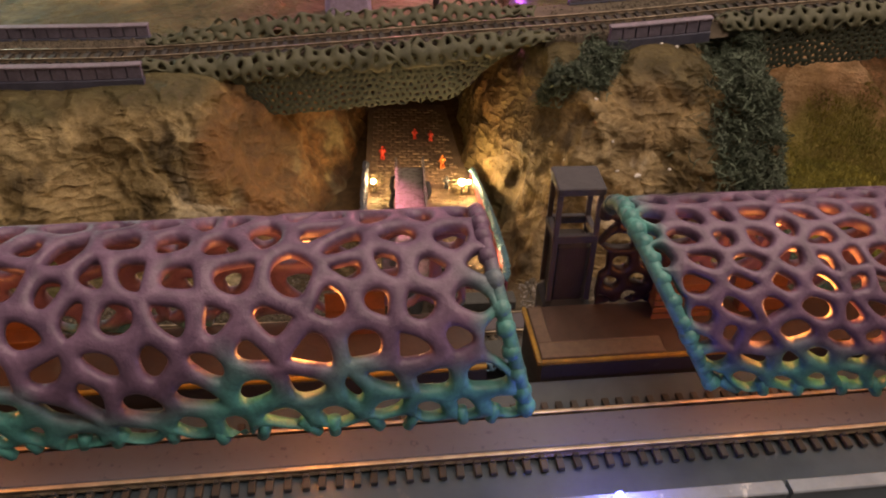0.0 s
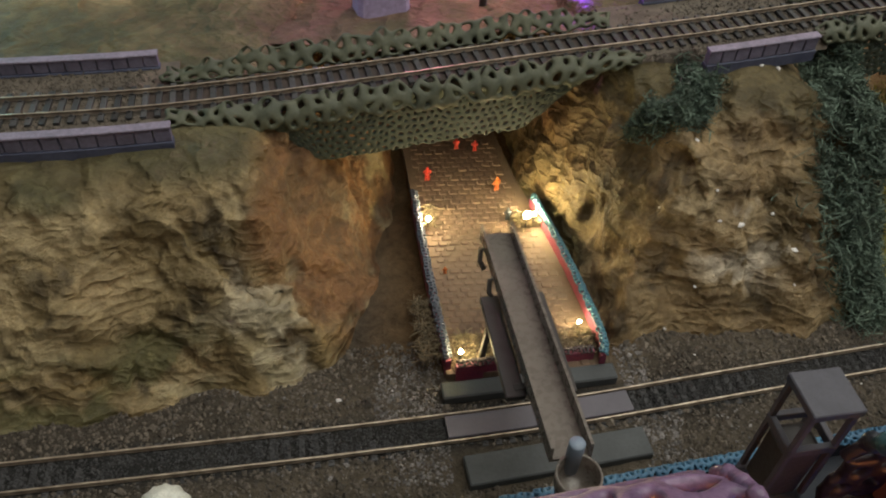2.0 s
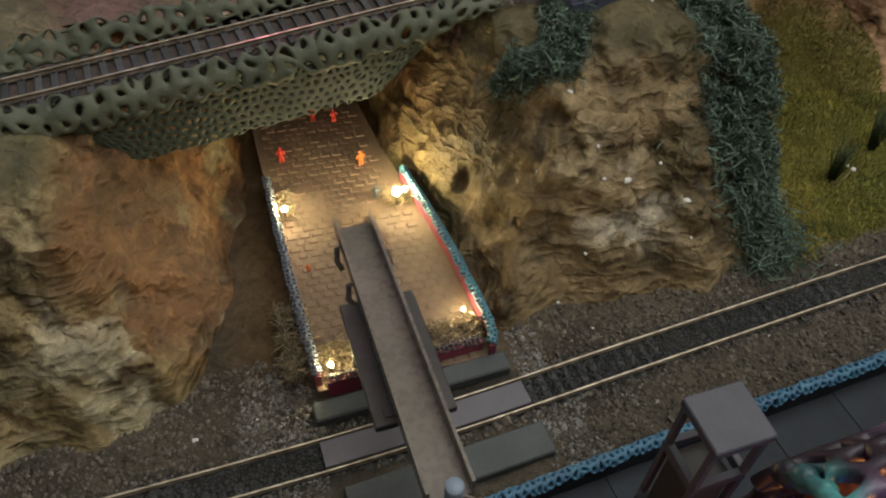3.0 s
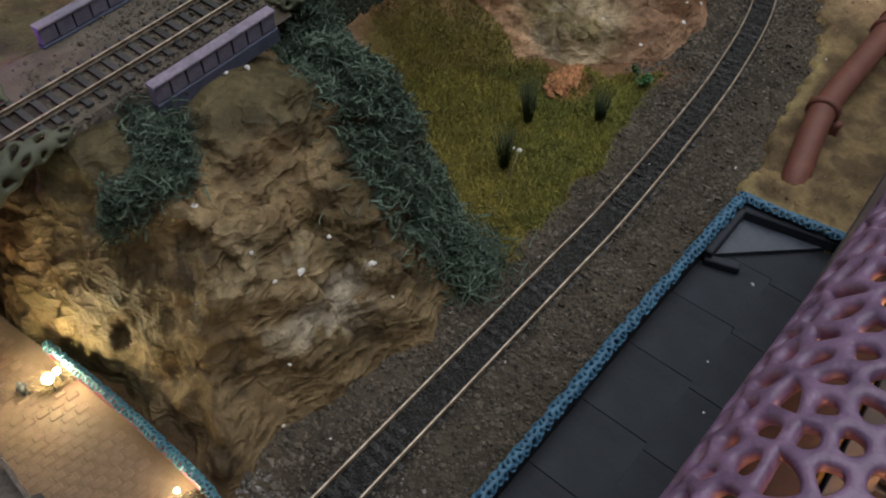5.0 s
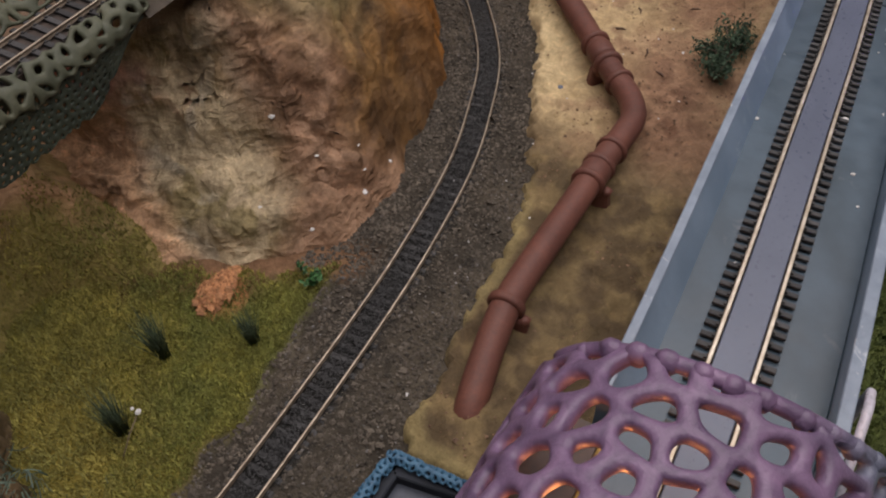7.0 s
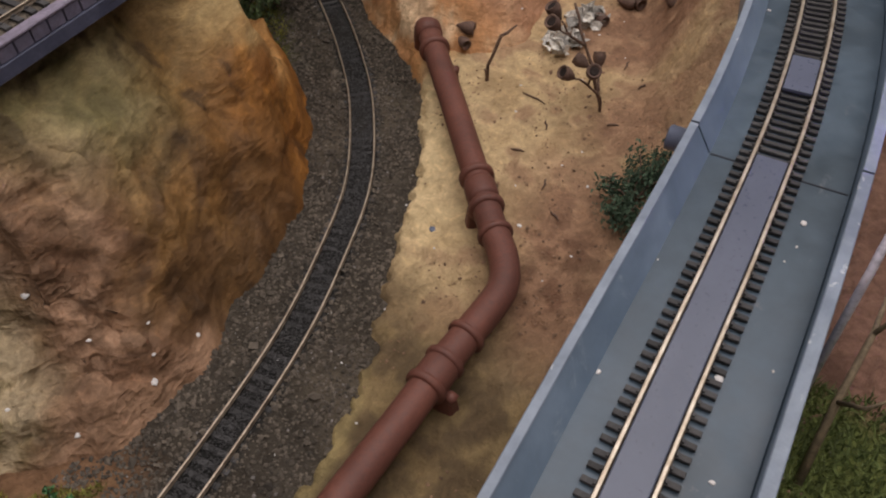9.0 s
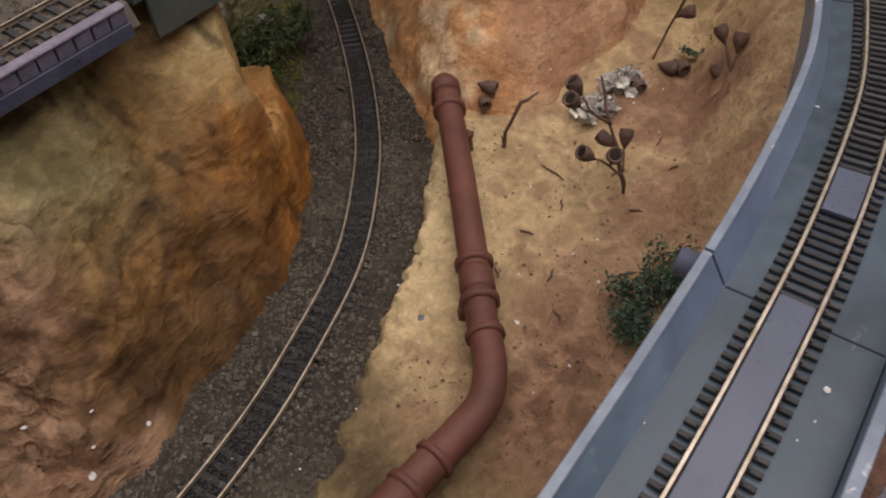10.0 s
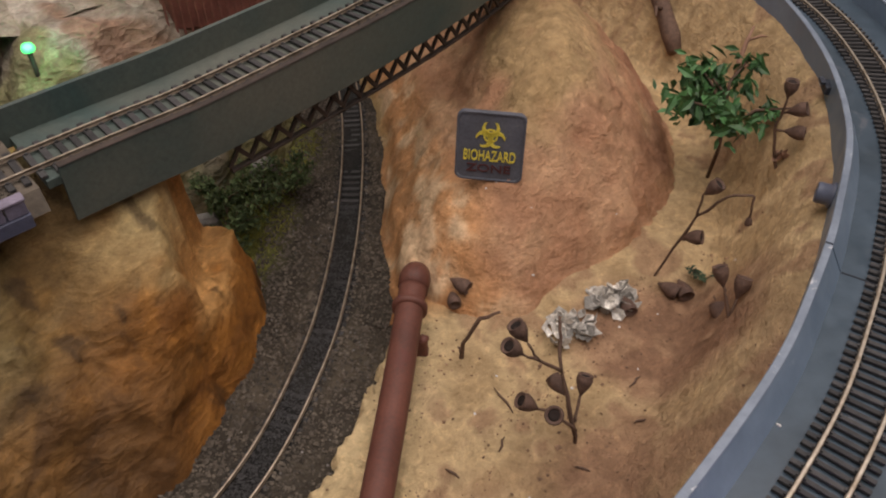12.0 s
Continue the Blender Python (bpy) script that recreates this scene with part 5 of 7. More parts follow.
def rim(line, parent, mat, width, up, seed):
    def place(u, v):
        k = min(max(v / width, 0), 1)
        return tuple(line.at(u, -0.0045 + 0.006 * k, up + 0.0028 * math.sin(k * 3.1)))
    lattice("lattice_rim", line.length, width, 0.0034, seed, 0.00115, place, mat, parent, 0.0026)


rim(YARD, yard, M_BLUE, 0.0072, 0.0132, 71)
SIDE = Line([(0.3598, 0.3395, 0.0), (0.364, 0.318, 0.0), (0.370, 0.295, 0.0), (0.378, 0.262, 0.0), (0.386, 0.225, 0.0)])
put("rim_wall", *sweep(SIDE, 0, SIDE.length, rect(-0.0035, 0.0005, -0.006, 0.0125)), M_SLATE, yard, smooth=False)
rim(SIDE, yard, M_BLUE, 0.0072, 0.0132, 72)
brace = holder("corner_bracket", "dark slate triangular corner bracket in the yard", "bracket")
put("brace_plate", *joined([([(0.3530, 0.3335, 0.0020), (0.3690, 0.2870, 0.0020), (0.3180, 0.3280, 0.0020), (0.3530, 0.3335, 0.0050), (0.3690, 0.2870, 0.0050), (0.3180, 0.3280, 0.0050)], [(0, 2, 1), (3, 4, 5), (0, 1, 4, 3), (1, 2, 5, 4), (2, 0, 3, 5)])]), M_BRACE, brace, smooth=False)
for a, b in (((0.3545, 0.3345), (0.3705, 0.2850)), ((0.3545, 0.3345), (0.3120, 0.3290))):
    put("brace_bar", *beam((*a, 0.0075), (*b, 0.0075), 0.006, 0.008), M_SLATE, brace, smooth=False)
put("brace_bar", *beam((0.3120, 0.3290, 0.0045), (0.3200, 0.3120, 0.0045), 0.005, 0.005), M_SLATE, brace, smooth=False)

# ---------------------------------------------------------------- watch tower
tower = holder("watch_tower", "grey printed open watch tower beside the platform", "tower")
TX, TY, TT = 0.0520, 0.2500, 4.0
c, s = math.cos(radians(TT)), math.sin(radians(TT))


def at_tower(x, y, z):
    return (TX + x * c - y * s, TY + x * s + y * c, z)


put("roof", *block(TX, TY, 0.1585, 0.0176, 0.0168, 0.0032, TT), M_GREYPRINT, tower, smooth=False)
for sx in (-1, 1):
    for sy in (-1, 1):
        put("post", *beam(at_tower(sx * 0.0076, sy * 0.0068, 0.108), at_tower(sx * 0.0074, sy * 0.0067, 0.1570), 0.0020, 0.0020, (1, 0, 0)), M_GREYPRINT, tower, smooth=False)
for sx, sy in ((-1, 0), (1, 0), (0, -1), (0, 1)):
    lx, ly = (0.0012, 0.0140) if sx else (0.0155, 0.0012)
    p = at_tower(sx * 0.0076, sy * 0.0068, 0)
    put("rail_ring", *block(p[0], p[1], 0.1375, lx + 0.001, ly + 0.001, 0.0035, TT), M_GREYPRINT, tower, smooth=False)
put("booth", *block(TX, TY, 0.120, 0.0140, 0.0124, 0.028, TT), M_DARKPRINT, tower, smooth=False)
put("stand", *block(TX, TY, 0.0525, 0.019, 0.0175, 0.110, TT), M_SLATE, tower, smooth=False)

# ---------------------------------------------------------------- lit alley
alley = holder("alley", "cobbled lane between low crimson walls", "lane", kind="structure")


def alley_edge(y):
    return float(np.interp(y, [0.376, 0.434, 0.488, 0.563, 0.64], [-0.043, -0.047, -0.050, -0.054, -0.058])), float(np.interp(y, [0.376, 0.395, 0.446, 0.492, 0.544, 0.64], [0.041, 0.042, 0.036, 0.028, 0.017, 0.004]))


bed = []
for y in np.linspace(0.377, 0.64, 40):
    a, b = alley_edge(y)
    bed += [(a - 0.002, y, 0.0026), (b + 0.002, y, 0.0026), (a - 0.002, y, -0.008), (b + 0.002, y, -0.008)]
put("joint_bed", bed, [(4 * i, 4 * i + 1, 4 * i + 5, 4 * i + 4) for i in range(39)] + [(4 * i + 1, 4 * i + 3, 4 * i + 7, 4 * i + 5) for i in range(39)] + [(4 * i + 2, 4 * i, 4 * i + 4, 4 * i + 6) for i in range(39)] + [(2, 3, 1, 0)], M_MORTAR, alley, smooth=False)
cobble_data = [mesh_data("cobble", *block(0, 0, 0, 0.0062 * k, 0.0042, 0.0024, 0, 0.0006, 0.96), M_COBBLE, False) for k in (0.86, 1.0, 1.1)]
row, far = 0, []
y = 0.380
while y < 0.632:
    a, b = alley_edge(y)
    x = a + 0.0055 + (0.0034 if row % 2 else 0)
    while x < b - 0.005:
        p = (x + random.uniform(-0.0003, 0.0003), y + random.uniform(-0.0003, 0.0003), 0.0018 + random.uniform(-0.0003, 0.0004))
        if y < 0.505:
            ob = new("cobble", random.choice(cobble_data))
            ob.parent, ob.location, ob.rotation_euler = alley, p, (random.uniform(-0.05, 0.05), random.uniform(-0.05, 0.05), random.uniform(-0.04, 0.04))
        else:
            far.append(block(*p, 0.0060, 0.0042, 0.0024, random.uniform(-2, 2), 0.0006))
        x += 0.0071
    y += 0.0049
    row += 1
tagged(put("cobble_rest", *joined(far), M_COBBLE, alley, smooth=False), kind="stuff")


def alley_wall(points, label, crest=None):
    line = Line(points)
    thing = holder("lane_wall", label, "wall", "lane walls")
    put("wall_body", *sweep(line, 0, line.length, rect(-0.0016, 0.0016, -0.004, 0.0085)), M_CRIMSON, thing, smooth=False)

    def place(u, v):
        k = min(max(v / 0.005, 0), 1)
        return tuple(line.at(u, -0.0024 + 0.0048 * k, 0.0092 + 0.0018 * math.sin(k * 3.1)))
    lattice("wall_crest", line.length, 0.005, 0.0026, 5, 0.0007, place, crest or M_RIMTEAL, thing, 0.0016)


alley_wall([(0.042, 0.378, 0.002), (0.044, 0.395, 0.002), (0.038, 0.446, 0.002), (0.030, 0.492, 0.002), (0.026, 0.512, 0.002)], "low crimson lane wall with a turquoise lattice crest")
alley_wall([(-0.044, 0.380, 0.002), (-0.0485, 0.434, 0.002), (-0.0515, 0.488, 0.002), (-0.053, 0.52, 0.002)], "low crimson lane wall with a faded blue-grey crest", M_FADED)
alley_wall([(-0.040, 0.3775, 0.001), (-0.026, 0.3785, 0.001), (-0.012, 0.3795, 0.001)], "short crimson wall stub across the lane's mouth", M_FADEDARK)
alley_wall([(0.014, 0.3815, 0.001), (0.026, 0.3825, 0.001), (0.038, 0.3835, 0.001)], "short crimson wall stub across the lane's mouth", M_FADEDARK)
tagged(put("step_slab", *block(0.0, 0.3695, 0.0005, 0.098, 0.0105, 0.007, 4.5), M_SLAB, smooth=False), "dark slate step slab before the lane", "slab")
tagged(put("crossing_slab", *block(0.0075, 0.3245, -0.0012, 0.097, 0.017, 0.006, 6.5), M_SLAB, smooth=False), "dark slate crossing slab beside the low track", "slab")


def lane_lamp(x, y, z, power, size=0.0017):
    thing = holder("lane_lamp", "tiny glowing warm white lamp on a stub post", "lamp", "lane lamps")
    put("post", *tube([(x, y, -0.002), (x, y, z - size)], 0.0006, 8), M_DARKPRINT, thing)
    put("bulb", *lathe([(0.0001, -size), (size * 0.7, -size * 0.7), (size, 0), (size * 0.7, size * 0.7), (0.0001, size)], pose(x, y, z), 12), M_BULB, thing, "glowing warm bulb")
    bulb_light("lane_lamp_light", (x, y, z + size + 0.0012), power, (1.0, 0.78, 0.42), 0.0015)


LANE = 0.080
lane_lamp(-0.0455, 0.492, 0.012, LANE)
lane_lamp(0.0185, 0.491, 0.013, LANE * 1.4, 0.0026)
lane_lamp(0.0235, 0.493, 0.012, LANE * 0.6, 0.0016)
lane_lamp(-0.0370, 0.384, 0.013, LANE * 0.36, 0.0014)
lane_lamp(0.0345, 0.405, 0.008, LANE * 0.28, 0.0012)


def figurine(x, y, top, legs, tall=0.0095, turn=0.0):
    """A tiny plain figure: tapering body, two legs, arms and a head in one mesh."""
    m = pose(x, y, 0.0028, 0, 0, turn)
    k = tall / 0.0095
    bits = [tube([m @ Vector((sx * 0.0008 * k, 0, 0)), m @ Vector((sx * 0.0006 * k, 0, 0.0042 * k))], [0.0007 * k, 0.0008 * k], 7) for sx in (-1, 1)]
    bits.append(tube([m @ Vector((0, 0, z * k)) for z in (0.0040, 0.0055, 0.0070, 0.0076)], [0.0013 * k, 0.0015 * k, 0.0014 * k, 0.0006 * k], 9))
    bits += [tube([m @ Vector((sx * 0.0014 * k, 0, 0.0070 * k)), m @ Vector((sx * 0.0021 * k, 0.0006 * k, 0.0045 * k))], 0.0005 * k, 6) for sx in (-1, 1)]
    bits.append(lathe([(0.0001, -0.0009 * k), (0.0008 * k, -0.0004 * k), (0.0009 * k, 0.0002 * k), (0.0001, 0.0011 * k)], m @ Matrix.Translation((0, 0, 0.0085 * k)), 9))
    ob = put("figurine", *joined(bits), top)
    return tagged(ob, "tiny %s painted plain figurine standing in the lane" % legs, "figurine", "lane figurines")


figurine(-0.042, 0.541, M_FIGRED, "red", 0.012)
figurine(0.0045, 0.528, M_FIGORANGE, "orange", 0.012, 20)
figurine(-0.005, 0.572, M_FIGRED, "red", 0.010)
figurine(-0.018, 0.575, M_FIGRED, "red", 0.010)
figurine(0.0075, 0.498, M_FIGDARK, "dark", 0.011)
figurine(-0.0385, 0.452, M_FIGORANGE, "orange", 0.006)

# ---------------------------------------------------------------- loading chute
chute = holder("loading_chute", "long brown-grey channel chute with a round hopper end", "chute")
NEAR, FAR = Vector((-0.0085, 0.276, 0.0800)), Vector((-0.0165, 0.424, 0.0650))
ax = (FAR - NEAR).normalized()
sd = ax.cross(Vector((0, 0, 1))).normalized()
upv = sd.cross(ax)


def at_chute(u, o, h):
    return tuple(NEAR + ax * u + sd * o + upv * h)


L = (FAR - NEAR).length
prof = [(-0.0088, 0.0052), (-0.0088, -0.0034), (0.0088, -0.0034), (0.0088, 0.0052), (0.0075, 0.0052), (0.0075, -0.0020), (-0.0075, -0.0020), (-0.0075, 0.0052)]
vv = [at_chute(u, o, h) for u in np.linspace(0.004, L, 12) for o, h in prof]
ff = [(i * 8 + j, i * 8 + (j + 1) % 8, i * 8 + 8 + (j + 1) % 8, i * 8 + 8 + j) for i in range(11) for j in range(8)]
ff += [(0, 1, 6, 7), (1, 2, 5, 6), (2, 3, 4, 5), (88, 95, 94, 89), (89, 94, 93, 90), (90, 93, 92, 91)]
channel = put("channel", vv, ff, M_CHUTE, chute, smooth=False)
cup = [(0.0001, -0.010), (0.0075, -0.010), (0.0090, -0.004), (0.0094, 0.0035), (0.0087, 0.0038), (0.0083, 0.0030), (0.0078, -0.003), (0.0066, -0.008), (0.0001, -0.008)]
put("hopper", *lathe(cup, pose(NEAR.x + 0.0005, NEAR.y - 0.006, NEAR.z - 0.002), 26), M_CHUTE, chute)
put("spindle", *lathe([(0.0001, -0.009), (0.0031, -0.009), (0.0033, 0.010), (0.0030, 0.0106), (0.0001, 0.0108)], pose(NEAR.x, NEAR.y + 0.002, NEAR.z + 0.001), 16), M_COPING, chute, "light grey round spindle cap")
put("pillar", *tube([(NEAR.x + 0.0005, NEAR.y - 0.006, -0.003), (NEAR.x + 0.0005, NEAR.y - 0.006, NEAR.z - 0.0105)], [0.0052, 0.0042], 16), M_DARKPRINT, chute)
for o in (-0.0118, 0.0118):
    put("side_plate", *beam(at_chute(0.045, o, -0.013), at_chute(0.108, o, -0.010), 0.0090, 0.0035), M_DARKPRINT, chute, smooth=False)
    put("leg", *beam(at_chute(0.100, o * 0.95, -0.013), (at_chute(0.100, o, 0)[0], at_chute(0.100, o, 0)[1] + 0.010, -0.002), 0.003, 0.003, (1, 0, 0)), M_DARKPRINT, chute, smooth=False)
for u in (0.050, 0.104):
    put("cross_bar", *beam(at_chute(u, -0.012, -0.012), at_chute(u, 0.012, -0.012), 0.004, 0.003), M_DARKPRINT, chute, smooth=False)
put("rib", *beam(at_chute(0.075, 0, -0.0036), at_chute(0.075, 0, -0.0125), 0.006, 0.003, (1, 0, 0)), M_DARKPRINT, chute, smooth=False)
for u, o in ((L - 0.012, -0.0078), (L - 0.020, 0.0078), (L - 0.036, -0.0078)):
    put("hook", *tube([at_chute(u, o, -0.002), at_chute(u, o * 1.35, -0.003), at_chute(u - 0.003, o * 1.45, -0.008), at_chute(u - 0.007, o * 1.25, -0.010)], 0.0014, 8), M_DARKPRINT, channel, "dark curved hook")

# ---------------------------------------------------------------- pipe
PIPE = Line([(0.398, 0.3262, -0.004), (0.409, 0.3305, 0.0040), (0.442, 0.3415, 0.0120), (0.471, 0.348, 0.0160), (0.540, 0.3555, 0.0195), (0.580, 0.3605, 0.0200), (0.612, 0.3630, 0.0205), (0.632, 0.3665, 0.0205), (0.648, 0.3780, 0.0210), (0.664, 0.3985, 0.0215), (0.687, 0.4265, 0.0225), (0.732, 0.482, 0.0250), (0.778, 0.5405, 0.0280)])
pipe = holder("rusty_pipe", "rust-red painted model pipeline with collars crossing the sand", "pipe")
PR = 0.0088
pipe_run = put("tube", *tube([PIPE.at(q) for q in np.linspace(0, PIPE.length, 90)], [PR * (0.94 + 0.0 * i) for i in range(90)], 22), M_PIPE, pipe)


def collar(x, wide, r=1.16):
    q = PIPE.at_x(x)
    a, b = q - wide / 2, q + wide / 2
    put("collar", *tube([PIPE.at(a), PIPE.at(a + wide * 0.18), PIPE.at(b - wide * 0.18), PIPE.at(b)], [PR * 1.0, PR * r, PR * r, PR * 1.0], 22), M_PIPE, pipe_run)


for x, wide, r in ((0.460, 0.0055, 1.20), (0.562, 0.0045, 1.20), (0.570, 0.0150, 1.07), (0.578, 0.0045, 1.18), (0.596, 0.0040, 1.15), (0.659, 0.0040, 1.15), (0.672, 0.0050, 1.20), (0.680, 0.0150, 1.08), (0.688, 0.0045, 1.20), (0.768, 0.0050, 1.20)):
    collar(x, wide, r)
e = PIPE.at(PIPE.length)
w = PIPE.way(PIPE.length)
put("end_bend", *tube([tuple(e), (e[0] + w[0] * 0.006, e[1] + w[1] * 0.006, e[2] + 0.0015), (e[0] + w[0] * 0.012, e[1] + w[1] * 0.012, e[2] - 0.002), (e[0] + w[0] * 0.015, e[1] + w[1] * 0.015, e[2] - 0.009), (e[0] + w[0] * 0.016, e[1] + w[1] * 0.016, e[2] - 0.03)], [PR * 1.05] * 5, 20), M_PIPE, pipe)
for x, off in ((0.459, -0.0045), (0.566, -0.0045), (0.676, 0.0015), (0.757, -0.0040)):
    q = PIPE.at_x(x)
    b, w = PIPE.at(q, off, 0), PIPE.way(q)
    turn = math.degrees(math.atan2(w[1], w[0]))
    low, high = -0.004, float(b[2]) - 0.0045
    put("saddle", *block(b[0], b[1], (low + high) / 2, 0.0085, 0.0205, high - low, turn, 0.0014, 0.75), M_PIPE, pipe, smooth=False)
    put("clamp", *tube([tuple(PIPE.at(q, off * 2.0, -0.005)), tuple(PIPE.at(q, off * 2.9, -0.007))], [0.0030, 0.0034], 12), M_PIPE, pipe_run)

# ---------------------------------------------------------------- sign on the hill
sign = holder("hazard_sign", "dark slate hazard sign with yellow lettering on the sandstone hill", "sign")
SX = Vector((0.75, -0.66, 0.0)).normalized()
SY = Vector((0.10, 0.18, 0.97)).normalized()
SZ = SX.cross(SY).normalized()
SY = SZ.cross(SX)
SM = Matrix.Translation((0.8465, 0.5625, 0.0915)) @ Matrix((SX, SY, SZ)).transposed().to_4x4() @ Matrix.Scale(1.10, 4)


def rounded(w, h, r, n=6):
    out = []
    for cx, cy, a0 in ((w / 2 - r, h / 2 - r, 0), (-w / 2 + r, h / 2 - r, 90), (-w / 2 + r, -h / 2 + r, 180), (w / 2 - r, -h / 2 + r, 270)):
        out += [(cx + r * math.cos(radians(a0 + 90 * i / n)), cy + r * math.sin(radians(a0 + 90 * i / n))) for i in range(n + 1)]
    return out


loops = [(1.0, -0.0022), (1.0, 0.0006), (0.985, 0.0011), (0.945, 0.0011), (0.93, 0.0004)]
ring = rounded(0.0375, 0.0400, 0.0042)
verts = [tuple(SM @ Vector((x * k, y * k, z))) for k, z in loops for x, y in ring]
n = len(ring)
faces = [(i * n + j, i * n + (j + 1) % n, (i + 1) * n + (j + 1) % n, (i + 1) * n + j) for i in range(len(loops) - 1) for j in range(n)]
board = put("board", verts, faces + [tuple(range(n - 1, -1, -1)), tuple(range((len(loops) - 1) * n, len(loops) * n))], M_SIGN, sign, smooth=False)
put("stake", *beam(SM @ Vector((0, 0.006, -0.002)), SM @ Vector((0, -0.012, -0.030)), 0.004, 0.004), M_TWIG, sign, smooth=False)


def lettering(text, size, y, mat, name, wide):
    curve = bpy.data.curves.new(name, "FONT")
    curve.body, curve.size, curve.align_x, curve.extrude, curve.offset = text, size, "CENTER", 0.0004, size * 0.012
    temp = new(name, curve)
    bpy.context.view_layer.update()
    me = bpy.data.meshes.new_from_object(temp)
    bpy.data.objects.remove(temp)
    me.materials.clear()
    me.materials.append(mat)
    xs = [q.co.x for q in me.vertices]
    squeeze = wide / (max(xs) - min(xs))
    ob = new(name, me)
    ob.parent = board
    ob.matrix_basis = SM @ pose(0, y, 0.0007) @ Matrix.Diagonal((squeeze, 1, 1, 1))


lettering("BIOHAZARD", 0.0086, -0.0080, M_SIGNYEL, "lettering", 0.0285)
lettering("ZONE", 0.0064, -0.0146, M_SIGNRED, "lettering", 0.0245)


def arc_band(cx, cy, r0, r1, a0, a1, lift, steps=24, shift=(0, 0)):
    """A flat raised band between two circles: an arc that thins to its tips where the inner circle is shifted."""
    v, f = [], []
    for i in range(steps + 1):
        a = radians(a0 + (a1 - a0) * i / steps)
        v += [(cx + r1 * math.cos(a), cy + r1 * math.sin(a), lift), (cx + shift[0] + r0 * math.cos(a), cy + shift[1] + r0 * math.sin(a), lift)]
    m = len(v)
    v += [(x, y, 0.0003) for x, y, _ in v]
    for i in range(steps):
        k = 2 * i
        f += [(k, k + 2, k + 3, k + 1), (k, k + m, k + m + 2, k + 2), (k + 1, k + 3, k + m + 3, k + m + 1)]
    return v, f


bits = [arc_band(0, 0, 0.0021, 0.0028, 0, 360, 0.0009, 40)]
for k in range(3):
    a = 90 + 120 * k
    ca, sa = math.cos(radians(a)), math.sin(radians(a))
    bits.append(arc_band(ca * 0.0027, sa * 0.0027, 0.0022, 0.0034, a + 38, a + 322, 0.0011, 30, (ca * 0.0009, sa * 0.0009)))
v, f = joined(bits)
put("hazard_symbol", [tuple(SM @ Vector((x * 1.42, y * 1.42 + 0.0066, z))) for x, y, z in v], f, M_SIGNYEL, board, "yellow hazard symbol", smooth=False)


# ---------------------------------------------------------------- gumnut twigs
def gumnut(tip, stalk, k=1.0):
    """A cup-shaped pod that opens away from its stalk."""
    d = (Vector(tip) - Vector(stalk)).normalized()
    m = Matrix.Translation(tip) @ d.to_track_quat("Z", "Y").to_matrix().to_4x4()
    prof = [(0.0007, -0.0070), (0.0013, -0.0056), (0.0027, -0.0034), (0.0039, -0.0006), (0.0044, 0.0018), (0.0041, 0.0032), (0.0038, 0.0038), (0.0042, 0.0044), (0.0036, 0.0046), (0.0027, 0.0036), (0.0022, 0.0020), (0.0001, 0.0016)]
    return lathe([(r * k, z * k) for r, z in prof], m, 14)


def gum_twig(branches, nuts, label, group="gumnut twigs"):
    thing = holder("gumnut_twig", label, "twig", group)
    for pts, r0, r1 in branches:
        n = len(pts)
        rad = [r0 + (r1 - r0) * i / (n - 1) for i in range(n)]
        mids, rr = [], []
        for i in range(n - 1):
            a, b = Vector(pts[i]), Vector(pts[i + 1])
            for t in (0, 0.33, 0.66):
                mids.append(a.lerp(b, t) + Vector((random.uniform(-1, 1), random.uniform(-1, 1), random.uniform(-1, 1))) * 0.0005)
                rr.append((rad[i] * (1 - t) + rad[i + 1] * t) * random.uniform(0.85, 1.2))
        mids.append(Vector(pts[-1]))
        rr.append(rad[-1])
        put("stem", *tube(mids, rr, 8), M_TWIG, thing)
    for tip, stalk, k in nuts:
        pod = put("gumnut", *gumnut(tip, stalk, k), M_POD, thing)
        d = (Vector(tip) - Vector(stalk)).normalized()
        m = Matrix.Translation(tip) @ d.to_track_quat("Z", "Y").to_matrix().to_4x4()
        # near-black dish: the shade inside the pod's hollow given as colour
        put("mouth", *lathe([(0.0001, 0.0030 * k), (0.0012 * k, 0.0029 * k), (0.0026 * k, 0.0037 * k), (0.0024 * k, 0.0022 * k), (0.0001, 0.0020 * k)], m, 12), M_MOUTH, pod, "dark hollow mouth of the pod")


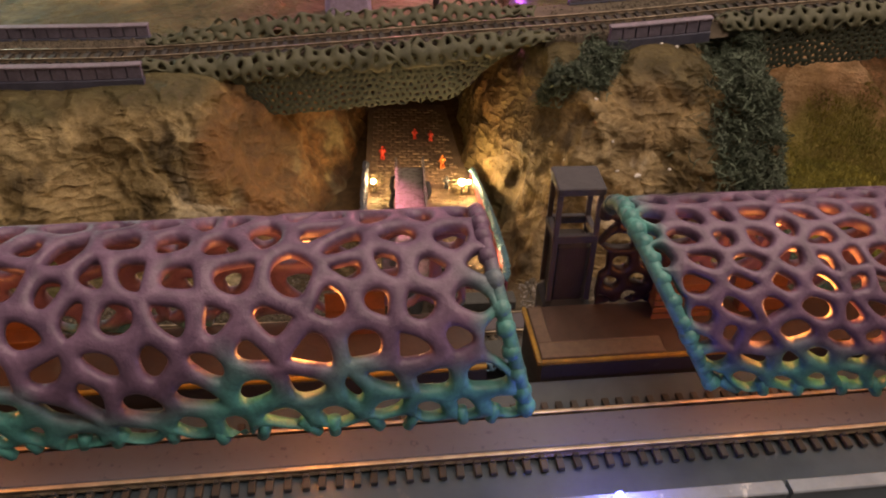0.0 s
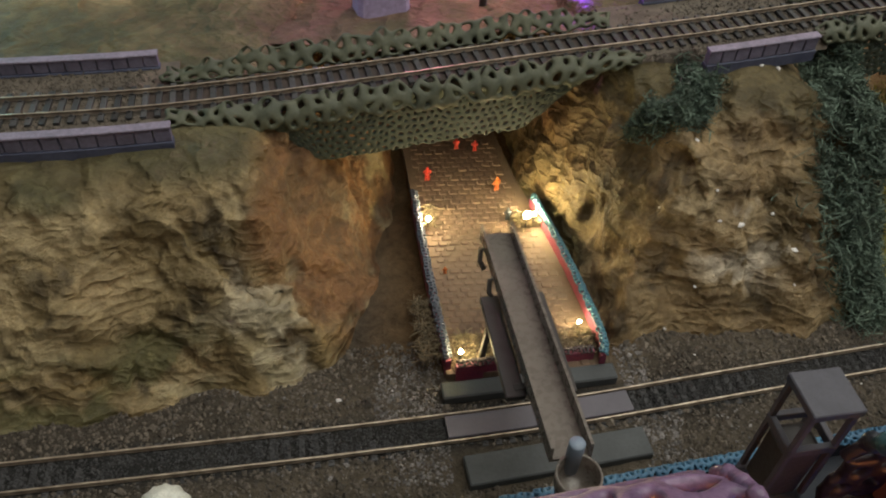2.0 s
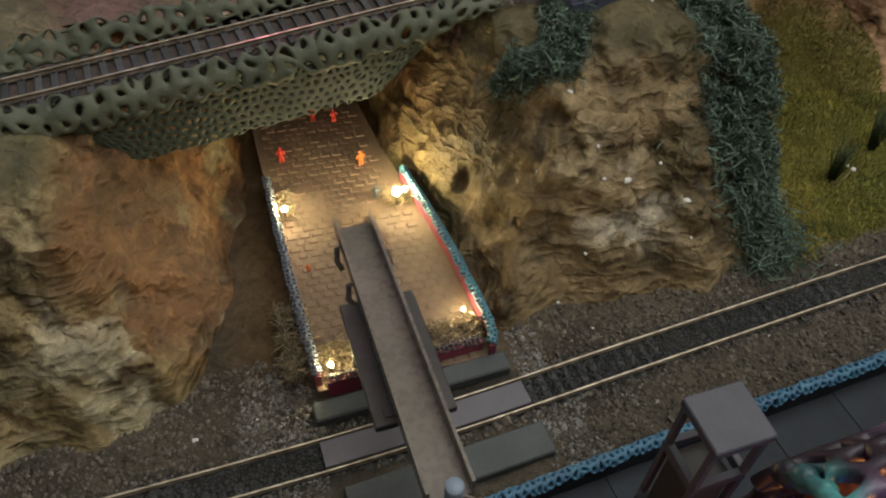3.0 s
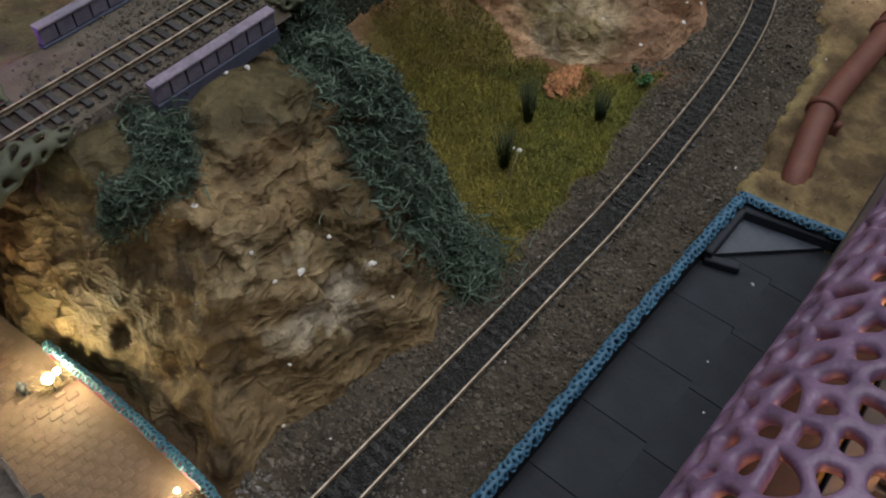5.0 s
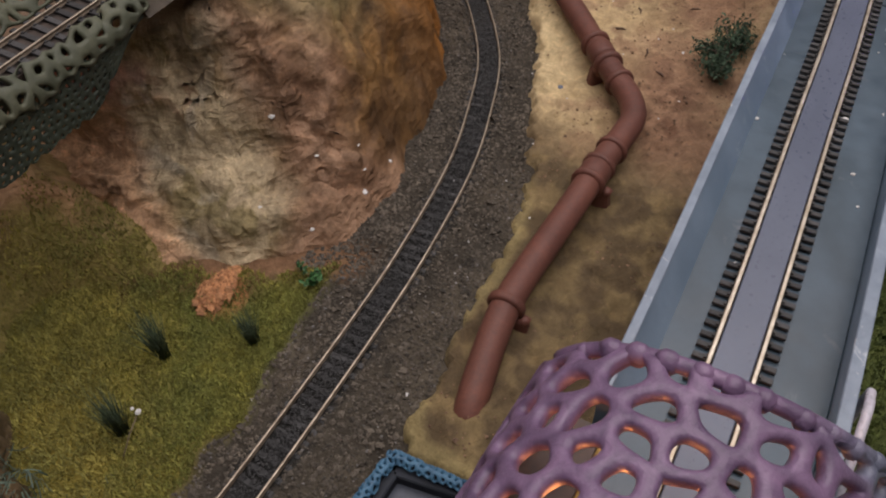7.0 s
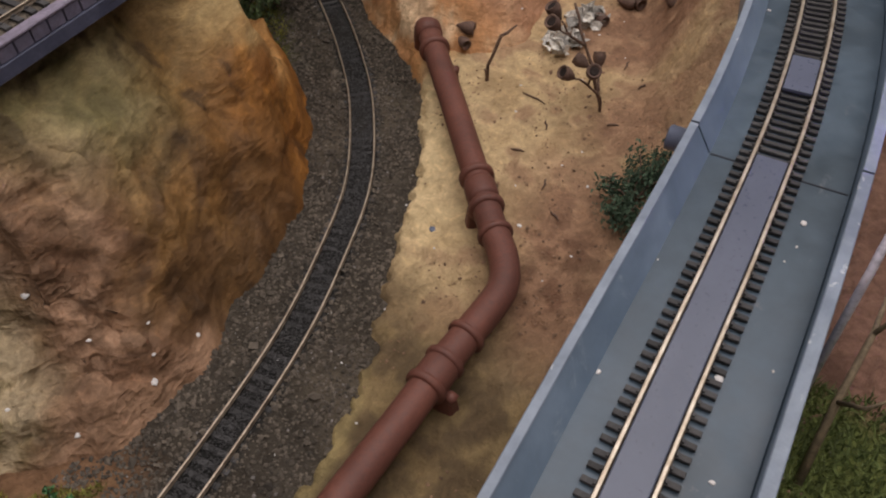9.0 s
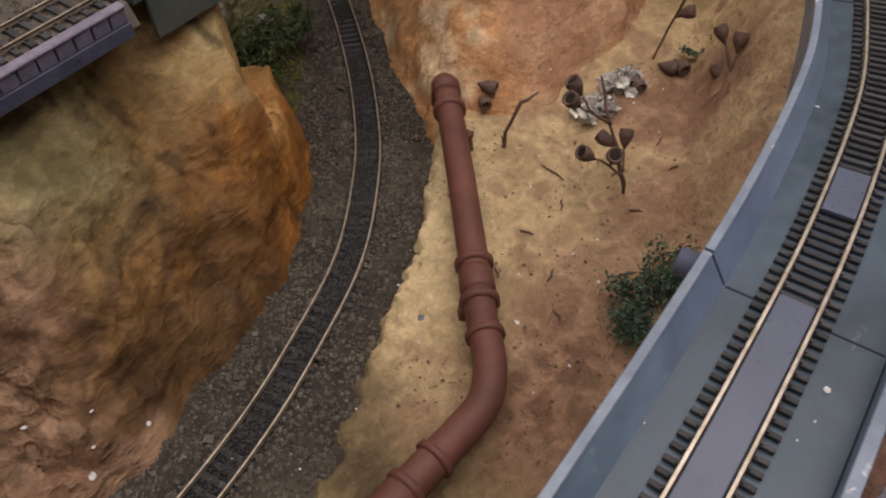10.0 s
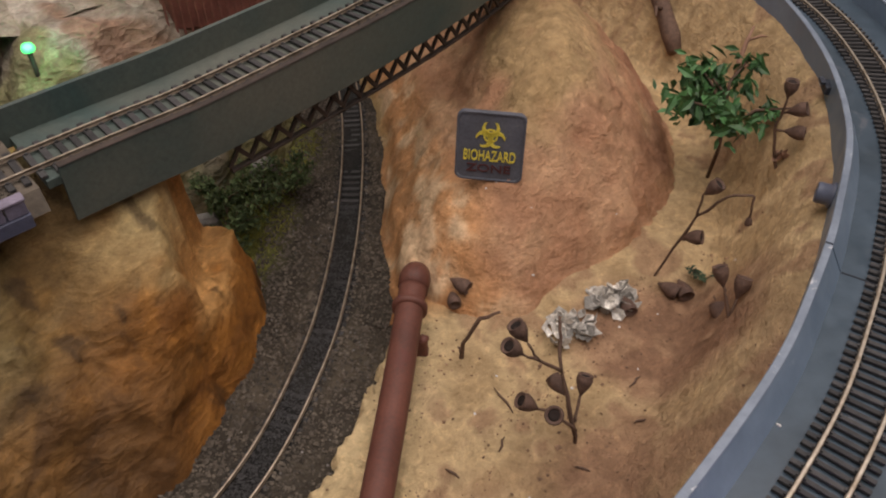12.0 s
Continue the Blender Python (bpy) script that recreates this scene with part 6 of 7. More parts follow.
gum_twig([([(0.7995, 0.4120, 0.006), (0.7980, 0.4128, 0.019), (0.7955, 0.4200, 0.044), (0.7955, 0.4275, 0.057), (0.8010, 0.4365, 0.069), (0.8046, 0.4430, 0.076)], 0.0013, 0.0007), ([(0.7955, 0.4270, 0.056), (0.7830, 0.4310, 0.068), (0.7750, 0.4335, 0.075)], 0.0010, 0.0006), ([(0.7830, 0.4310, 0.068), (0.7795, 0.4360, 0.078)], 0.0008, 0.0006), ([(0.7980, 0.4140, 0.026), (0.8040, 0.4195, 0.031), (0.8075, 0.4220, 0.036)], 0.0010, 0.0006), ([(0.7982, 0.4130, 0.021), (0.7870, 0.4170, 0.037), (0.7780, 0.4215, 0.044)], 0.0010, 0.0006), ([(0.7870, 0.4170, 0.037), (0.7815, 0.4125, 0.047)], 0.0008, 0.0006)],
         [((0.7700, 0.4350, 0.0808), (0.7750, 0.4335, 0.075), 1.05), ((0.7765, 0.4395, 0.0850), (0.7795, 0.4360, 0.078), 1.05), ((0.7958, 0.4285, 0.0440), (0.7955, 0.4200, 0.042), 1.0), ((0.8098, 0.4236, 0.0405), (0.8075, 0.4220, 0.036), 1.0), ((0.7730, 0.4245, 0.0487), (0.7780, 0.4215, 0.044), 1.05), ((0.7770, 0.4090, 0.0540), (0.7815, 0.4125, 0.047), 1.1)], "upright brown gumnut twig with six pods in the sand")
gum_twig([([(0.9040, 0.4063, 0.012), (0.9043, 0.4070, 0.023), (0.9062, 0.4135, 0.041), (0.9075, 0.4205, 0.052), (0.9080, 0.4245, 0.057)], 0.0013, 0.0007), ([(0.9065, 0.4145, 0.043), (0.9120, 0.4170, 0.053)], 0.0009, 0.0007), ([(0.9048, 0.4095, 0.029), (0.9100, 0.4180, 0.030)], 0.0009, 0.0007), ([(0.9046, 0.4080, 0.026), (0.9015, 0.4045, 0.036)], 0.0009, 0.0007)],
         [((0.9085, 0.4285, 0.0630), (0.9080, 0.4245, 0.057), 1.05), ((0.9150, 0.4184, 0.0590), (0.9120, 0.4170, 0.053), 1.1), ((0.9140, 0.4252, 0.0320), (0.9100, 0.4180, 0.030), 1.15), ((0.8985, 0.4015, 0.0435), (0.9015, 0.4045, 0.036), 1.05)], "short brown gumnut twig with three pods in the sand")
gum_twig([([(0.9163, 0.4798, 0.008), (0.9216, 0.4727, 0.0419), (0.9265, 0.4660, 0.0692), (0.9348, 0.4550, 0.0884), (0.9424, 0.4448, 0.0924)], 0.0010, 0.0007), ([(0.9265, 0.4660, 0.0692), (0.9268, 0.4658, 0.0858), (0.9285, 0.4635, 0.0900)], 0.0008, 0.0006), ([(0.9240, 0.4700, 0.050), (0.9265, 0.4660, 0.0540)], 0.0007, 0.0006), ([(0.9424, 0.4448, 0.0924), (0.9432, 0.4437, 0.0752)], 0.0008, 0.0006)],
         [((0.9295, 0.4622, 0.0920), (0.927, 0.4655, 0.086), 1.0), ((0.9272, 0.4640, 0.0548), (0.9240, 0.4700, 0.052), 1.05), ((0.9433, 0.4436, 0.0745), (0.9428, 0.4442, 0.080), 0.5)], "long thin bent gumnut twig leaning over the sand")
gum_twig([([(1.0145, 0.4725, 0.050), (1.0100, 0.4800, 0.072), (1.0077, 0.4849, 0.0903), (1.0084, 0.4836, 0.103), (1.0083, 0.4838, 0.1206)], 0.0012, 0.0007), ([(1.0077, 0.4849, 0.0903), (1.0139, 0.4736, 0.0924)], 0.0008, 0.0006), ([(1.0084, 0.4836, 0.103), (1.0125, 0.4761, 0.1076)], 0.0008, 0.0006), ([(1.0100, 0.4800, 0.072), (1.0115, 0.4775, 0.078)], 0.0007, 0.0005)],
         [((1.0139, 0.4736, 0.0924), (1.0077, 0.4849, 0.0903), 1.05), ((1.0125, 0.4761, 0.1076), (1.0084, 0.4836, 0.103), 1.05), ((1.0083, 0.4838, 0.1206), (1.0084, 0.4836, 0.103), 1.0)], "brown gumnut twig with three pods beside the green plant")
gum_twig([([(0.7805, 0.4922, 0.000), (0.7815, 0.4915, 0.0219), (0.7887, 0.4864, 0.0435), (0.7972, 0.4803, 0.0500)], 0.0017, 0.0007), ([(0.7812, 0.4917, 0.014), (0.7790, 0.4930, 0.020)], 0.0012, 0.0006)], [], "bare broken brown stick standing in the sand", "bare sticks")
# ---------------------------------------------------------------- crumbled lichen, plants, creepers
def flakes(count, spread, size, seed, centre, mat, name, label, category, lift=0.6, group=""):
    """A heap of crumpled leaf-like flakes in one mesh."""
    rnd = random.Random(seed)
    v, f = [], []
    for _ in range(count):
        a, r = rnd.uniform(0, 6.283), spread * math.sqrt(rnd.random())
        p = Vector((centre[0] + r * math.cos(a), centre[1] + r * math.sin(a) * 0.8, centre[2] + lift * spread * (1 - r / spread) * rnd.random()))
        q = Euler((rnd.uniform(-1, 1), rnd.uniform(-1, 1), rnd.uniform(0, 6.28))).to_matrix()
        n = len(v)
        k = size * rnd.uniform(0.6, 1.3)
        for x, y, z in ((-1, 0, 0), (-0.4, -0.7, 0.35), (0.5, -0.6, -0.1), (1, 0.1, 0.4), (0.3, 0.7, 0.0), (-0.5, 0.6, 0.3), (0, 0, -0.25)):
            v.append(tuple(p + q @ Vector((x, y, z)) * k))
        f += [(n + i, n + (i + 1) % 6, n + 6) for i in range(6)]
    ob = put(name, v, f, mat, smooth=False)
    solid = ob.modifiers.new("thickness", "SOLIDIFY")
    solid.thickness = 0.0004
    return tagged(ob, label, category, group)


flakes(38, 0.0165, 0.0056, 3, (0.8792, 0.4770, 0.016), M_LICHEN, "lichen_clump", "crumpled white lichen clump on the sand", "lichen", 0.7, "lichen clumps")
flakes(34, 0.0155, 0.0052, 4, (0.8440, 0.4715, 0.017), M_LICHEN, "lichen_clump", "crumpled white lichen clump on the sand", "lichen", 0.6, "lichen clumps")


def leafy(name, centre, size, count, leaf, seed, mat, label, category, squash=(1, 1, 0.7), stems=6, root=0.005):
    """A loose plant of many small bent leaves on thin stems."""
    rnd = random.Random(seed)
    thing = holder(name, label, category)
    c = Vector(centre)
    tips = []
    bits = []
    for _ in range(stems):
        a = rnd.uniform(0, 6.283)
        t = c + Vector((math.cos(a) * squash[0], math.sin(a) * squash[1], rnd.uniform(0.3, 1.0) * squash[2])) * size * rnd.uniform(0.5, 1.0)
        bits.append(tube([c + Vector((0, 0, -size * 0.25)), c.lerp(t, 0.5) + Vector((rnd.uniform(-1, 1), rnd.uniform(-1, 1), 0.4)) * size * 0.12, t], [size * 0.03, size * 0.022, size * 0.010], 6))
        tips.append(t)
    bits.append(tube([c, c + Vector((0.002, -0.001, -size * 0.5)), Vector((c.x, c.y, min(c.z - size * 0.3, root)))], size * 0.03, 6))
    put("stem", *joined(bits), M_TWIG, thing)
    v, f = [], []
    for _ in range(count):
        t = rnd.choice(tips)
        p = c.lerp(t, rnd.uniform(0.35, 1.08)) + Vector((rnd.gauss(0, 1), rnd.gauss(0, 1), rnd.gauss(0, 1) * 0.7)) * size * 0.12
        q = Euler((rnd.uniform(-1.2, 1.2), rnd.uniform(-1.2, 1.2), rnd.uniform(0, 6.28))).to_matrix()
        k = leaf * rnd.uniform(0.6, 1.35)
        n = len(v)
        v += [tuple(p + q @ Vector(o) * k) for o in ((-1, 0, 0), (-0.2, -0.42, 0.12), (0.6, -0.22, 0.05), (1, 0, -0.15), (0.6, 0.22, 0.05), (-0.2, 0.42, 0.12), (0, 0, -0.06))]
        f += [(n + i, n + (i + 1) % 6, n + 6) for i in range(6)]
    put("foliage", v, f, mat, thing, smooth=False)


leafy("green_plant", (1.020, 0.530, 0.070), 0.050, 520, 0.0058, 8, M_LEAF, "bright green small leafy plant by the curved parapet", "plant", (1.0, 1.05, 0.85), 10, 0.02)
leafy("dark_bush", (0.737, 0.351, 0.016), 0.030, 2600, 0.0015, 9, M_BUSH, "dark green fibrous bush beside the viaduct wall", "bush", (1.40, 0.68, 0.34), 16)
leafy("small_bush", (0.4205, 0.4530, -0.001), 0.0085, 160, 0.0020, 10, M_LEAF, "small fresh green bush at the turf's corner", "bush", (1, 1, 0.8), 6)
leafy("moss_tuft", (0.943, 0.459, 0.018), 0.011, 220, 0.0013, 12, M_BUSH, "pale green moss tuft on the sand", "moss", (1, 1, 0.6), 5)
for i, (x, y, z, r) in enumerate(((0.738, 0.690, 0.014, 0.026), (0.764, 0.694, 0.012, 0.022), (0.710, 0.668, 0.012, 0.024), (0.716, 0.692, 0.020, 0.024), (0.694, 0.650, 0.008, 0.018))):
    leafy("hollow_bush", (x, y, z), r, 760, 0.0021, 13 + i, M_BUSHDEEP, "dark green bush in the hollow under the girder bridge", "bush", (1.1, 1.0, 0.9), 10)
leafy("upland_bush", (0.245, 0.600, 0.125), 0.030, 400, 0.0038, 15, M_BUSH, "dark green bush behind the high track", "bush", (1.6, 0.8, 0.5), 9)


def surface_z(names, x, y, top=0.4):
    best = -1.0
    for nm in names:
        ob = bpy.data.objects[nm]
        ok, p, _, _ = ob.ray_cast(Vector((x, y, top)), Vector((0, 0, -1)))
        if ok:
            best = max(best, p.z)
    return best


bpy.context.view_layer.update()


def creeper(path, widths, count, seed, label):
    """Creeping fibre: short crooked strands and leaflets over the rock along a path in the plan."""
    rnd = random.Random(seed)
    p = np.array(path, float)
    seg = np.concatenate([[0], np.cumsum(np.linalg.norm(np.diff(p[:, :2], axis=0), axis=1))])
    v, f = [], []
    for _ in range(count):
        s = rnd.uniform(0, seg[-1])
        w = np.interp(s, seg, widths)
        x = np.interp(s, seg, p[:, 0]) + rnd.gauss(0, 0.42) * w
        y = np.interp(s, seg, p[:, 1]) + rnd.gauss(0, 0.42) * w
        z = surface_z(("rock_cliff_2", "ground"), x, y)
        at = Vector((x, y, z + rnd.uniform(0.0005, 0.0085)))
        d = Vector((rnd.gauss(0, 1), rnd.gauss(0, 1), rnd.gauss(0, 0.7))).normalized()
        k = rnd.uniform(0.005, 0.0135)
        side = d.cross(Vector((rnd.gauss(0, 1), rnd.gauss(0, 1), rnd.gauss(0, 1)))).normalized() * rnd.uniform(0.00022, 0.00055)
        bend = Vector((rnd.gauss(0, 1), rnd.gauss(0, 1), rnd.gauss(0, 1))) * 0.0026
        n = len(v)
        for t in (0, 0.35, 0.7, 1.0):
            q = at + d * k * (t - 0.5) + bend * math.sin(t * 3.14)
            wd = side * (1.0 - 0.75 * abs(t - 0.35))
            v += [tuple(q - wd), tuple(q + wd)]
        f += [(n + 2 * i, n + 2 * i + 1, n + 2 * i + 3, n + 2 * i + 2) for i in range(3)]
    return tagged(put("creeper", v, f, M_VINE, smooth=False), label, "creeper", "rock creepers", "stuff")


creeper([(0.204, 0.531), (0.213, 0.512), (0.214, 0.488), (0.208, 0.468), (0.210, 0.445), (0.216, 0.428), (0.218, 0.410)], [0.024, 0.028, 0.030, 0.034, 0.036, 0.030, 0.018], 15000, 3, "thick teal-green fibrous creeper hanging down the cliff")
creeper([(0.108, 0.508), (0.110, 0.495), (0.101, 0.479), (0.092, 0.475), (0.082, 0.478), (0.070, 0.484)], [0.011, 0.012, 0.011, 0.008, 0.005, 0.002], 3800, 4, "thin teal-green fibrous creeper on the cliff")


# ---------------------------------------------------------------- turf, ballast, litter
def blades(name, poly, count, size, seed, mat, label, base, thin=0.00035, feather=0.0):
    rnd = np.random.RandomState(seed)
    p = np.array(poly)
    x = rnd.uniform(p[:, 0].min(), p[:, 0].max(), count * 3)
    y = rnd.uniform(p[:, 1].min(), min(p[:, 1].max(), 0.80), count * 3)
    patchy = 0.006 * fbm(x * 45, y * 45, 9, 3) + 0.35 * feather * fbm(x * 70, y * 70, 5, 4)
    keep = inside(poly, x, y) + patchy > 0.001 + feather * rnd.uniform(0, 1, len(x)) ** 1.5
    x, y = x[keep][:count], y[keep][:count]
    z = base(x, y)
    n = len(x)
    a, h = rnd.uniform(0, 6.283, n), size * rnd.uniform(0.5, 1.3, n)
    lx, ly = rnd.normal(0, 0.5, n) * h, rnd.normal(0, 0.5, n) * h
    w = thin * rnd.uniform(0.7, 1.5, n)
    v = np.stack([np.stack([x - w * np.cos(a), y - w * np.sin(a), z], 1), np.stack([x + w * np.cos(a), y + w * np.sin(a), z], 1), np.stack([x + lx * 0.5 + w * 0.6 * np.cos(a), y + ly * 0.5 + w * 0.6 * np.sin(a), z + h * 0.6], 1), np.stack([x + lx, y + ly, z + h], 1)], 1).reshape(-1, 3)
    i = np.arange(n) * 4
    f = np.concatenate([np.stack([i, i + 1, i + 2], 1), np.stack([i, i + 2, i + 3], 1)])
    return tagged(put(name, v, f, mat, smooth=False), label, "grass", kind="stuff")


def bank_top(x, y):
    """The earth bank or the hollow's ground, whichever is higher."""
    return np.array([surface_z(("ground", "earth_bank"), float(a), float(b), 0.12) for a, b in zip(x, y)])


DEEP = [(0.20, 0.40), (0.275, 0.405), (0.310, 0.440), (0.325, 0.465), (0.350, 0.490), (0.385, 0.508), (0.392, 0.545), (0.382, 0.585), (0.350, 0.605), (0.318, 0.610), (0.290, 0.590), (0.268, 0.565), (0.245, 0.590), (0.20, 0.60)]
blades("turf", [(0.262, 0.411), (0.283, 0.413), (0.347, 0.423), (0.406, 0.439), (0.440, 0.450), (0.405, 0.475), (0.38, 0.52), (0.360, 0.535), (0.320, 0.515), (0.285, 0.470)], 20000, 0.0026, 1, M_GRASS, "short olive-yellow static grass turf in the hollow", ground_z)
bpy.context.view_layer.update()
blades("turf", DEEP, 36000, 0.0030, 21, M_GRASS_DEEP, "short dark olive static grass turf at the bank's foot", bank_top, feather=0.028)
blades("turf", HOLLOW, 9000, 0.0030, 2, M_GRASS, "short olive static grass turf behind the orange mound", ground_z)
blades("lawn", [(0.42, 0.20), (0.62, 0.235), (0.695, 0.25), (0.700, 0.16), (0.72, 0.02), (0.42, 0.02)], 30000, 0.0055, 3, M_LAWN, "mossy green grass mat beside the viaduct", ground_z, 0.0005)


def tuft(x, y, z, tall, seed, mat=None):
    rnd = random.Random(seed)
    bits = []
    for _ in range(90):
        a, r = rnd.uniform(0, 6.283), rnd.uniform(0, 0.0030)
        b = Vector((x + r * math.cos(a), y + r * math.sin(a), z - 0.001))
        t = b + Vector((rnd.gauss(-0.06, 0.12), rnd.gauss(0, 0.12), 1)) * tall * rnd.uniform(0.6, 1.1)
        bits.append(tube([b, b.lerp(t, 0.5) + Vector((rnd.gauss(0, 1), rnd.gauss(0, 1), 0)) * 0.0004, t], [0.00022, 0.0002, 0.00006], 4))
    tagged(put("grass_tuft", *joined(bits), mat or M_TUFT), "upright dark green grass tuft in the turf", "grass tuft", "grass tufts")


for x, y, h, sd_ in ((0.2947, 0.4617, 0.036, 1), (0.3367, 0.4815, 0.038, 2), (0.3715, 0.4495, 0.027, 3), (0.281, 0.619, 0.036, 4)):
    tuft(x, y, float(ground_z(np.array(x), np.array(y))), h, sd_)

flower = holder("dry_flower", "single pale dry flower stalk lying in the turf", "flower")
put("stalk", *tube([(0.286, 0.450, -0.006), (0.295, 0.455, -0.002), (0.304, 0.459, 0.001)], 0.00035, 6), M_DRY, flower)
put("bloom", *joined([block(0.3045, 0.4590, 0.0018, 0.0032, 0.0028, 0.0020, 30, 0.0007), block(0.3040, 0.4635, 0.001, 0.0020, 0.0018, 0.0014, 60, 0.0005)]), M_WHITE, flower, smooth=False)


def gravel(count, seed, where, size, mat, name, label, base):
    rnd = np.random.RandomState(seed)
    x, y = where(rnd, count)
    n = len(x)
    z = base(x, y)
    r = size * np.exp(rnd.normal(0, 0.35, n))
    corners = np.array([(1, 0, 0), (0, 1, 0), (-1, 0, 0), (0, -1, 0), (0, 0, 0.75), (0, 0, -0.75)], float)
    v = corners[None] * rnd.uniform(0.6, 1.2, (n, 6, 1)) * r[:, None, None]
    a = rnd.uniform(0, 6.283, n)
    vx = v[..., 0] * np.cos(a)[:, None] - v[..., 1] * np.sin(a)[:, None]
    vy = v[..., 0] * np.sin(a)[:, None] + v[..., 1] * np.cos(a)[:, None]
    tilt = rnd.normal(0, 0.5, n)[:, None]
    vz = v[..., 2] + vx * tilt
    pts = np.stack([vx + x[:, None], vy + y[:, None], vz + z[:, None] + 0.3 * r[:, None]], 2).reshape(-1, 3)
    tri = np.array([(0, 1, 4), (1, 2, 4), (2, 3, 4), (3, 0, 4), (1, 0, 5), (2, 1, 5), (3, 2, 5), (0, 3, 5)])
    f = (np.arange(n) * 6)[:, None, None] + tri[None]
    return tagged(put(name, pts, f.reshape(-1, 3), mat, smooth=False), label, "gravel", kind="stuff")


def beside_low(rnd, count):
    s = rnd.uniform(LOW.at_x(-0.45), LOW.at_x(0.87), count)
    off = rnd.uniform(-0.052, 0.060, count)
    x = np.interp(s, LOW.s, LOW.p[:, 0])
    y = np.interp(s, LOW.s, LOW.p[:, 1])
    x2, y2 = np.interp(s + 0.004, LOW.s, LOW.p[:, 0]), np.interp(s + 0.004, LOW.s, LOW.p[:, 1])
    d = np.hypot(x2 - x, y2 - y)
    px, py = x - (y2 - y) / d * off, y + (x2 - x) / d * off
    e = 0.006 * fbm(px * 45, py * 45, 9, 3)
    clear = (np.abs(off) > 0.0095) & (inside(GRASS, px, py) + e < 0.0) & (inside(SAND, px, py) < 0.004)
    clear &= ~((px > -0.03) & (px < 0.37) & (py < np.interp(px, YARD.p[:, 0], YARD.p[:, 1]) + 0.002))
    clear &= ~((px > -0.052) & (px < 0.058) & (((py < 0.336) & (py > 0.312)) | ((py > 0.362) & (py < 0.66))))
    return px[clear], py[clear]


gravel(50000, 5, beside_low, 0.00102, M_STONE, "ballast_gravel", "fine dark brown-grey model ballast gravel", ground_z)


def between_low(rnd, count):
    s = rnd.uniform(LOW.at_x(-0.45), LOW.at_x(0.80), count)
    off = rnd.uniform(-0.0068, 0.0068, count)
    x, y = np.interp(s, LOW.s, LOW.p[:, 0]), np.interp(s, LOW.s, LOW.p[:, 1])
    x2, y2 = np.interp(s + 0.004, LOW.s, LOW.p[:, 0]), np.interp(s + 0.004, LOW.s, LOW.p[:, 1])
    d = np.hypot(x2 - x, y2 - y)
    px, py = x - (y2 - y) / d * off, y + (x2 - x) / d * off
    return px, py


gravel(16000, 6, between_low, 0.0006, M_SLEEPER, "track_grit", "fine black grit between the low rails", lambda x, y: np.full(x.shape, -0.0031))


def near_plates(rnd, count):
    x, y = rnd.uniform(-0.085, 0.085, count), rnd.uniform(0.315, 0.395, count)
    g = fbm(x * 40, y * 40, 3, 2)
    k = (np.abs(x - 0.003) > 0.050) & (np.abs(x) < 0.085 - 0.02 * g) & (np.abs(low_offset(x, y)) > 0.0095)
    return x[k], y[k]


M_PALESTONE = surface("pale_stone", (0.26, 0.24, 0.23), (0.12, 0.11, 0.10), 200, 0.9, 0, 0.3, island="geo")
gravel(7000, 8, near_plates, 0.0008, M_PALESTONE, "pale_gravel", "paler grey gravel round the crossing", ground_z)


def upper_side(rnd, count):
    s = rnd.uniform(UP.at_x(-0.45), UP.at_x(0.60), count)
    off = rnd.uniform(-0.024, 0.038, count)
    x, y = np.interp(s, UP.s, UP.p[:, 0]), np.interp(s, UP.s, UP.p[:, 1])
    x2, y2 = np.interp(s + 0.004, UP.s, UP.p[:, 0]), np.interp(s + 0.004, UP.s, UP.p[:, 1])
    d = np.hypot(x2 - x, y2 - y)
    px, py = x - (y2 - y) / d * off, y + (x2 - x) / d * off
    k = ((px < -0.20) | ((px > 0.075) & (px < 0.195)) | (px > 0.435)) & (np.abs(np.abs(off) - GAUGE / 2) > 0.0014)
    return px[k], py[k]


for a, b in ((-0.55, -0.185), (0.07, 0.196), (0.425, 0.608)):
    tagged(put("track_bed", *sweep(UP, UP.at_x(a), UP.at_x(b), [(-0.024, -0.014), (0.042, -0.014), (0.040, -0.0042), (-0.0185, -0.0042)]), M_STONE, smooth=False), "grey-brown ballast bed of the high track", "track bed", kind="structure")
gravel(24000, 9, upper_side, 0.0008, M_STONE, "ballast_gravel", "fine brown-grey ballast gravel along the high track", lambda x, y: rail_z(x) - 0.0043)


def chip(x, y, z, size, seed):
    rnd = random.Random(seed)
    n = 7
    ring = [(math.cos(6.283 * i / n) * rnd.uniform(0.5, 1.1), math.sin(6.283 * i / n) * rnd.uniform(0.35, 0.9)) for i in range(n)]
    a = rnd.uniform(0, 6.283)
    v = []
    for k, h in ((0.9, 0.0), (1.0, 0.25), (0.6, 0.5)):
        v += [(x + (cx * math.cos(a) - cy * math.sin(a)) * size * k, y + (cx * math.sin(a) + cy * math.cos(a)) * size * k, z + h * size * rnd.uniform(0.8, 1.2)) for cx, cy in ring]
    f = [tuple(range(2 * n, 3 * n)), tuple(range(n - 1, -1, -1))] + [(r * n + i, r * n + (i + 1) % n, r * n + n + (i + 1) % n, r * n + n + i) for r in (0, 1) for i in range(n)]
    tagged(put("plaster_chip", v, f, M_WHITE, smooth=False), "small white plaster chip lying loose", "chip", "plaster chips")


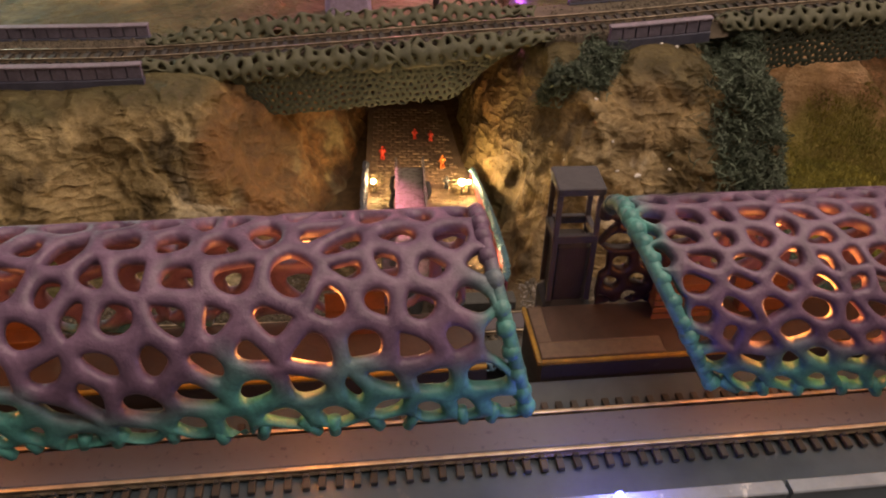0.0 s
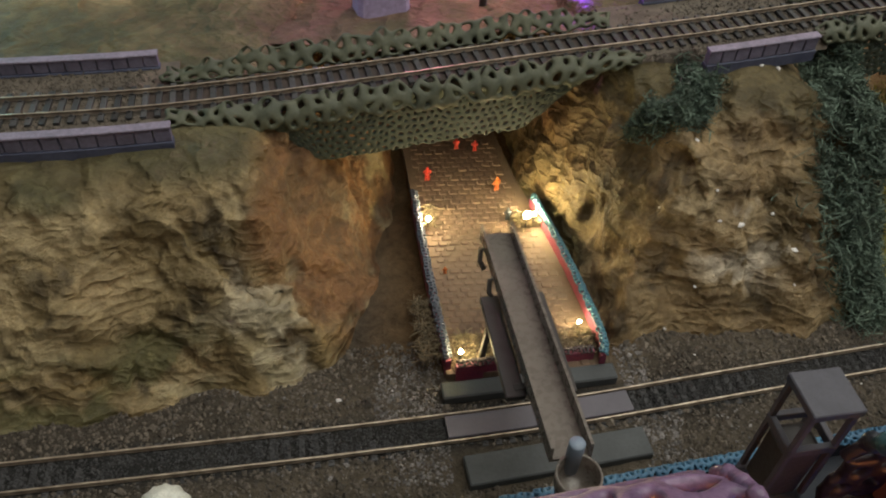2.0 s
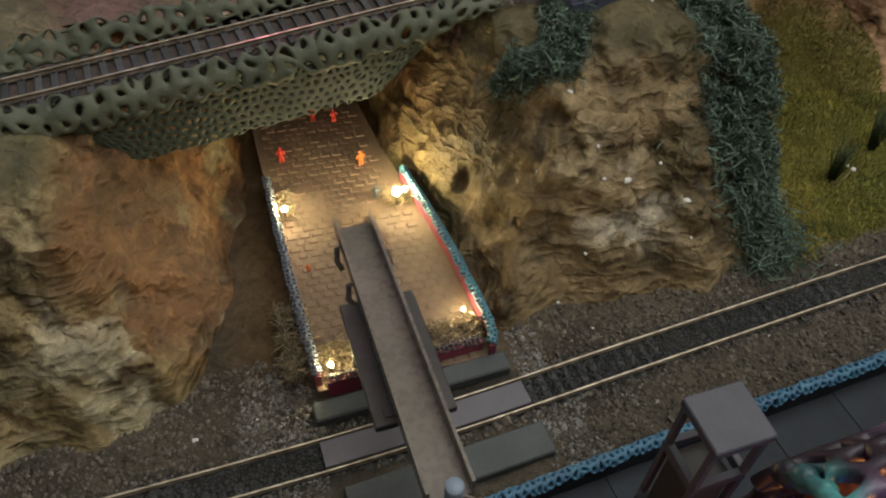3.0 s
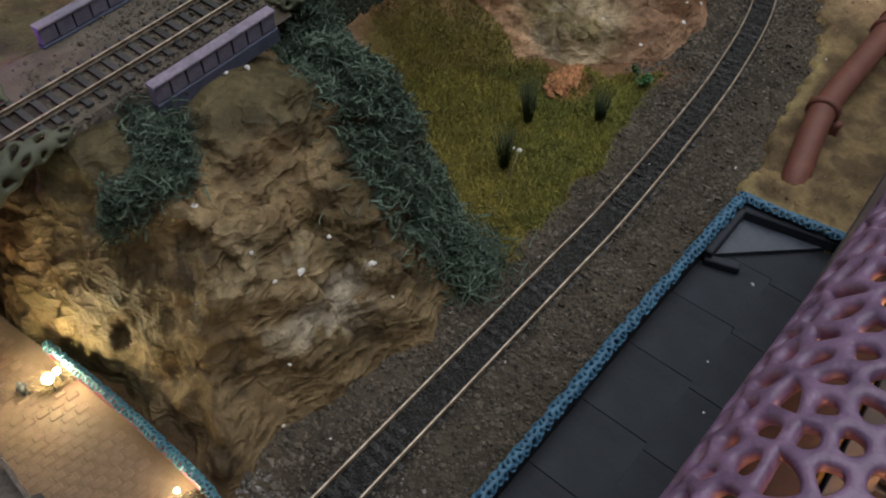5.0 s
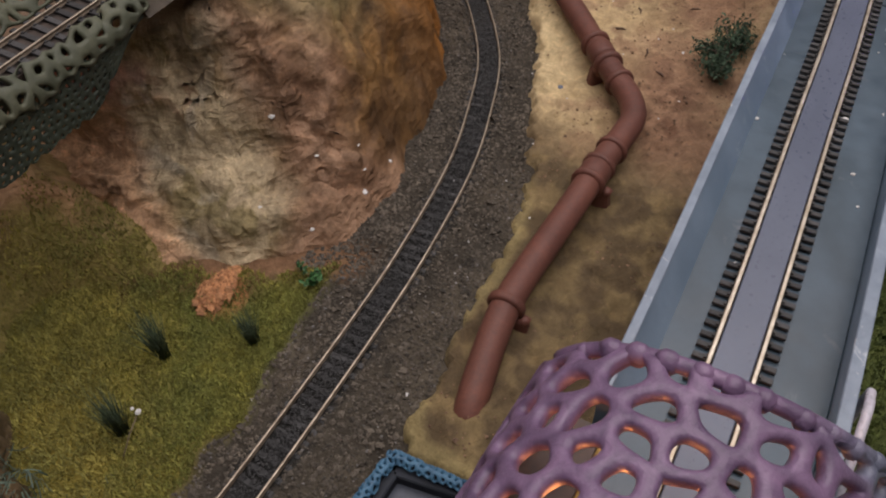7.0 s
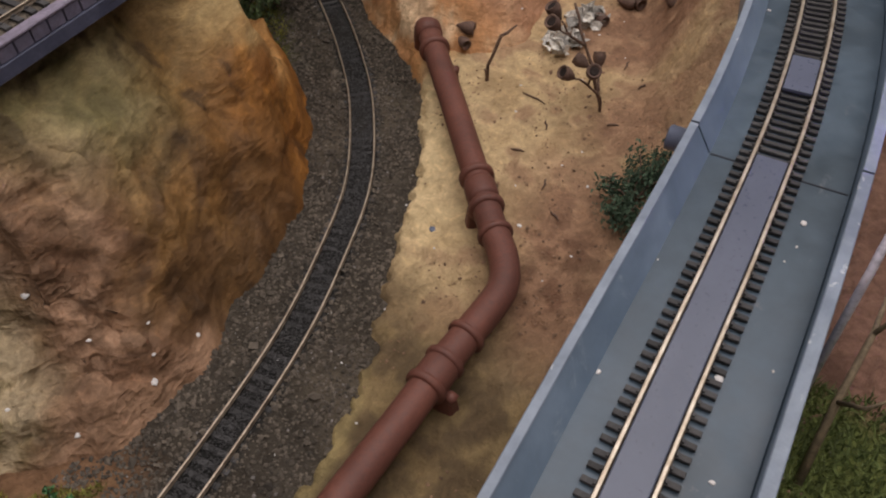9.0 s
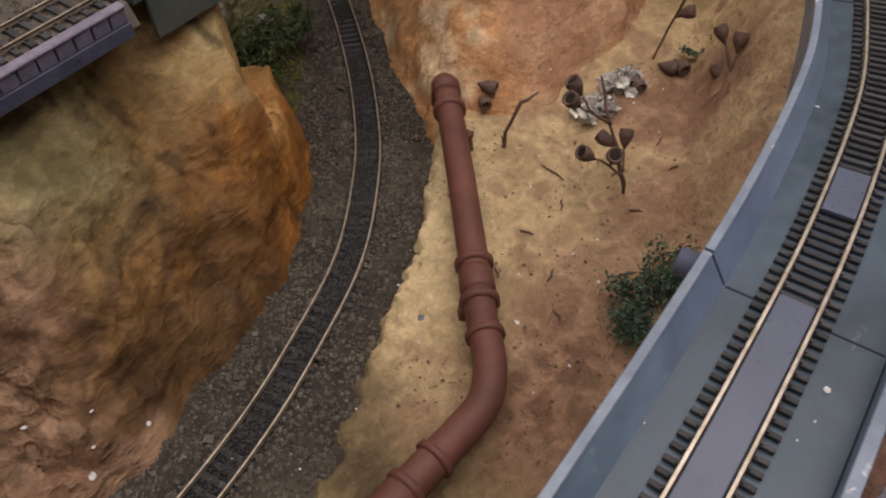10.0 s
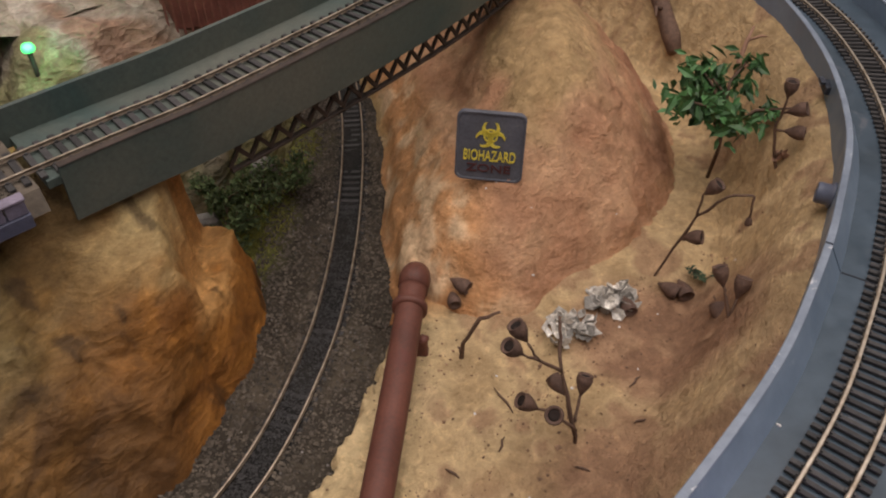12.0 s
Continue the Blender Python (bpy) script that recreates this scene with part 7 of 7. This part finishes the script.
ROCKS = ("rock_cliff_1", "rock_cliff_2", "rock_cliff_3", "sand_hill", "sand_bank", "ground")
bpy.context.view_layer.update()
for i, (x, y, r) in enumerate(((0.127, 0.432, 0.0034), (0.160, 0.423, 0.0030), (0.163, 0.413, 0.0016), (0.082, 0.445, 0.0014), (0.110, 0.440, 0.0018), (0.149, 0.440, 0.0017), (0.114, 0.433, 0.0016), (0.345, 0.423, 0.0018), (0.395, 0.3615, 0.0016), (0.686, 0.3945, 0.0021), (0.683, 0.357, 0.0014), (0.517, 0.476, 0.0022), (0.485, 0.469, 0.0032), (0.492, 0.474, 0.0018), (0.466, 0.518, 0.0030), (0.847, 0.556, 0.0016), (0.841, 0.557, 0.0012), (0.595, 0.417, 0.0012), (0.103, 0.415, 0.0016), (0.088, 0.405, 0.0016), (-0.104, 0.3685, 0.0018), (-0.075, 0.372, 0.0013), (0.148, 0.505, 0.0022), (0.158, 0.503, 0.0026), (0.100, 0.462, 0.0022), (0.459, 0.4085, 0.0011), (0.537, 0.4395, 0.0011), (0.556, 0.412, 0.0011), (0.71, 0.415, 0.0011), (0.742, 0.403, 0.0013), (0.765, 0.4555, 0.0012), (0.872, 0.459, 0.0014), (0.535, 0.380, 0.0012), (0.664, 0.463, 0.0014), (0.615, 0.435, 0.0011), (0.64, 0.42, 0.0010), (0.45, 0.398, 0.0009), (0.25, 0.432, 0.0010), (0.70, 0.44, 0.0012), (0.735, 0.38, 0.0017), (0.76, 0.40, 0.0012), (0.82, 0.44, 0.0014), (0.86, 0.43, 0.0010), (0.79, 0.47, 0.0013), (0.90, 0.455, 0.0011), (0.955, 0.45, 0.0010), (0.60, 0.37, 0.0011), (0.66, 0.36, 0.0010), (0.845, 0.51, 0.0013), (0.86, 0.535, 0.0011), (0.92, 0.52, 0.0010), (0.50, 0.40, 0.0011), (0.575, 0.44, 0.0012), (0.36, 0.40, 0.0010), (0.19, 0.36, 0.0010), (0.10, 0.385, 0.0011), (0.445, 0.475, 0.0022), (0.475, 0.495, 0.0018), (0.50, 0.485, 0.0014), (0.43, 0.50, 0.0016), (0.372, 0.566, 0.0020), (0.374, 0.571, 0.0018), (0.376, 0.562, 0.0018), (0.370, 0.572, 0.0016))):
    chip(x, y, surface_z(ROCKS, x, y) - 0.0003, r, i)
for i, (s_x, off, r) in enumerate(((0.571, 0.0245, 0.0014), (0.676, -0.0205, 0.0019), (0.662, -0.021, 0.0008), (0.652, -0.0185, 0.0007), (0.588, -0.0125, 0.0021), (0.60, -0.028, 0.0009), (0.71, 0.029, 0.0010), (0.63, 0.0245, 0.0006), (0.55, -0.022, 0.0013), (0.53, -0.027, 0.0009), (0.83, 0.024, 0.0013), (0.475, 0.0115, 0.0016))):
    p = DECK.at(DECK.at_x(s_x), off, -0.0042)
    chip(p[0], p[1], p[2], r, 60 + i)
for i, (x, y) in enumerate(((0.318, 0.302), (0.26, 0.29), (0.235, 0.275), (0.29, 0.268))):
    chip(x, y, 0.0019, 0.0016 if i == 0 else 0.0008, 90 + i)
tagged(put("grey_disc", *lathe([(0.0001, 0), (0.0028, 0), (0.0028, 0.0008), (0.0024, 0.0011), (0.0001, 0.0011)], pose(0.6545, 0.4330, surface_z(("sand_bank",), 0.6545, 0.433) - 0.0001), 18), M_PLATE), "small flat grey disc on the sand", "disc")


def brush(x0, x1, y0, y1, z, count, seed, label):
    rnd = random.Random(seed)
    bits = []
    for _ in range(count):
        p = Vector((rnd.uniform(x0, x1), rnd.uniform(y0, y1), z + rnd.uniform(0, 0.005)))
        d = Vector((rnd.gauss(0, 1), rnd.gauss(0, 0.7), rnd.gauss(0, 0.35))).normalized() * rnd.uniform(0.004, 0.010)
        bits.append(tube([p - d * 0.5, p + Vector((rnd.gauss(0, 1), rnd.gauss(0, 1), rnd.gauss(0, 1))) * 0.0008, p + d * 0.5], [0.00035, 0.0003, 0.0001], 4))
    tagged(put("brushwood", *joined(bits), M_DRY), label, "brushwood", "brushwood heaps", "stuff")


brush(-0.041, -0.004, 0.382, 0.402, 0.003, 420, 1, "tangled dry brushwood heap at the lane's mouth")
brush(0.004, 0.041, 0.384, 0.402, 0.003, 420, 2, "tangled dry brushwood heap at the lane's mouth")
brush(-0.060, -0.044, 0.384, 0.430, 0.004, 330, 3, "tangled dry twigs over the lane's wall")
brush(0.012, 0.030, 0.489, 0.500, 0.003, 110, 4, "tangled dry twigs round the bright lamp")
brush(-0.050, -0.040, 0.490, 0.512, 0.003, 90, 5, "tangled dry twigs behind the lamp")

# white ribbed dome by the low track
m = pose(-0.186, 0.3105, -0.003)
v, f = [], []
for i in range(9):
    a = math.pi / 2 * i / 8
    for k in range(36):
        b = 2 * math.pi * k / 36
        r = 0.0125 * math.cos(a) * (1 + 0.05 * math.cos(12 * b)) + 0.0001
        v.append(tuple(m @ Vector((r * math.cos(b), r * math.sin(b), 0.0135 * math.sin(a)))))
f = [(i * 36 + k, i * 36 + (k + 1) % 36, i * 36 + 36 + (k + 1) % 36, i * 36 + 36 + k) for i in range(8) for k in range(36)]
tagged(put("ribbed_dome", v, f, M_SHELL), "small white ribbed dome beside the low track", "dome")

# ---------------------------------------------------------------- beyond the high track
tower2 = holder("violet_lamp_tower", "grey tower with a glowing violet lamp behind the bridge", "tower")
put("shaft", *block(0.070, 0.618, 0.100, 0.024, 0.02, 0.12, 8, 0, 0.85), M_LILAC, tower2, smooth=False)
put("lamp", *tube([(0.0625, 0.6040, 0.093), (0.0625, 0.6040, 0.099), (0.0622, 0.6040, 0.122), (0.0622, 0.6040, 0.135)], [0.0014, 0.0042, 0.0034, 0.0012], 12), M_VIOLET, tower2, "glowing violet lamp")
bulb_light("violet_lamp_light", (0.0605, 0.5975, 0.112), 0.02, (0.35, 0.08, 1.0), 0.003)
spire = holder("pale_spire", "pale tapering block behind the bridge, violet light tinted into it as lilac", "spire")
put("body", *block(-0.070, 0.606, 0.125, 0.036, 0.026, 0.09, 10, 0, 0.80), M_SPIRE, spire, smooth=False)
put("foot", *block(-0.070, 0.606, 0.083, 0.040, 0.030, 0.02, 10), M_SPIRE, spire, smooth=False)
bulb_light("pink_stage_light", (-0.045, 0.690, 0.190), 0.45, (1.0, 0.30, 0.50), 0.01)
bulb_light("violet_stage_light", (-0.115, 0.590, 0.165), 0.03, (0.50, 0.35, 1.0), 0.01)
bulb_light("cyan_stage_light", (-0.44, 0.74, 0.22), 0.75, (0.45, 0.90, 0.95), 0.01)
mast = holder("mast", "dark slim mast behind the bridge", "mast")
put("pole", *tube([(-0.002, 0.606, 0.05), (-0.002, 0.606, 0.19)], 0.0026, 10), M_DARKPRINT, mast)
put("cap", *block(-0.002, 0.606, 0.192, 0.007, 0.007, 0.004), M_DARKPRINT, mast, smooth=False)
roof = holder("red_shed", "brick-red corrugated model shed on the pale rocks", "shed")
shed_wall = put("shed_wall", *block(0.768, 0.772, 0.150, 0.085, 0.050, 0.080, -16), M_REDROOF, roof, smooth=False)
put("shed_roof", *beam((0.722, 0.785, 0.194), (0.814, 0.759, 0.194), 0.062, 0.006), M_REDROOF, roof, smooth=False)
for i in range(17):
    k = -0.040 + i * 0.005
    c, d = math.cos(radians(-16)), math.sin(radians(-16))
    put("rib", *block(0.768 + k * c + 0.0258 * d, 0.772 + k * d - 0.0258 * c, 0.150, 0.0016, 0.0016, 0.080, -16), M_REDROOF, shed_wall, smooth=False)
led = holder("green_marker_lamp", "small glowing green marker lamp on the upper terrain", "lamp")
put("lens", *lathe([(0.0001, -0.003), (0.0036, -0.002), (0.004, 0), (0.003, 0.002), (0.0001, 0.003)], pose(0.6353, 0.7379, 0.1370), 14), M_GREENLED, led)
put("stand", *tube([(0.6353, 0.7379, 0.10), (0.6353, 0.7379, 0.1345)], 0.0015, 8), M_DARKPRINT, led)
pale = holder("pale_branch", "bare pale dry branch beside the viaduct", "branch")
put("stem", *tube([(0.640, 0.205, -0.004), (0.665, 0.2085, 0.030), (0.690, 0.2100, 0.052), (0.720, 0.2140, 0.060)], [0.0022, 0.0019, 0.0014, 0.0007], 9), M_DRY, pale)
put("stem", *tube([(0.690, 0.2100, 0.052), (0.700, 0.202, 0.070), (0.715, 0.196, 0.080)], [0.0012, 0.0010, 0.0005], 8), M_DRY, pale)
put("stem", *tube([(0.665, 0.2085, 0.030), (0.655, 0.198, 0.048), (0.660, 0.190, 0.060)], [0.0013, 0.0010, 0.0005], 8), M_DRY, pale)
blue = holder("blue_marker_lamp", "small glowing blue lamp on the viaduct parapet", "lamp")
q = DECK.at(DECK.at_x(0.050), -0.0364, 0.0103)
put("lens", *lathe([(0.0001, 0.0), (0.0016, 0.0), (0.0016, 0.0014), (0.0010, 0.0026), (0.0001, 0.0030)], pose(*q), 12), M_BLUELED, blue)
bulb_light("blue_lamp_light", (q[0], q[1] + 0.001, q[2] + 0.006), 0.030, (0.10, 0.16, 1.0), 0.002)

bulb_light("green_marker_light", (0.6353, 0.7300, 0.1450), 0.018, (0.10, 1.0, 0.35), 0.003)
for i, (x, y, w, t) in enumerate(((0.757, 0.722, 0.022, 25), (0.700, 0.684, 0.020, -20))):
    tagged(put("fallen_slab", *block(x, y, 0.008, w, w * 0.7, 0.020, t, 0.003, 0.8), M_PALESTONE, smooth=False), "pale grey broken slab lying in the hollow", "slab", "fallen slabs")


def on_sand(rnd, count):
    x, y = rnd.uniform(0.38, 1.08, count), rnd.uniform(0.20, 0.60, count)
    g = fbm(x * 30, y * 30, 5, 4)
    k = (inside(SAND, x, y) > 0.006) & (inside(HILL, x, y) < 0.0) & (wall_gap(x, y) > 0.002) & (rnd.uniform(0, 1, count) < 0.06 + 1.3 * g + 0.8 * (np.hypot((x - 0.665) * 0.8, y - 0.362) < 0.045) + 0.25 * (x < 0.6))
    return x[k], y[k]


M_CRUMB = surface("sand_crumb", (0.34, 0.21, 0.13), (0.13, 0.075, 0.048), 200, 0.9, 0, 0.3, island="geo")
gravel(14000, 12, on_sand, 0.00072, M_CRUMB, "sand_crumbs", "small reddish brown crumbs strewn over the sand", sand_z)
clip = holder("wall_clip", "small black clip on the inner parapet", "clip")
g = DECK.at(DECK.at_x(1.078), 0.0376, 0.0010)
put("jaw", *block(g[0], g[1], g[2], 0.010, 0.005, 0.006, 50), M_FIGDARK, clip, smooth=False)
put("lever", *block(g[0] - 0.003, g[1] + 0.003, g[2] + 0.004, 0.007, 0.003, 0.002, 50), M_FIGDARK, clip, smooth=False)


def clay_spot(rnd, count):
    a, r = rnd.uniform(0, 6.283, count), np.sqrt(rnd.uniform(0, 1, count))
    x, y = 0.3835 + 0.0165 * r * np.cos(a), 0.4900 + 0.0100 * r * np.sin(a)
    k = r + 0.35 * fbm(x * 120, y * 120, 3, 3) < 0.92
    return x[k], y[k]


M_CLAYLUMP = surface("orange_clay", (0.50, 0.25, 0.115), (0.38, 0.175, 0.08), 150, 0.9, 0, 0.5, island="geo")
gravel(1500, 14, clay_spot, 0.0013, M_CLAYLUMP, "clay_crumbs", "bright orange crumbled clay patch on the turf", lambda x, y: ground_z(x, y) + 0.0012)


for x, y, z, k, sx in ((0.8050, 0.5285, 0.0, 1.15, 1), (0.7985, 0.5270, 0.0, 1.0, -1), (0.9169, 0.4633, 0.0185, 1.15, 1), (0.924, 0.4585, 0.0185, 1.2, -1), (0.884, 0.4660, 0.0195, 1.1, -1)):
    z = surface_z(("sand_bank", "sand_hill"), x, y) + 0.0036 * k
    thing = holder("fallen_gumnut", "fallen brown gumnut lying on the sand", "gumnut", "fallen gumnuts")
    put("pod", *gumnut((x, y, z), (x - 0.004 * sx, y + 0.010, z + 0.001), k), M_POD, thing)


def pebbles(rnd, count):
    x, y = beside_low(rnd, count)
    k = fbm(x * 26, y * 26, 8, 3) + rnd.uniform(-0.6, 0.6, len(x)) > 0.35
    return x[k], y[k]


gravel(5500, 15, pebbles, 0.00075, M_PALESTONE, "pale_gravel", "scattered paler grit in the ballast", ground_z)
for i, (x, y, a, k) in enumerate(((0.783, 0.454, 1.5, 0.020), (0.766, 0.432, 0.6, 0.010), (0.792, 0.398, 2.2, 0.008), (0.722, 0.402, 0.3, 0.012), (0.703, 0.382, 1.1, 0.010), (0.748, 0.372, 2.6, 0.012), (0.702, 0.424, 0.9, 0.008), (0.852, 0.424, 0.2, 0.011), (0.735, 0.432, 1.9, 0.009), (0.835, 0.402, 2.9, 0.008), (0.925, 0.437, 0.8, 0.008))):
    z = surface_z(("sand_bank",), x, y) + 0.0004
    e = Vector((math.cos(a), math.sin(a), 0.0)) * k * 0.5
    p = Vector((x, y, z))
    tagged(put("fallen_stick", *tube([p - e, p - e * 0.3 + Vector((0.0006, -0.0004, 0.0005)), p + e * 0.4 + Vector((-0.0004, 0.0005, 0.0006)), p + e], [0.0003, 0.0007, 0.0006, 0.0002], 7), M_TWIG), "short dry brown stick lying on the sand", "stick", "fallen sticks")
bark = holder("bark_piece", "rough dark brown bark piece lying on the sand behind the hill", "bark")
put("bark_roll", *tube([(1.132, 0.722, 0.084), (1.124, 0.704, 0.075), (1.111, 0.676, 0.062), (1.103, 0.658, 0.053), (1.097, 0.646, 0.045)], [0.0070, 0.0082, 0.0072, 0.0080, 0.0058], 11), M_TWIG, bark)
put("side_twig", *tube([(1.112, 0.680, 0.066), (1.098, 0.676, 0.072), (1.086, 0.664, 0.072)], [0.0022, 0.0016, 0.0008], 7), M_TWIG, bark)
fork = holder("forked_twig", "pale pinkish forked dry twig behind the green plant", "twig")
put("stem", *tube([(1.068, 0.562, 0.066), (1.074, 0.568, 0.080), (1.082, 0.572, 0.092), (1.090, 0.575, 0.100)], [0.0022, 0.0020, 0.0015, 0.0007], 8), M_BLUSH, fork)
put("stem", *tube([(1.082, 0.572, 0.092), (1.091, 0.568, 0.095), (1.096, 0.566, 0.094)], [0.0013, 0.0010, 0.0005], 7), M_BLUSH, fork)
put("stem", *tube([(1.072, 0.566, 0.074), (1.082, 0.560, 0.080), (1.086, 0.556, 0.082)], [0.0014, 0.0010, 0.0005], 7), M_BLUSH, fork)
flakes(5, 0.0050, 0.0046, 31, (1.0150, 0.4770, surface_z(("sand_bank",), 1.015, 0.477) + 0.002), M_BLUSH, "dry_leaf", "curled pinkish dry leaf on the sand by the parapet", "leaf", 0.5)


def hoop(points, label):
    thing = holder("pale_hoop", label, "hoop", "pale hoops")
    line = Line(points)
    put("tube", *tube([line.at(q) for q in np.linspace(0, line.length, 40)], 0.0016, 12), M_HOOP, thing)
    return thing


hoop([(0.650, 0.2210, -0.004), (0.649, 0.2215, 0.070), (0.6475, 0.2220, 0.100), (0.651, 0.2220, 0.116), (0.664, 0.2225, 0.131), (0.700, 0.2200, 0.148), (0.745, 0.2150, 0.152), (0.785, 0.2100, 0.132), (0.800, 0.2060, 0.080), (0.803, 0.2050, -0.004)], "pale lilac plastic hoop beside the viaduct")
hoop([(0.388, 0.1770, -0.004), (0.392, 0.1795, 0.080), (0.402, 0.1830, 0.108), (0.416, 0.1855, 0.118), (0.430, 0.1870, 0.117), (0.438, 0.1875, 0.100), (0.441, 0.1880, -0.004)], "pale lilac plastic hoop beside the viaduct")
led2 = holder("violet_led", "small glowing violet lamp hanging on the hoop", "lamp")
put("lens", *lathe([(0.0001, -0.004), (0.0030, -0.003), (0.0036, 0), (0.0030, 0.002), (0.0001, 0.002)], pose(0.748, 0.2147, 0.1470), 14), M_VIOLET, led2)
bulb_light("violet_led_light", (0.748, 0.2147, 0.1400), 0.035, (0.42, 0.26, 1.0), 0.003)
